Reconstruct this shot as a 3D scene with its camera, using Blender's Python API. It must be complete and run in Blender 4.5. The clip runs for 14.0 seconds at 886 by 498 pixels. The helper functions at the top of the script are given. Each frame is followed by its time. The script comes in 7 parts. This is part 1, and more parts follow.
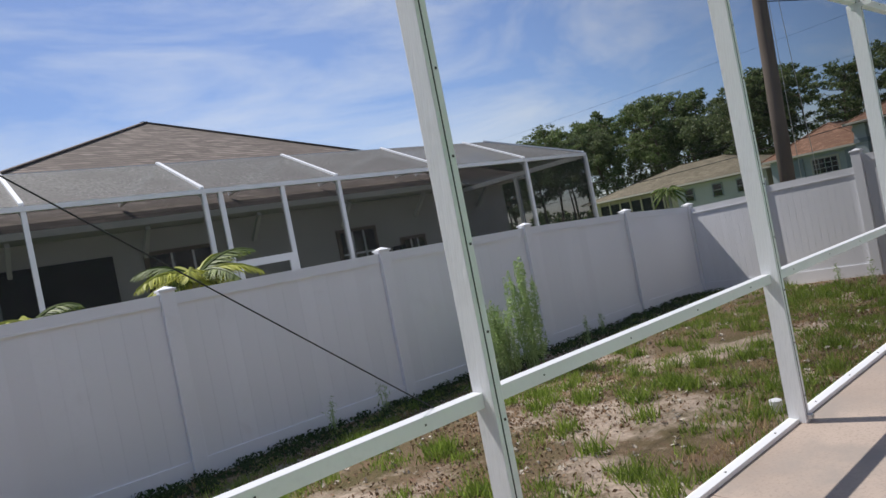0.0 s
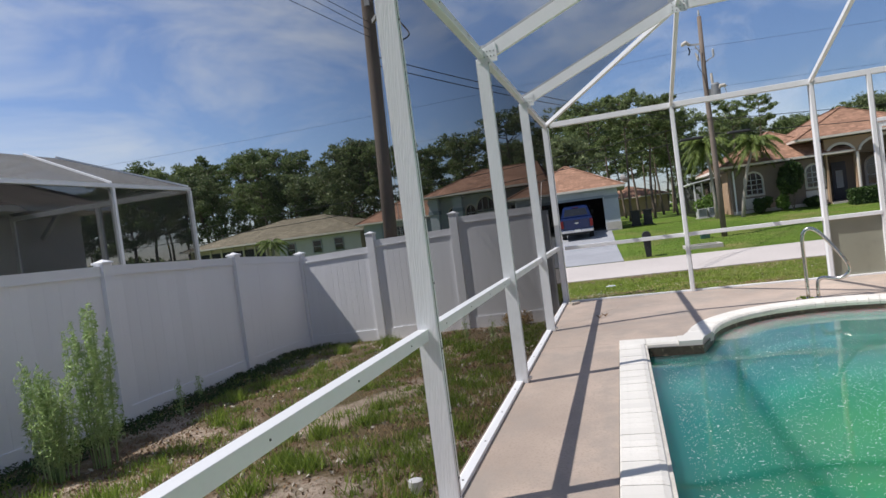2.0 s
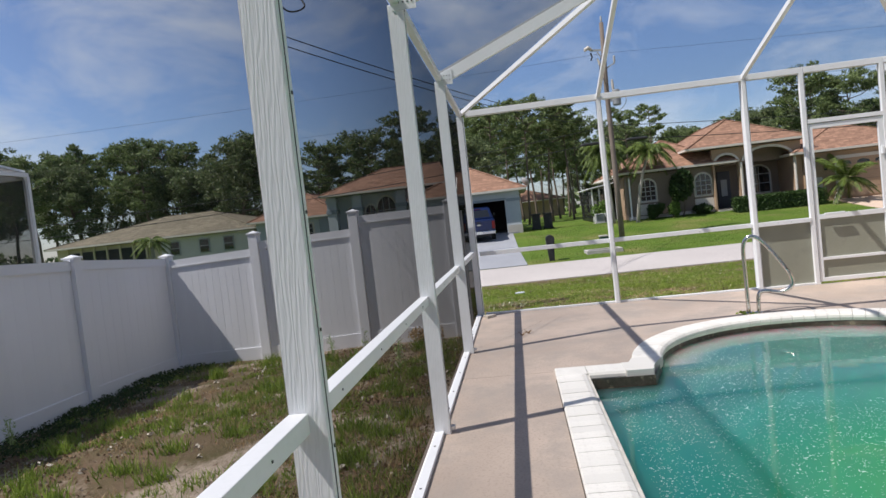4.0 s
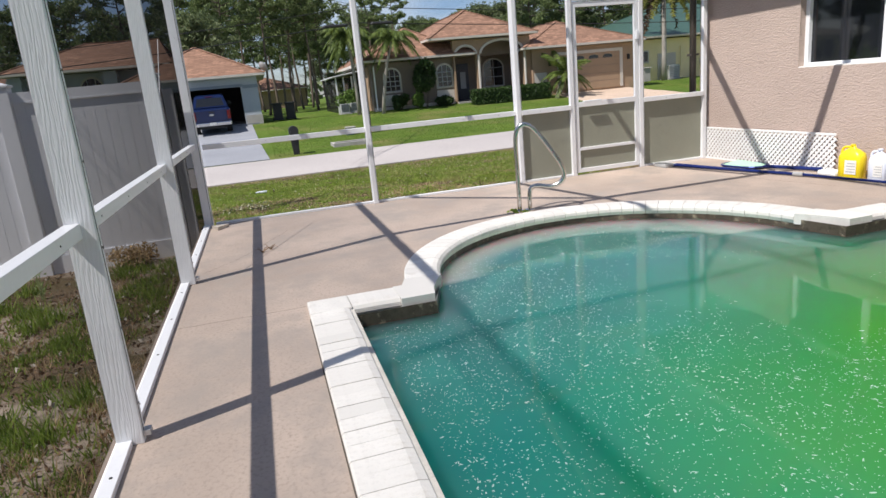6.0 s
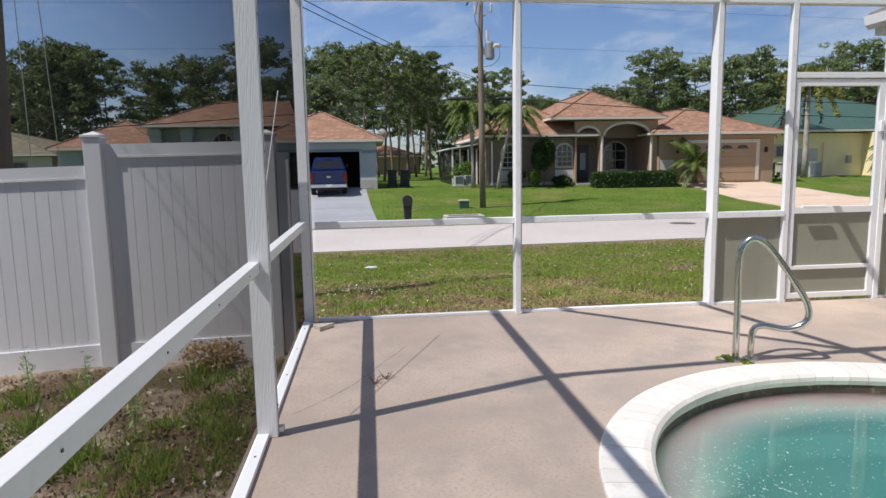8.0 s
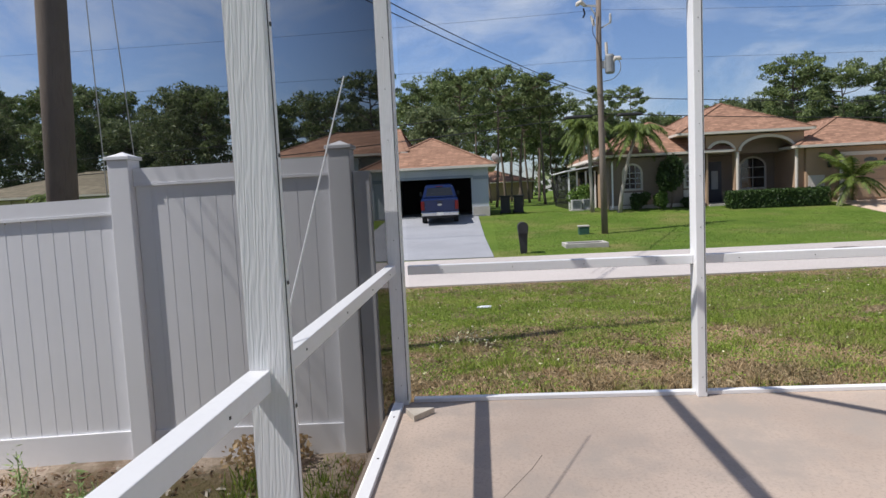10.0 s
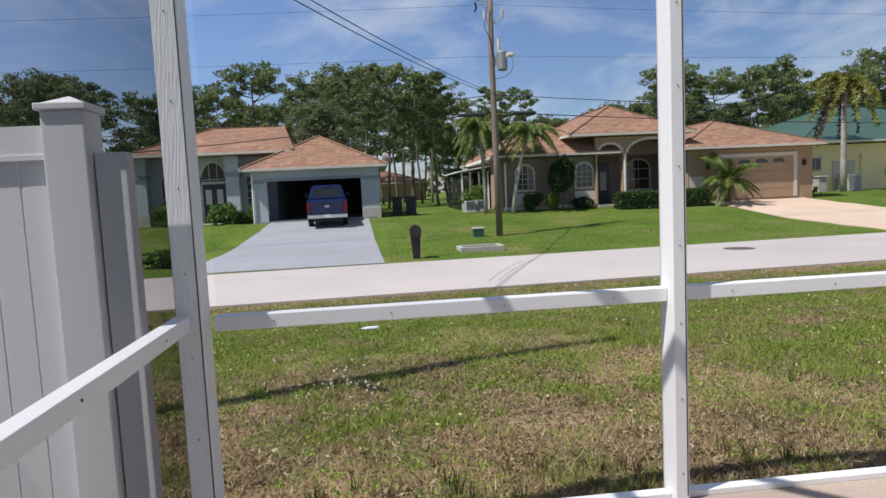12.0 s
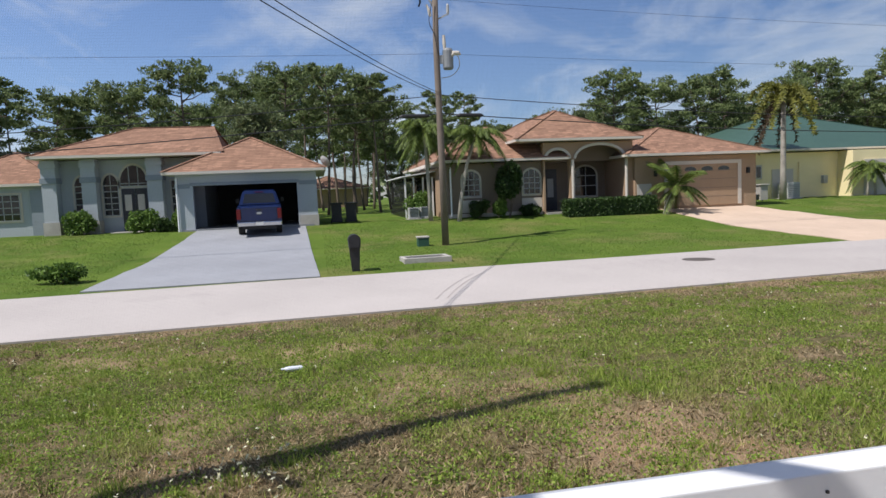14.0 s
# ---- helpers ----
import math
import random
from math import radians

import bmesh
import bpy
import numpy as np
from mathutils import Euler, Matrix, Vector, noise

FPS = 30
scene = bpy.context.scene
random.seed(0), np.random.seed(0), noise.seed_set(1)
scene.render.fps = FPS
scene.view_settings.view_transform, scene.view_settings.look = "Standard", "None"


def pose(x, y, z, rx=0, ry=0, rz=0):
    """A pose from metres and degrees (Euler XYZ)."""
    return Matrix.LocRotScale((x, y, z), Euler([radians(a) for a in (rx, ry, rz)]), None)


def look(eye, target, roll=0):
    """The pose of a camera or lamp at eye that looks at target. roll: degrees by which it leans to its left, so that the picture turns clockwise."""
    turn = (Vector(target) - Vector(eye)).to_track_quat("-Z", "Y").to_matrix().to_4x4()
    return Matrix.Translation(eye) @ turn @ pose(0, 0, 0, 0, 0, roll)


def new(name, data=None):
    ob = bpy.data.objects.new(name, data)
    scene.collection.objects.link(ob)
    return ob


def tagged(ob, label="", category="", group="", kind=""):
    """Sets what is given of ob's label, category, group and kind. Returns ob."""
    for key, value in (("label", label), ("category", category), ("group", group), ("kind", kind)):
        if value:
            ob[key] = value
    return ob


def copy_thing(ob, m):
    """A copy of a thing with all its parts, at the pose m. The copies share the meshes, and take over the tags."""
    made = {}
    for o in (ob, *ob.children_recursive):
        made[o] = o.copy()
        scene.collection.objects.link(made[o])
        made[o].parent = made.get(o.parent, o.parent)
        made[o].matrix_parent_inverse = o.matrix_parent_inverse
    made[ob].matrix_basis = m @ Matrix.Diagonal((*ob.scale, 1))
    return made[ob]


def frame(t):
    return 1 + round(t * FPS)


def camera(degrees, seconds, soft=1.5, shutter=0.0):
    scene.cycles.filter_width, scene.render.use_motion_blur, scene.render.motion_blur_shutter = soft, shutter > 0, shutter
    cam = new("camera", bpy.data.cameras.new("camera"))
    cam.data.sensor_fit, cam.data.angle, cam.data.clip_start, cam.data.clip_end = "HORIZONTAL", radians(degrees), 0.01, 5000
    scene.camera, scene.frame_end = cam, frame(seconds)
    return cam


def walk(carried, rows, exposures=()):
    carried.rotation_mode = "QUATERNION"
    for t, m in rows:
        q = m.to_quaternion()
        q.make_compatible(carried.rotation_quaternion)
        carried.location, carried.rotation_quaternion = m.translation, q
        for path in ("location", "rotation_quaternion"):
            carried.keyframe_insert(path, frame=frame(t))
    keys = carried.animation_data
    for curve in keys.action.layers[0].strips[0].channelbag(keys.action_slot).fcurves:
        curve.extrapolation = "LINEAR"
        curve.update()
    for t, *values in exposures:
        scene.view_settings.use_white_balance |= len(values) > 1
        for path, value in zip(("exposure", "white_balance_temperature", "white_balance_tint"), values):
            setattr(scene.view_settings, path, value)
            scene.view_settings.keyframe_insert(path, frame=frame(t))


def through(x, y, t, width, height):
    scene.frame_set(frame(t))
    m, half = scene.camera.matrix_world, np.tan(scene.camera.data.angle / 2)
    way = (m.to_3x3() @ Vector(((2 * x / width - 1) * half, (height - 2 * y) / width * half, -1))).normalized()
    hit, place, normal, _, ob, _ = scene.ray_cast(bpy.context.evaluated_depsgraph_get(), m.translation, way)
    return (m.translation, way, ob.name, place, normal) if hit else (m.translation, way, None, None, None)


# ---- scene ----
cam = camera(69.5, 14.0)
PATH = [
    (0, (0.053, -0.123, 1.41), (1.318, 1.426, 1.397), -11.2),
    (0.1, (0.125, -0.028, 1.4), (1.506, 1.419, 1.393), -11.8),
    (0.2, (0.172, 0.014, 1.4), (1.661, 1.349, 1.376), -11.0),
    (0.5, (0.271, 0.114, 1.383), (2.009, 1.101, 1.33), -9.5),
    (1, (0.451, 0.295, 1.359), (2.333, 0.971, 1.299), -8.4),
    (1.5, (0.703, 0.439, 1.362), (2.591, 1.096, 1.317), -8.1),
    (2, (0.964, 0.658, 1.318), (2.889, 1.199, 1.265), -7.4),
    (2.2, (1.068, 0.721, 1.33), (3.002, 1.228, 1.268), -7.3),
    (4.3, (2.433, 1.01, 1.333), (4.426, 1.14, 1.223), -6.5),
    (4.5, (2.579, 1.016, 1.314), (4.574, 1.049, 1.178), -6.6),
    (5, (2.931, 1.015, 1.278), (4.878, 0.673, 0.975), -6.1),
    (5.5, (3.266, 0.92, 1.234), (5.159, 0.448, 0.79), -5.9),
    (6, (3.647, 0.925, 1.228), (5.52, 0.43, 0.733), -5.4),
    (6.5, (4.059, 0.965, 1.272), (5.936, 0.465, 0.794), -3.6),
    (7, (4.468, 0.998, 1.31), (6.366, 0.543, 0.873), -2.5),
    (7.5, (4.905, 1.076, 1.303), (6.846, 0.719, 0.979), -1.2),
    (8, (5.341, 1.047, 1.315), (7.312, 0.823, 1.055), -1.0),
    (8.5, (5.746, 1.114, 1.298), (7.732, 1.063, 1.068), -1.1),
    (8.7, (5.917, 1.131, 1.3), (7.904, 1.155, 1.077), -1.1),
    (10.8, (7.521, 1.008, 1.27), (9.51, 1.135, 1.109), -2.9),
    (11, (7.68, 1.036, 1.274), (9.672, 1.089, 1.107), -2.7),
    (11.5, (8.074, 0.988, 1.262), (10.065, 0.902, 1.091), -2.7),
    (12, (8.439, 0.912, 1.27), (10.421, 0.706, 1.09), -2.7),
    (12.5, (8.866, 0.864, 1.263), (10.823, 0.498, 1.078), -2.8),
    (13, (9.206, 0.753, 1.295), (11.159, 0.365, 1.11), -2.7),
    (13.5, (9.639, 0.739, 1.297), (11.591, 0.349, 1.107), -2.6),
    (14, (10.035, 0.71, 1.276), (11.991, 0.327, 1.107), -2.4),
]
walk(cam, [(t, look(eye, target, roll)) for t, eye, target, roll in PATH],
     [(0, 0.14), (2, 0.08), (5, 0.08), (8.5, 0.06), (11, 0.05), (14, 0.0)])

# ---- light ----
SUN = Vector((-0.24, 0.6, 1.0)).normalized()
sun_data = bpy.data.lights.new("sun", "SUN")
sun_data.energy, sun_data.angle, sun_data.color = 5.8, radians(0.55), (1.0, 0.95, 0.90)
sun = new("sun", sun_data)
sun.matrix_world = look(SUN * 60, (0, 0, 0))


def make_sky():
    w = bpy.data.worlds.new("sky")
    scene.world = w
    w.use_nodes = True
    nt = w.node_tree
    nt.nodes.clear()
    out = nt.nodes.new("ShaderNodeOutputWorld")
    bg = nt.nodes.new("ShaderNodeBackground")
    sky = nt.nodes.new("ShaderNodeTexSky")
    sky.sky_type, sky.sun_disc = "NISHITA", False
    sky.sun_elevation, sky.sun_rotation = math.asin(SUN.z), math.atan2(-SUN.x, SUN.y)
    sky.air_density, sky.dust_density, sky.ozone_density = 1.0, 0.6, 4.1
    bg.inputs["Strength"].default_value = 0.10
    # thin streaks of high cloud
    tc = nt.nodes.new("ShaderNodeTexCoord")
    mp = nt.nodes.new("ShaderNodeMapping")
    mp.inputs["Rotation"].default_value = (0.1, 0.15, 0.5)
    mp.inputs["Scale"].default_value = (1.3, 2.6, 6.0)
    n1 = nt.nodes.new("ShaderNodeTexNoise")
    n1.inputs["Scale"].default_value, n1.inputs["Detail"].default_value = 1.6, 7.0
    n1.inputs["Roughness"].default_value, n1.inputs["Distortion"].default_value = 0.62, 0.5
    ramp = nt.nodes.new("ShaderNodeValToRGB")
    ramp.color_ramp.elements[0].position, ramp.color_ramp.elements[1].position = 0.42, 0.78
    ramp.color_ramp.elements[1].color = (0.6, 0.6, 0.6, 1)
    mix = nt.nodes.new("ShaderNodeMix")
    mix.data_type = "RGBA"
    mix.inputs["B"].default_value = (9.0, 9.2, 9.2, 1)
    nt.links.new(tc.outputs["Generated"], mp.inputs["Vector"])
    nt.links.new(mp.outputs[0], n1.inputs["Vector"])
    nt.links.new(n1.outputs["Fac"], ramp.inputs[0])
    nt.links.new(ramp.outputs[0], mix.inputs["Factor"])
    deep = nt.nodes.new("ShaderNodeMix")
    deep.data_type, deep.blend_type = "RGBA", "MULTIPLY"
    deep.inputs["Factor"].default_value = 1.0
    deep.inputs["B"].default_value = (0.95, 0.98, 1.13, 1)
    nt.links.new(sky.outputs[0], deep.inputs["A"])
    nt.links.new(deep.outputs["Result"], mix.inputs["A"])
    nt.links.new(mix.outputs["Result"], bg.inputs["Color"])
    nt.links.new(bg.outputs[0], out.inputs[0])


make_sky()


# ---- materials ----
def nodes_of(name):
    m = bpy.data.materials.new(name)
    m.use_nodes = True
    nt = m.node_tree
    return m, nt, nt.nodes["Principled BSDF"], nt.links.new


def shade(c, k):
    return (min(1, c[0] * k), min(1, c[1] * k), min(1, c[2] * k), 1)


def mix_rgb(nt, a, b, fac):
    m = nt.nodes.new("ShaderNodeMix")
    m.data_type = "RGBA"
    for key, v in (("A", a), ("B", b), ("Factor", fac)):
        if isinstance(v, (tuple, float, int)):
            m.inputs[key].default_value = v
        else:
            nt.links.new(v, m.inputs[key])
    return m.outputs["Result"]


def tex_noise(nt, scale, detail=4.0, rough=0.55, stretch=None, turn=(0, 0, 0)):
    tc = nt.nodes.new("ShaderNodeTexCoord")
    n = nt.nodes.new("ShaderNodeTexNoise")
    n.inputs["Scale"].default_value, n.inputs["Detail"].default_value, n.inputs["Roughness"].default_value = scale, detail, rough
    src = tc.outputs["Object"]
    if stretch:
        mp = nt.nodes.new("ShaderNodeMapping")
        mp.inputs["Scale"].default_value = stretch
        mp.inputs["Rotation"].default_value = turn
        nt.links.new(src, mp.inputs["Vector"])
        src = mp.outputs[0]
    nt.links.new(src, n.inputs["Vector"])
    return n.outputs["Fac"]


def ramp_of(nt, src, lo, hi):
    r = nt.nodes.new("ShaderNodeMapRange")
    r.inputs["From Min"].default_value, r.inputs["From Max"].default_value = lo, hi
    nt.links.new(src, r.inputs["Value"])
    return r.outputs[0]


def mat(name, col, rough=0.6, var=0.2, scale=1.5, fine=40.0, bump=0.15, metal=0.0, stain=None, stain_at=(0.55, 0.75), per=0.0, stretch=None, spec=0.4, depth=0.004):
    """A painted or mineral surface: broad tone, fine grain, optional stains, optional tone per object."""
    m, nt, bs, link = nodes_of(name)
    broad = ramp_of(nt, tex_noise(nt, scale, 5.0), 0.3, 0.7)
    grain = tex_noise(nt, fine, 4.0, 0.6, stretch)
    c = mix_rgb(nt, shade(col, 1 - var), shade(col, 1 + var), broad)
    c = mix_rgb(nt, c, shade(col, 1 - var * 1.5), ramp_of(nt, grain, 0.5, 0.8))
    if stain:
        c = mix_rgb(nt, c, (*stain, 1), ramp_of(nt, tex_noise(nt, scale * 2.3, 6.0, 0.65), *stain_at))
    if per:
        oi = nt.nodes.new("ShaderNodeObjectInfo")
        c = mix_rgb(nt, c, shade(col, 1 - per), oi.outputs["Random"])
    link(c, bs.inputs["Base Color"])
    bs.inputs["Roughness"].default_value, bs.inputs["Metallic"].default_value = rough, metal
    bs.inputs["Specular IOR Level"].default_value = spec
    if bump:
        b = nt.nodes.new("ShaderNodeBump")
        b.inputs["Strength"].default_value, b.inputs["Distance"].default_value = bump, depth
        link(grain, b.inputs["Height"])
        link(b.outputs[0], bs.inputs["Normal"])
    return m


def leaf_mat(name, dark, light, third=None, through=0.25):
    m, nt, bs, link = nodes_of(name)
    g = nt.nodes.new("ShaderNodeNewGeometry")
    c = mix_rgb(nt, (*dark, 1), (*light, 1), g.outputs["Random Per Island"])
    if third:
        c = mix_rgb(nt, c, (*third, 1), ramp_of(nt, tex_noise(nt, 0.7, 4.0), 0.5, 0.72))
    link(c, bs.inputs["Base Color"])
    bs.inputs["Roughness"].default_value, bs.inputs["Specular IOR Level"].default_value = 0.55, 0.25
    tr = nt.nodes.new("ShaderNodeBsdfTranslucent")
    mx = nt.nodes.new("ShaderNodeMixShader")
    mx.inputs[0].default_value = through
    out = nt.nodes["Material Output"]
    link(c, tr.inputs["Color"])
    link(bs.outputs[0], mx.inputs[1])
    link(tr.outputs[0], mx.inputs[2])
    link(mx.outputs[0], out.inputs["Surface"])
    return m


def screen_mat(name, clear, dirt, gloss, blend=0.3, weave=0.0, power=2.0):
    """Woven insect mesh: mostly open, dark threads, a dark gloss that shuts out light towards grazing."""
    m, nt, bs, link = nodes_of(name)
    nt.nodes.remove(bs)
    out = nt.nodes["Material Output"]
    tr = nt.nodes.new("ShaderNodeBsdfTransparent")
    tr.inputs[0].default_value = (clear, clear, clear, 1)
    if weave:
        # single threads, a grid of the given spacing in y and z
        tc = nt.nodes.new("ShaderNodeTexCoord")
        sp = nt.nodes.new("ShaderNodeSeparateXYZ")
        link(tc.outputs["Object"], sp.inputs[0])
        gap = []
        for axis in ("Y", "Z"):
            k = nt.nodes.new("ShaderNodeMath")
            k.operation, k.inputs[1].default_value = "MULTIPLY", 1 / weave
            fr = nt.nodes.new("ShaderNodeMath")
            fr.operation = "FRACT"
            lt = nt.nodes.new("ShaderNodeMath")
            lt.operation, lt.inputs[1].default_value = "GREATER_THAN", 0.2
            link(sp.outputs[axis], k.inputs[0])
            link(k.outputs[0], fr.inputs[0])
            link(fr.outputs[0], lt.inputs[0])
            gap.append(lt.outputs[0])
        both = nt.nodes.new("ShaderNodeMath")
        both.operation = "MULTIPLY"
        link(gap[0], both.inputs[0])
        link(gap[1], both.inputs[1])
        link(mix_rgb(nt, (0.78, 0.78, 0.78, 1), (1, 1, 1, 1), both.outputs[0]), tr.inputs[0])
    df = nt.nodes.new("ShaderNodeBsdfDiffuse")
    df.inputs[0].default_value = (dirt, dirt, dirt * 1.03, 1)
    a = nt.nodes.new("ShaderNodeAddShader")
    gl = nt.nodes.new("ShaderNodeBsdfGlossy")
    gl.inputs["Color"].default_value = (gloss, gloss, gloss, 1)
    gl.inputs["Roughness"].default_value = 0.45
    lw = nt.nodes.new("ShaderNodeLayerWeight")
    lw.inputs["Blend"].default_value = blend
    mx = nt.nodes.new("ShaderNodeMixShader")
    link(tr.outputs[0], a.inputs[0])
    link(df.outputs[0], a.inputs[1])
    steep = nt.nodes.new("ShaderNodeMath")
    steep.operation, steep.inputs[1].default_value = "POWER", power
    link(lw.outputs["Facing"], steep.inputs[0])
    link(steep.outputs[0], mx.inputs[0])
    link(a.outputs[0], mx.inputs[1])
    link(gl.outputs[0], mx.inputs[2])
    link(mx.outputs[0], out.inputs["Surface"])
    return m


def old_screen_mat():
    """Old roof mesh, clogged with grey dirt in speckles."""
    m, nt, bs, link = nodes_of("clogged_roof_screen")
    out = nt.nodes["Material Output"]
    n = tex_noise(nt, 26.0, 5.0, 0.7)
    broad = tex_noise(nt, 1.1, 4.0)
    c = mix_rgb(nt, (0.085, 0.083, 0.08, 1), (0.25, 0.245, 0.235, 1), ramp_of(nt, n, 0.38, 0.66))
    c = mix_rgb(nt, c, (0.13, 0.125, 0.12, 1), ramp_of(nt, broad, 0.45, 0.7))
    link(c, bs.inputs["Base Color"])
    bs.inputs["Roughness"].default_value = 0.8
    tr = nt.nodes.new("ShaderNodeBsdfTransparent")
    mx = nt.nodes.new("ShaderNodeMixShader")
    mx.inputs[0].default_value = 0.72
    link(tr.outputs[0], mx.inputs[1])
    link(bs.outputs[0], mx.inputs[2])
    link(mx.outputs[0], out.inputs["Surface"])
    return m


def emboss_mat():
    """White enamelled aluminium with a pressed wood-grain pattern."""
    m, nt, bs, link = nodes_of("white_embossed_aluminium")
    tc = nt.nodes.new("ShaderNodeTexCoord")
    mp = nt.nodes.new("ShaderNodeMapping")
    mp.inputs["Scale"].default_value = (1, 1, 0.09)
    wv = nt.nodes.new("ShaderNodeTexWave")
    wv.bands_direction = "DIAGONAL"
    wv.inputs["Scale"].default_value, wv.inputs["Distortion"].default_value = 46.0, 9.0
    wv.inputs["Detail"].default_value, wv.inputs["Detail Scale"].default_value = 2.5, 1.4
    link(tc.outputs["Object"], mp.inputs["Vector"])
    link(mp.outputs[0], wv.inputs["Vector"])
    c = mix_rgb(nt, (0.765, 0.785, 0.81, 1), (0.80, 0.82, 0.845, 1), ramp_of(nt, wv.outputs["Fac"], 0.1, 0.7))
    c = mix_rgb(nt, c, (0.66, 0.67, 0.68, 1), ramp_of(nt, tex_noise(nt, 3.0, 5.0), 0.58, 0.85))
    link(c, bs.inputs["Base Color"])
    bs.inputs["Roughness"].default_value, bs.inputs["Specular IOR Level"].default_value = 0.4, 0.4
    b = nt.nodes.new("ShaderNodeBump")
    b.inputs["Strength"].default_value, b.inputs["Distance"].default_value = 0.5, 0.0011
    link(wv.outputs["Fac"], b.inputs["Height"])
    link(b.outputs[0], bs.inputs["Normal"])
    return m


def shingle_mat(name, col, per_metre=7.0):
    m, nt, bs, link = nodes_of(name)
    tc = nt.nodes.new("ShaderNodeTexCoord")
    sp = nt.nodes.new("ShaderNodeSeparateXYZ")
    link(tc.outputs["Object"], sp.inputs[0])
    ad = nt.nodes.new("ShaderNodeMath")
    ad.operation = "ADD"
    link(sp.outputs["X"], ad.inputs[0])
    link(sp.outputs["Y"], ad.inputs[1])
    cb = nt.nodes.new("ShaderNodeCombineXYZ")
    link(ad.outputs[0], cb.inputs[0])
    link(sp.outputs["Z"], cb.inputs[1])
    br = nt.nodes.new("ShaderNodeTexBrick")
    br.inputs["Color1"].default_value, br.inputs["Color2"].default_value = shade(col, 1.35), shade(col, 0.66)
    br.inputs["Mortar"].default_value = shade(col, 0.5)
    br.inputs["Scale"].default_value, br.inputs["Mortar Size"].default_value = 1.0, 0.012
    br.inputs["Brick Width"].default_value, br.inputs["Row Height"].default_value = 0.32, 0.085
    link(cb.outputs[0], br.inputs["Vector"])
    c = mix_rgb(nt, br.outputs["Color"], shade(col, 0.72), ramp_of(nt, tex_noise(nt, 0.5, 5.0), 0.45, 0.75))
    c = mix_rgb(nt, c, shade(col, 1.25), ramp_of(nt, tex_noise(nt, 14.0, 3.0), 0.55, 0.8))
    link(c, bs.inputs["Base Color"])
    bs.inputs["Roughness"].default_value, bs.inputs["Specular IOR Level"].default_value = 0.9, 0.15
    b = nt.nodes.new("ShaderNodeBump")
    b.inputs["Strength"].default_value, b.inputs["Distance"].default_value = 0.5, 0.02
    link(br.outputs["Fac"], b.inputs["Height"])
    link(b.outputs[0], bs.inputs["Normal"])
    return m


def ground_mat(name, a, b, c, patch, at=(0.45, 0.6), leaf=None):
    """Turf: two greens by broad noise, bare or dry ground c in patches, fine clumps and litter."""
    m, nt, bs, link = nodes_of(name)
    col = mix_rgb(nt, (*a, 1), (*b, 1), ramp_of(nt, tex_noise(nt, patch * 1.7, 5.0), 0.35, 0.65))
    col = mix_rgb(nt, col, (*c, 1), ramp_of(nt, tex_noise(nt, patch, 7.0, 0.68), *at))
    fine = tex_noise(nt, 32.0, 5.0, 0.7)
    col = mix_rgb(nt, col, shade(a, 0.45), ramp_of(nt, fine, 0.52, 0.8))
    if leaf:
        col = mix_rgb(nt, col, (*leaf, 1), ramp_of(nt, tex_noise(nt, 11.0, 6.0, 0.75), 0.56, 0.66))
    link(col, bs.inputs["Base Color"])
    bs.inputs["Roughness"].default_value, bs.inputs["Specular IOR Level"].default_value = 0.95, 0.1
    bp = nt.nodes.new("ShaderNodeBump")
    bp.inputs["Strength"].default_value, bp.inputs["Distance"].default_value = 0.9, 0.03
    link(fine, bp.inputs["Height"])
    link(bp.outputs[0], bs.inputs["Normal"])
    return m


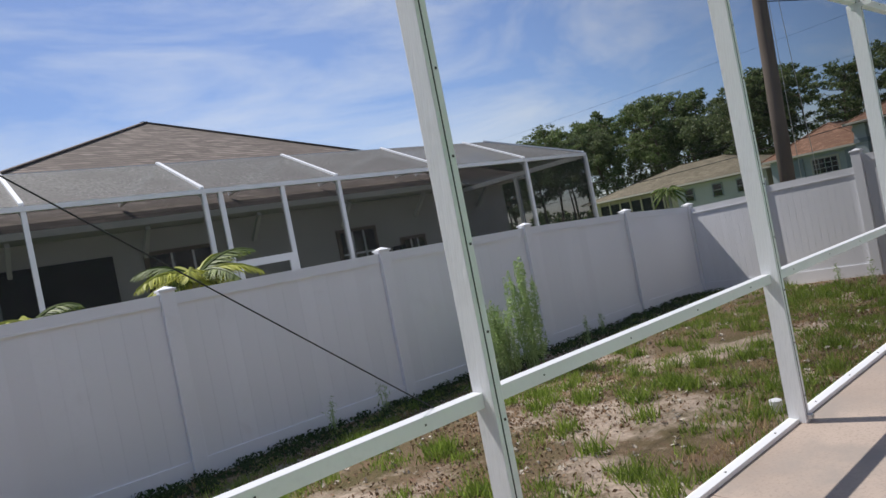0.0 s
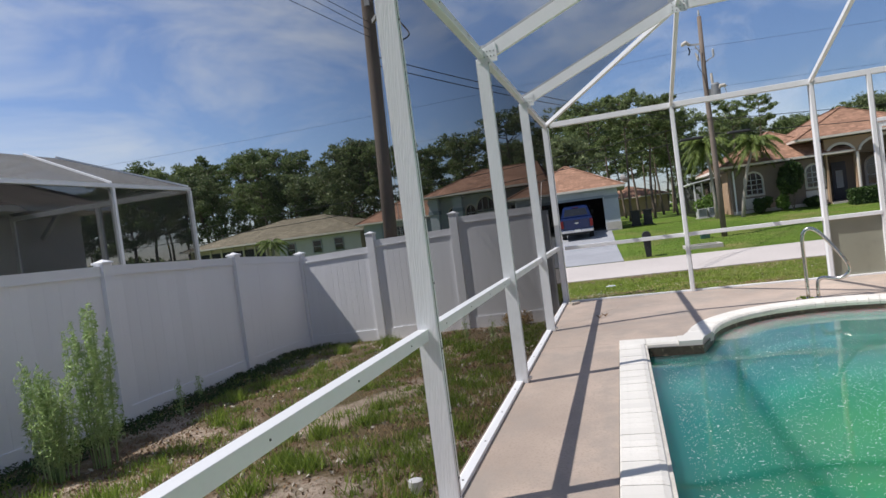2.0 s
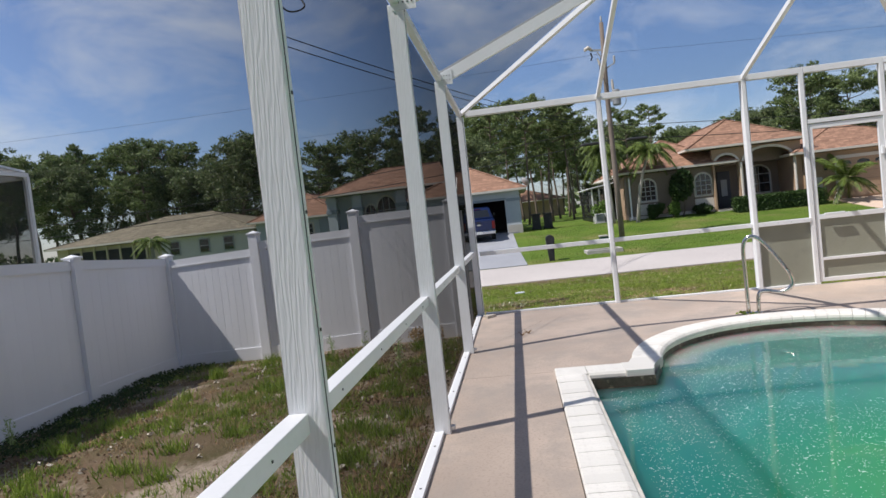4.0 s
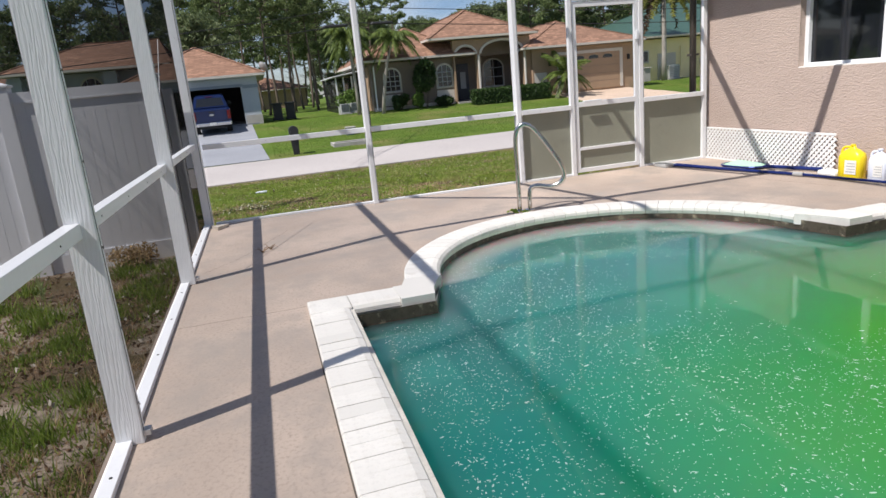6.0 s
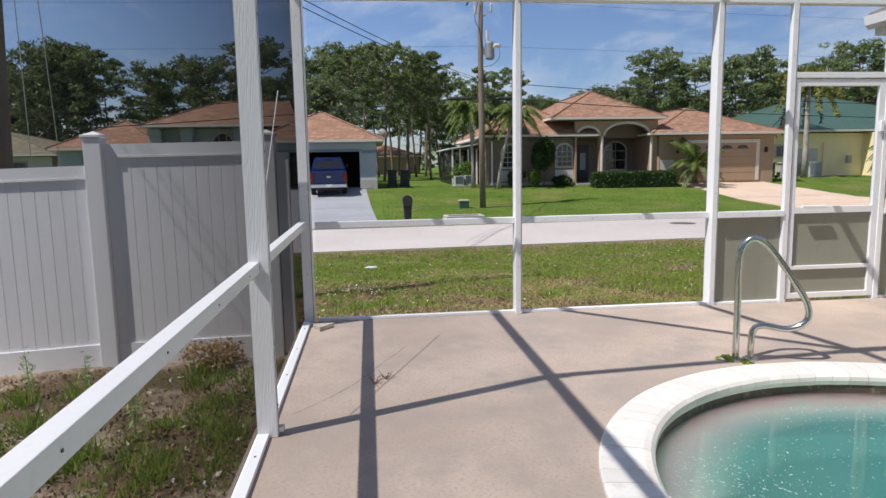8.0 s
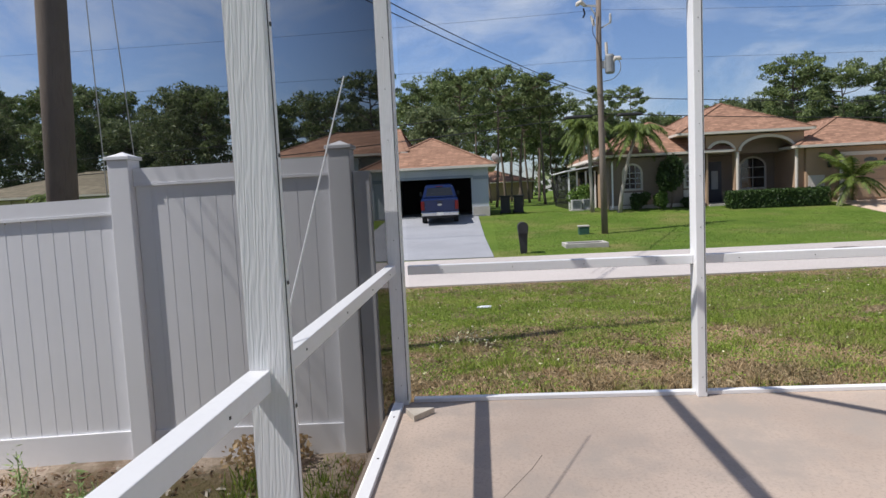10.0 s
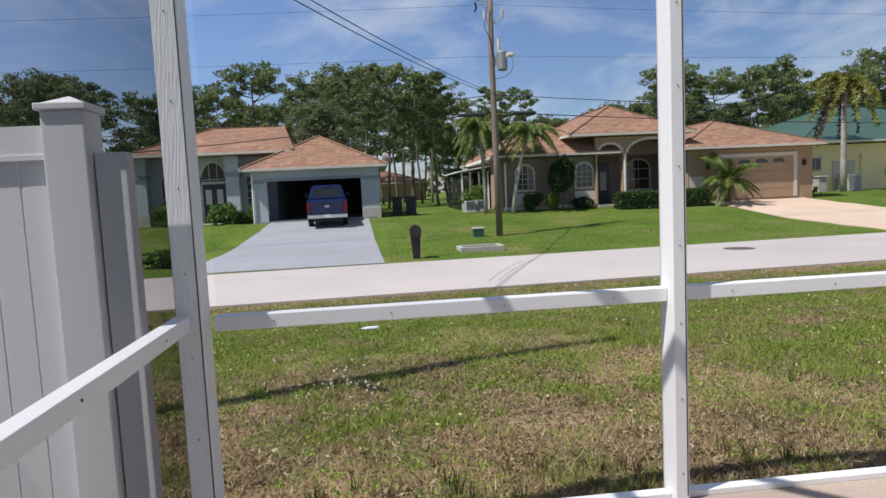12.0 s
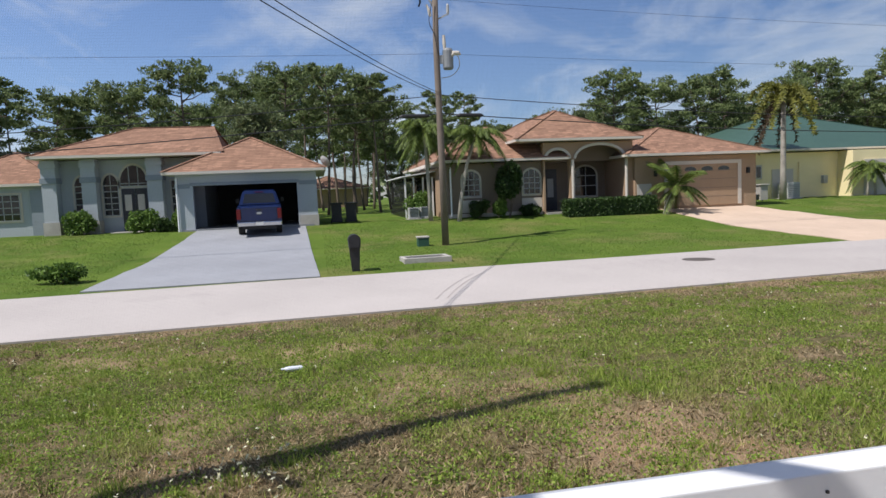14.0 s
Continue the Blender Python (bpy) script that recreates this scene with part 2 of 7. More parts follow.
def water_mat():
    """Algae-laden water: cloudy body, teal to green, far end greyed by painted reflection, paler over the shallow rim,
    mirror gloss on top.
    """
    m, nt, bs, link = nodes_of("pool_water")
    nt.nodes.remove(bs)
    out = nt.nodes["Material Output"]
    tc = nt.nodes.new("ShaderNodeTexCoord")
    sp = nt.nodes.new("ShaderNodeSeparateXYZ")
    link(tc.outputs["Object"], sp.inputs[0])
    n = tex_noise(nt, 0.45, 4.0)

    def along(axis, k):
        a = nt.nodes.new("ShaderNodeMath")
        a.operation = "MULTIPLY_ADD"
        a.inputs[1].default_value = k
        link(n, a.inputs[0])
        link(sp.outputs[axis], a.inputs[2])
        return a.outputs[0]
    diag = nt.nodes.new("ShaderNodeMath")
    diag.operation = "MULTIPLY_ADD"
    diag.inputs[1].default_value = 0.35
    link(sp.outputs["X"], diag.inputs[0])
    link(along("Y", 1.2), diag.inputs[2])
    c = mix_rgb(nt, (0.105, 0.41, 0.065, 1), (0.03, 0.295, 0.245, 1), ramp_of(nt, diag.outputs[0], 0.9, 2.7))
    # far end turned grey teal, painting in sky and house reflected at grazing
    c = mix_rgb(nt, c, (0.10, 0.27, 0.24, 1), ramp_of(nt, along("X", 0.8), 6.3, 7.8))
    pale = mix_rgb(nt, c, (0.58, 0.72, 0.60, 1), ramp_of(nt, rim_distance(nt, sp, link), 0.95, 1.30))
    bs = nt.nodes.new("ShaderNodeBsdfPrincipled")
    link(pale, bs.inputs["Base Color"])
    bs.inputs["Subsurface Weight"].default_value = 1.0
    bs.inputs["Subsurface Radius"].default_value = (0.5, 1.0, 0.85)
    bs.inputs["Subsurface Anisotropy"].default_value = 0.7
    bs.inputs["Subsurface Scale"].default_value = 2.0
    bs.inputs["Roughness"].default_value, bs.inputs["IOR"].default_value = 0.02, 1.4
    b = nt.nodes.new("ShaderNodeBump")
    b.inputs["Strength"].default_value, b.inputs["Distance"].default_value = 0.16, 0.012
    link(tex_noise(nt, 3.0, 2.0, 0.5), b.inputs["Height"])
    link(b.outputs[0], bs.inputs["Normal"])
    # part of the light goes through to the plaster below
    tr = nt.nodes.new("ShaderNodeBsdfTransparent")
    tr.inputs[0].default_value = (0.62, 0.93, 0.86, 1)
    mx = nt.nodes.new("ShaderNodeMixShader")
    mx.inputs[0].default_value = 0.27
    link(bs.outputs[0], mx.inputs[1])
    link(tr.outputs[0], mx.inputs[2])
    link(mx.outputs[0], out.inputs["Surface"])
    return m


def rim_distance(nt, sp, link):
    """Distance from the centre of the rounded end, counted only beyond the straight part."""
    def op(kind, a, b):
        n = nt.nodes.new("ShaderNodeMath")
        n.operation = kind
        for k, v in enumerate((a, b)):
            if isinstance(v, (int, float)):
                n.inputs[k].default_value = v
            else:
                link(v, n.inputs[k])
        return n.outputs[0]
    dx = op("MAXIMUM", op("SUBTRACT", sp.outputs["X"], 7.40), 0.0)
    dy = op("ADD", sp.outputs["Y"], 1.40)
    near = op("MULTIPLY", op("SQRT", op("ADD", op("MULTIPLY", dx, dx), op("MULTIPLY", dy, dy)), 0.0), op("MINIMUM", op("MULTIPLY", dx, 3.0), 1.0))
    return near


def basin_mat():
    """Plaster under algae: bluish where it is thin, green where it is thick."""
    m, nt, bs, link = nodes_of("pool_plaster")
    tc = nt.nodes.new("ShaderNodeTexCoord")
    sp = nt.nodes.new("ShaderNodeSeparateXYZ")
    link(tc.outputs["Object"], sp.inputs[0])
    n = tex_noise(nt, 0.5, 4.0)
    ad = nt.nodes.new("ShaderNodeMath")
    ad.operation = "MULTIPLY_ADD"
    ad.inputs[1].default_value = 1.6
    link(n, ad.inputs[0])
    link(sp.outputs["Y"], ad.inputs[2])
    c = mix_rgb(nt, (0.12, 0.55, 0.12, 1), (0.03, 0.36, 0.31, 1), ramp_of(nt, ad.outputs[0], -0.8, 1.1))
    far = nt.nodes.new("ShaderNodeMath")
    far.operation = "MULTIPLY_ADD"
    far.inputs[1].default_value = 1.2
    link(n, far.inputs[0])
    link(sp.outputs["X"], far.inputs[2])
    c = mix_rgb(nt, c, (0.12, 0.50, 0.50, 1), ramp_of(nt, far.outputs[0], 6.6, 8.6))
    c = mix_rgb(nt, c, (0.45, 0.66, 0.58, 1), ramp_of(nt, sp.outputs["Z"], -0.75, -0.3))
    link(c, bs.inputs["Base Color"])
    bs.inputs["Roughness"].default_value = 0.8
    return m


M_WHITE = emboss_mat()
M_WHITE_X = mat("white_aluminium_rail", (0.80, 0.81, 0.83), 0.42, 0.03, 2.0, 50, 0.1)
M_SCREW = mat("screw_steel", (0.05, 0.05, 0.05), 0.5, 0.1, bump=0)
M_BRACKET = mat("bracket_metal", (0.55, 0.55, 0.56), 0.4, 0.2, 8, metal=0.6, stain=(0.3, 0.15, 0.08), stain_at=(0.62, 0.75))
M_SPLINE = mat("dark_spline", (0.04, 0.04, 0.045), 0.6, 0.1, bump=0)
M_SCREEN = screen_mat("insect_screen", 0.86, 0.008, 0.022, 0.52, power=1.95)
M_SCREEN_CLEAR = screen_mat("front_insect_screen", 0.94, 0.0015, 0.04, 0.3, 0.0017)
M_SCREEN_TOP = screen_mat("roof_insect_screen", 0.76, 0.02, 0.10, 0.4)
M_SCREEN_OLD = screen_mat("neighbour_insect_screen", 0.55, 0.014, 0.08)
M_SCREEN_ROOF = old_screen_mat()
M_VINYL = mat("white_vinyl", (0.87, 0.88, 0.92), 0.45, 0.04, 0.8, 25, 0.04, stain=(0.66, 0.66, 0.66), stain_at=(0.6, 0.9), per=0.04)
M_DECK = mat("painted_concrete_deck", (0.445, 0.36, 0.30), 0.85, 0.20, 0.9, 55, 0.45, stain=(0.355, 0.305, 0.265), stain_at=(0.46, 0.66))
M_JOINT = mat("joint_dirt", (0.10, 0.085, 0.07), 0.95, 0.3, 12)
M_COPING = mat("cream_coping", (0.79, 0.765, 0.715), 0.8, 0.09, 5, 60, 0.5, stain=(0.56, 0.52, 0.45), stain_at=(0.58, 0.78), per=0.12)
M_GROUT = mat("grey_grout", (0.60, 0.57, 0.51), 0.95, 0.15, 8, 60, 0.3)
M_TILE = mat("dark_waterline_tile", (0.085, 0.066, 0.05), 0.4, 0.35, 6, 30, 0.1, stain=(0.32, 0.27, 0.2), stain_at=(0.55, 0.7))
M_BASIN = basin_mat()
M_WATER = water_mat()
M_FOAM = mat("scum_flakes", (0.46, 0.58, 0.54), 0.7, 0.1, bump=0)
M_STUCCO = mat("beige_stucco", (0.47, 0.375, 0.325), 0.9, 0.07, 1.2, 28, 0.8, stretch=(1, 1, 2.2), depth=0.012)
M_SOFFIT = mat("white_soffit", (0.78, 0.77, 0.74), 0.6, 0.05, 2)
M_LATTICE = mat("white_lattice", (0.84, 0.84, 0.83), 0.5, 0.04, 5, bump=0.03)
M_GLASS = mat("dark_window_glass", (0.012, 0.014, 0.018), 0.04, 0.1, bump=0, spec=0.8)
M_DOWN = mat("brown_downspout", (0.12, 0.10, 0.085), 0.45, 0.2, 3)
M_TAN_PANEL = mat("tan_privacy_mesh", (0.27, 0.275, 0.22), 0.8, 0.08, 1.5, 90, 0.2, stain=(0.2, 0.2, 0.17), stain_at=(0.6, 0.85))
M_STEEL = mat("stainless_steel", (0.62, 0.60, 0.56), 0.22, 0.15, 6, metal=1.0, stain=(0.35, 0.26, 0.14), stain_at=(0.62, 0.8), bump=0.03)
M_ROAD = mat("pale_asphalt", (0.425, 0.39, 0.372), 0.95, 0.09, 0.25, 35, 0.4, stain=(0.35, 0.32, 0.305), stain_at=(0.58, 0.85))
M_DRIVE = mat("grey_painted_drive", (0.275, 0.285, 0.31), 0.85, 0.09, 0.5, 40, 0.2, stain=(0.23, 0.24, 0.265), stain_at=(0.58, 0.8))
M_DRIVE2 = mat("tan_paver_drive", (0.56, 0.43, 0.33), 0.9, 0.08, 0.6, 30, 0.2, stain=(0.47, 0.35, 0.27), stain_at=(0.55, 0.8))
M_CONC = mat("weathered_concrete", (0.42, 0.40, 0.37), 0.9, 0.15, 2, 40, 0.4, stain=(0.25, 0.24, 0.21))
M_SIDE = ground_mat("side_yard", (0.12, 0.10, 0.05), (0.19, 0.135, 0.09), (0.46, 0.375, 0.30), 0.8, (0.485, 0.585), leaf=(0.20, 0.12, 0.085))
M_FRONT = ground_mat("front_yard", (0.078, 0.083, 0.028), (0.165, 0.135, 0.072), (0.40, 0.28, 0.185), 0.45, (0.5, 0.66), leaf=(0.29, 0.24, 0.14))
M_LAWN = ground_mat("mown_lawn", (0.072, 0.128, 0.018), (0.115, 0.175, 0.028), (0.20, 0.185, 0.07), 0.3, (0.52, 0.72), leaf=(0.15, 0.17, 0.05))
M_BLADE_G = leaf_mat("grass_green", (0.10, 0.165, 0.02), (0.38, 0.46, 0.09), (0.42, 0.38, 0.16), 0.4)
M_CLOVER = leaf_mat("low_clover", (0.04, 0.095, 0.010), (0.34, 0.52, 0.07), through=0.35)
M_STRAW = leaf_mat("matted_straw", (0.08, 0.06, 0.03), (0.44, 0.35, 0.21), through=0.2)
M_TUFT = leaf_mat("grass_tufts", (0.10, 0.175, 0.02), (0.34, 0.44, 0.085), through=0.4)
M_BLADE_D = leaf_mat("grass_dry", (0.29, 0.20, 0.105), (0.66, 0.50, 0.30), through=0.4)
M_BLADE_L = leaf_mat("lawn_green", (0.085, 0.15, 0.022), (0.20, 0.28, 0.05), (0.24, 0.25, 0.09))
M_STALK = leaf_mat("dead_weed_stalks", (0.035, 0.028, 0.016), (0.13, 0.09, 0.045), through=0.1)
M_FLOWER = leaf_mat("white_weed_flowers", (0.75, 0.74, 0.6), (0.85, 0.82, 0.5))
M_PINE = leaf_mat("pine_needles", (0.055, 0.088, 0.032), (0.24, 0.30, 0.115), through=0.28)
M_OAK = leaf_mat("oak_leaves", (0.06, 0.09, 0.04), (0.22, 0.265, 0.12), through=0.28)
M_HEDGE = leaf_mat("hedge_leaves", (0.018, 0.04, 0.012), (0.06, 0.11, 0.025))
M_BUSH = leaf_mat("bush_leaves", (0.05, 0.10, 0.02), (0.16, 0.26, 0.05))
M_WEED = leaf_mat("feathery_weed", (0.24, 0.36, 0.12), (0.46, 0.58, 0.26))
M_PALM = leaf_mat("palm_fronds", (0.05, 0.085, 0.018), (0.20, 0.26, 0.055))
M_PALM_FOX = leaf_mat("foxtail_fronds", (0.09, 0.10, 0.018), (0.27, 0.27, 0.06))
M_PALM_DEAD = leaf_mat("dead_fronds", (0.05, 0.032, 0.018), (0.13, 0.09, 0.05))
M_PALM_DRY = leaf_mat("palm_fronds_dry", (0.28, 0.31, 0.05), (0.56, 0.57, 0.11))
M_BARK = mat("pine_bark", (0.16, 0.125, 0.10), 0.95, 0.3, 1.5, 14, 0.8, stretch=(3, 3, 0.6))
M_PALM_TRUNK = mat("palm_trunk", (0.36, 0.33, 0.29), 0.9, 0.2, 2, 10, 0.6, stretch=(0.5, 0.5, 5))
M_POLE = mat("weathered_pole_wood", (0.19, 0.155, 0.13), 0.95, 0.2, 1.2, 22, 0.6, stretch=(5, 5, 0.3))
M_WIRE = mat("black_cable", (0.02, 0.02, 0.022), 0.6, 0.1, bump=0)
M_WIRE_PALE = mat("pale_steel_cable", (0.62, 0.62, 0.6), 0.4, 0.1, bump=0, metal=0.5)
M_ROOF_O = shingle_mat("terracotta_shingle", (0.30, 0.175, 0.12))
M_ROOF_B = shingle_mat("brown_shingle", (0.19, 0.16, 0.14))
M_ROOF_T = shingle_mat("tan_shingle", (0.20, 0.175, 0.125))
M_ROOF_G = mat("green_metal_roof", (0.045, 0.095, 0.075), 0.5, 0.08, 0.6, 6, 0.2)
M_BLUE_WALL = mat("blue_grey_stucco", (0.42, 0.46, 0.50), 0.9, 0.05, 0.8, 30, 0.3)
M_BLUE_DARK = mat("slate_blue_band", (0.25, 0.29, 0.33), 0.9, 0.05, 0.8, 30, 0.3)
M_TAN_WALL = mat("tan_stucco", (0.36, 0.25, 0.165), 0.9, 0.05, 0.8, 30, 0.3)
# taupe deepened to carry the shade of the house front and porch
M_TAN_DARK = mat("shade_deepened_taupe", (0.215, 0.17, 0.135), 0.9, 0.05, 0.8, 30, 0.3)
M_TRIM = mat("pale_trim", (0.58, 0.54, 0.48), 0.7, 0.04, 2)
M_YELLOW = mat("yellow_stucco", (0.88, 0.76, 0.46), 0.9, 0.05, 0.8, 30, 0.3)
M_GREY_WALL = mat("grey_stucco", (0.56, 0.55, 0.53), 0.9, 0.06, 0.8, 30, 0.3)
M_CREAM_WALL = mat("cream_stucco", (0.55, 0.48, 0.34), 0.9, 0.06, 0.8, 30, 0.3)
# near-black colour standing in for shade inside rooms, porches and openings
M_HOLLOW_SHADE = mat("painted_hollow_shade", (0.03, 0.03, 0.032), 0.9, 0.2, 1)
M_DOORWOOD = mat("dark_door", (0.035, 0.035, 0.045), 0.4, 0.2, 3)
M_GARAGE2 = mat("tan_garage_door", (0.36, 0.25, 0.16), 0.7, 0.05, 2)
M_TRANSFORMER = mat("dull_grey_tank", (0.22, 0.235, 0.25), 0.55, 0.12, 3)
M_STREAK = mat("darker_road_streak", (0.355, 0.325, 0.31), 0.95, 0.1, 2)
M_IRON = mat("dark_cast_iron", (0.10, 0.085, 0.075), 0.8, 0.25, 6)
M_TRUCK = mat("blue_truck_paint", (0.005, 0.016, 0.075), 0.22, 0.08, 2, bump=0.02, spec=0.6)
M_RUBBER = mat("tyre_rubber", (0.02, 0.02, 0.02), 0.85, 0.2, 10)
M_CHROME = mat("chrome", (0.65, 0.65, 0.66), 0.2, 0.1, metal=1.0, bump=0)
M_RED = mat("red_lens", (0.14, 0.006, 0.008), 0.25, 0.1, bump=0)
M_BLACK = mat("black_plastic", (0.02, 0.02, 0.022), 0.5, 0.2, 6)
M_BIN = mat("dark_green_plastic", (0.03, 0.085, 0.06), 0.55, 0.15, 4)
M_GREY_METAL = mat("grey_painted_metal", (0.42, 0.43, 0.43), 0.5, 0.1, 3)
M_JUG_Y = mat("yellow_plastic", (0.85, 0.66, 0.02), 0.35, 0.06, 8, bump=0.03)
M_JUG_W = mat("milky_plastic", (0.70, 0.74, 0.84), 0.35, 0.05, 8, bump=0.03)
M_PAPER = mat("paper_label", (0.75, 0.74, 0.70), 0.7, 0.08, 25, bump=0)
M_BLUE_POLE = mat("blue_anodised_pole", (0.015, 0.03, 0.16), 0.3, 0.1, 5, metal=0.3, bump=0)
M_NET = mat("pale_green_net", (0.42, 0.66, 0.50), 0.7, 0.15, 40)
M_ROCK = mat("pale_limestone", (0.52, 0.47, 0.40), 0.9, 0.2, 6, 30, 0.6)
M_RED_BIRD = mat("dry_leaf_litter", (0.22, 0.14, 0.08), 0.9, 0.3, 8)


# ---- builders ----
def part(name, bm, material, parent=None, label="", smooth=False):
    """Links a bmesh as one mesh object, under a thing or a part."""
    me = bpy.data.meshes.new(name)
    bmesh.ops.recalc_face_normals(bm, faces=bm.faces)
    bm.to_mesh(me)
    bm.free()
    me.materials.append(material)
    if smooth:
        me.polygons.foreach_set("use_smooth", [True] * len(me.polygons))
    ob = new(name, me)
    if parent:
        ob.parent = parent
    return tagged(ob, label)


def thing(name, label, category, at=(0, 0, 0), turn=0.0, group="", kind=""):
    ob = new(name)
    ob.empty_display_size = 0.1
    ob.matrix_basis = pose(*at, 0, 0, turn)
    return tagged(ob, label, category, group, kind)


def box(x0, x1, y0, y1, z0, z1, bevel=0.0, bm=None):
    own = bmesh.new()
    v = [own.verts.new((x, y, z)) for z in (z0, z1) for x, y in ((x0, y0), (x1, y0), (x1, y1), (x0, y1))]
    for f in ((3, 2, 1, 0), (4, 5, 6, 7), (0, 1, 5, 4), (1, 2, 6, 5), (2, 3, 7, 6), (3, 0, 4, 7)):
        own.faces.new([v[i] for i in f])
    if bevel:
        bmesh.ops.bevel(own, geom=own.edges[:], offset=bevel, segments=2, affect="EDGES", profile=0.6)
    return own if bm is None else add(bm, own)


def add(bm, other):
    me = bpy.data.meshes.new("join")
    other.to_mesh(me)
    other.free()
    bm.from_mesh(me)
    bpy.data.meshes.remove(me)
    return bm


def tube(pts, r, n=8, bm=None, caps=True):
    bm = bm or bmesh.new()
    pts = [Vector(p) for p in pts]
    rs = r if isinstance(r, (list, tuple)) else [r] * len(pts)
    rings = []
    side = None
    for i, p in enumerate(pts):
        d = (pts[min(i + 1, len(pts) - 1)] - pts[max(i - 1, 0)]).normalized()
        ref = side if side is not None else (Vector((1, 0, 0)) if abs(d.x) < 0.8 else Vector((0, 1, 0)))
        a = (ref - d * ref.dot(d)).normalized()
        b = d.cross(a)
        side = a
        rings.append([bm.verts.new(p + (a * math.cos(k * 2 * math.pi / n) + b * math.sin(k * 2 * math.pi / n)) * rs[i]) for k in range(n)])
    for r0, r1 in zip(rings, rings[1:]):
        for k in range(n):
            bm.faces.new((r0[k], r0[(k + 1) % n], r1[(k + 1) % n], r1[k]))
    if caps:
        bm.faces.new(rings[0][::-1])
        bm.faces.new(rings[-1])
    return bm


def beam(p, q, w, h, bm=None):
    """A square-sawn bar from p to q, w wide across, h deep."""
    p, q = Vector(p), Vector(q)
    d = (q - p).normalized()
    s = d.cross(Vector((0, 0, 1)))
    s = s.normalized() if s.length > 1e-4 else Vector((1, 0, 0))
    u = s.cross(d)
    bm = bm or bmesh.new()
    ends = [[bm.verts.new(e + s * a * w / 2 + u * b * h / 2) for a, b in ((-1, -1), (1, -1), (1, 1), (-1, 1))] for e in (p, q)]
    for k in range(4):
        bm.faces.new((ends[0][k], ends[0][(k + 1) % 4], ends[1][(k + 1) % 4], ends[1][k]))
    bm.faces.new(ends[0][::-1])
    bm.faces.new(ends[1])
    return bm


def slab(pts, up, bm=None):
    """A flat outline pushed along up into a solid."""
    bm = bm or bmesh.new()
    up = Vector(up)
    a = [bm.verts.new(p) for p in pts]
    b = [bm.verts.new(Vector(p) + up) for p in pts]
    n = len(pts)
    f0, f1 = bm.faces.new(a[::-1]), bm.faces.new(b)
    for k in range(n):
        bm.faces.new((a[k], a[(k + 1) % n], b[(k + 1) % n], b[k]))
    if n > 4:
        f0.normal_update(), f1.normal_update()
        bmesh.ops.triangulate(bm, faces=[f0, f1])
    return bm


def quad(*pts):
    bm = bmesh.new()
    bm.faces.new([bm.verts.new(p) for p in pts])
    return bm


def lathe(profile, n=16):
    bm = bmesh.new()
    rings = [[bm.verts.new((r * math.cos(k * 2 * math.pi / n), r * math.sin(k * 2 * math.pi / n), z)) for k in range(n)] for r, z in profile]
    for a, b in zip(rings, rings[1:]):
        for k in range(n):
            bm.faces.new((a[k], a[(k + 1) % n], b[(k + 1) % n], b[k]))
    bm.faces.new(rings[0][::-1])
    bm.faces.new(rings[-1])
    return bm


def mesh_of(name, verts, faces, material, parent=None, label=""):
    me = bpy.data.meshes.new(name)
    me.vertices.add(len(verts))
    me.vertices.foreach_set("co", np.asarray(verts, dtype=np.float32).ravel())
    k = faces.shape[1]
    me.loops.add(faces.size)
    me.loops.foreach_set("vertex_index", faces.ravel().astype(np.int32))
    me.polygons.add(len(faces))
    me.polygons.foreach_set("loop_start", np.arange(0, faces.size, k, dtype=np.int32))
    me.update(calc_edges=True)
    me.materials.append(material)
    ob = new(name, me)
    if parent:
        ob.parent = parent
    return tagged(ob, label)


# ---- terrain ----
SLOPE_X = [-400, 0, 6, 10.6, 13.3, 16, 20.8, 21.6, 26.6, 27.4, 33, 37, 40, 48, 2000]
SLOPE_Z = [-0.1, -0.08, -0.14, -0.2, -0.37, -0.52, -0.76, -0.80, -0.80, -0.74, -0.56, -0.2, 0.12, 0.2, 0.2]


def ground_z(x, y):
    x, y = np.asarray(x, float), np.asarray(y, float)
    z = np.interp(x + 0.04 * np.clip(y, -40, 40), SLOPE_X, SLOPE_Z)
    side = np.clip((y - 1.7) / 4.2, 0, 1) * np.clip((14 - x) / 3, 0, 1)
    bumps = 0.012 * np.sin(2.1 * x + 1.3 * y) * np.sin(1.7 * y - 0.9 * x) + 0.008 * np.sin(5.3 * x - 3.1 * y)
    return z - 0.10 * side + bumps * np.where((x > 20.5) & (x < 28), 0.0, 1.0)


def gz(x, y):
    return float(ground_z(x, y))


def patch_noise(x, y):
    return (np.sin(1.9 * x + 0.7 * y + 1.0) + np.sin(2.7 * y - 1.1 * x + 2.0) + np.sin(4.3 * x + 3.1 * y) * 0.7 + np.sin(7.7 * x - 5.9 * y + 0.4) * 0.5 + np.sin(0.8 * x - 1.3 * y) * 0.9) / 4.1


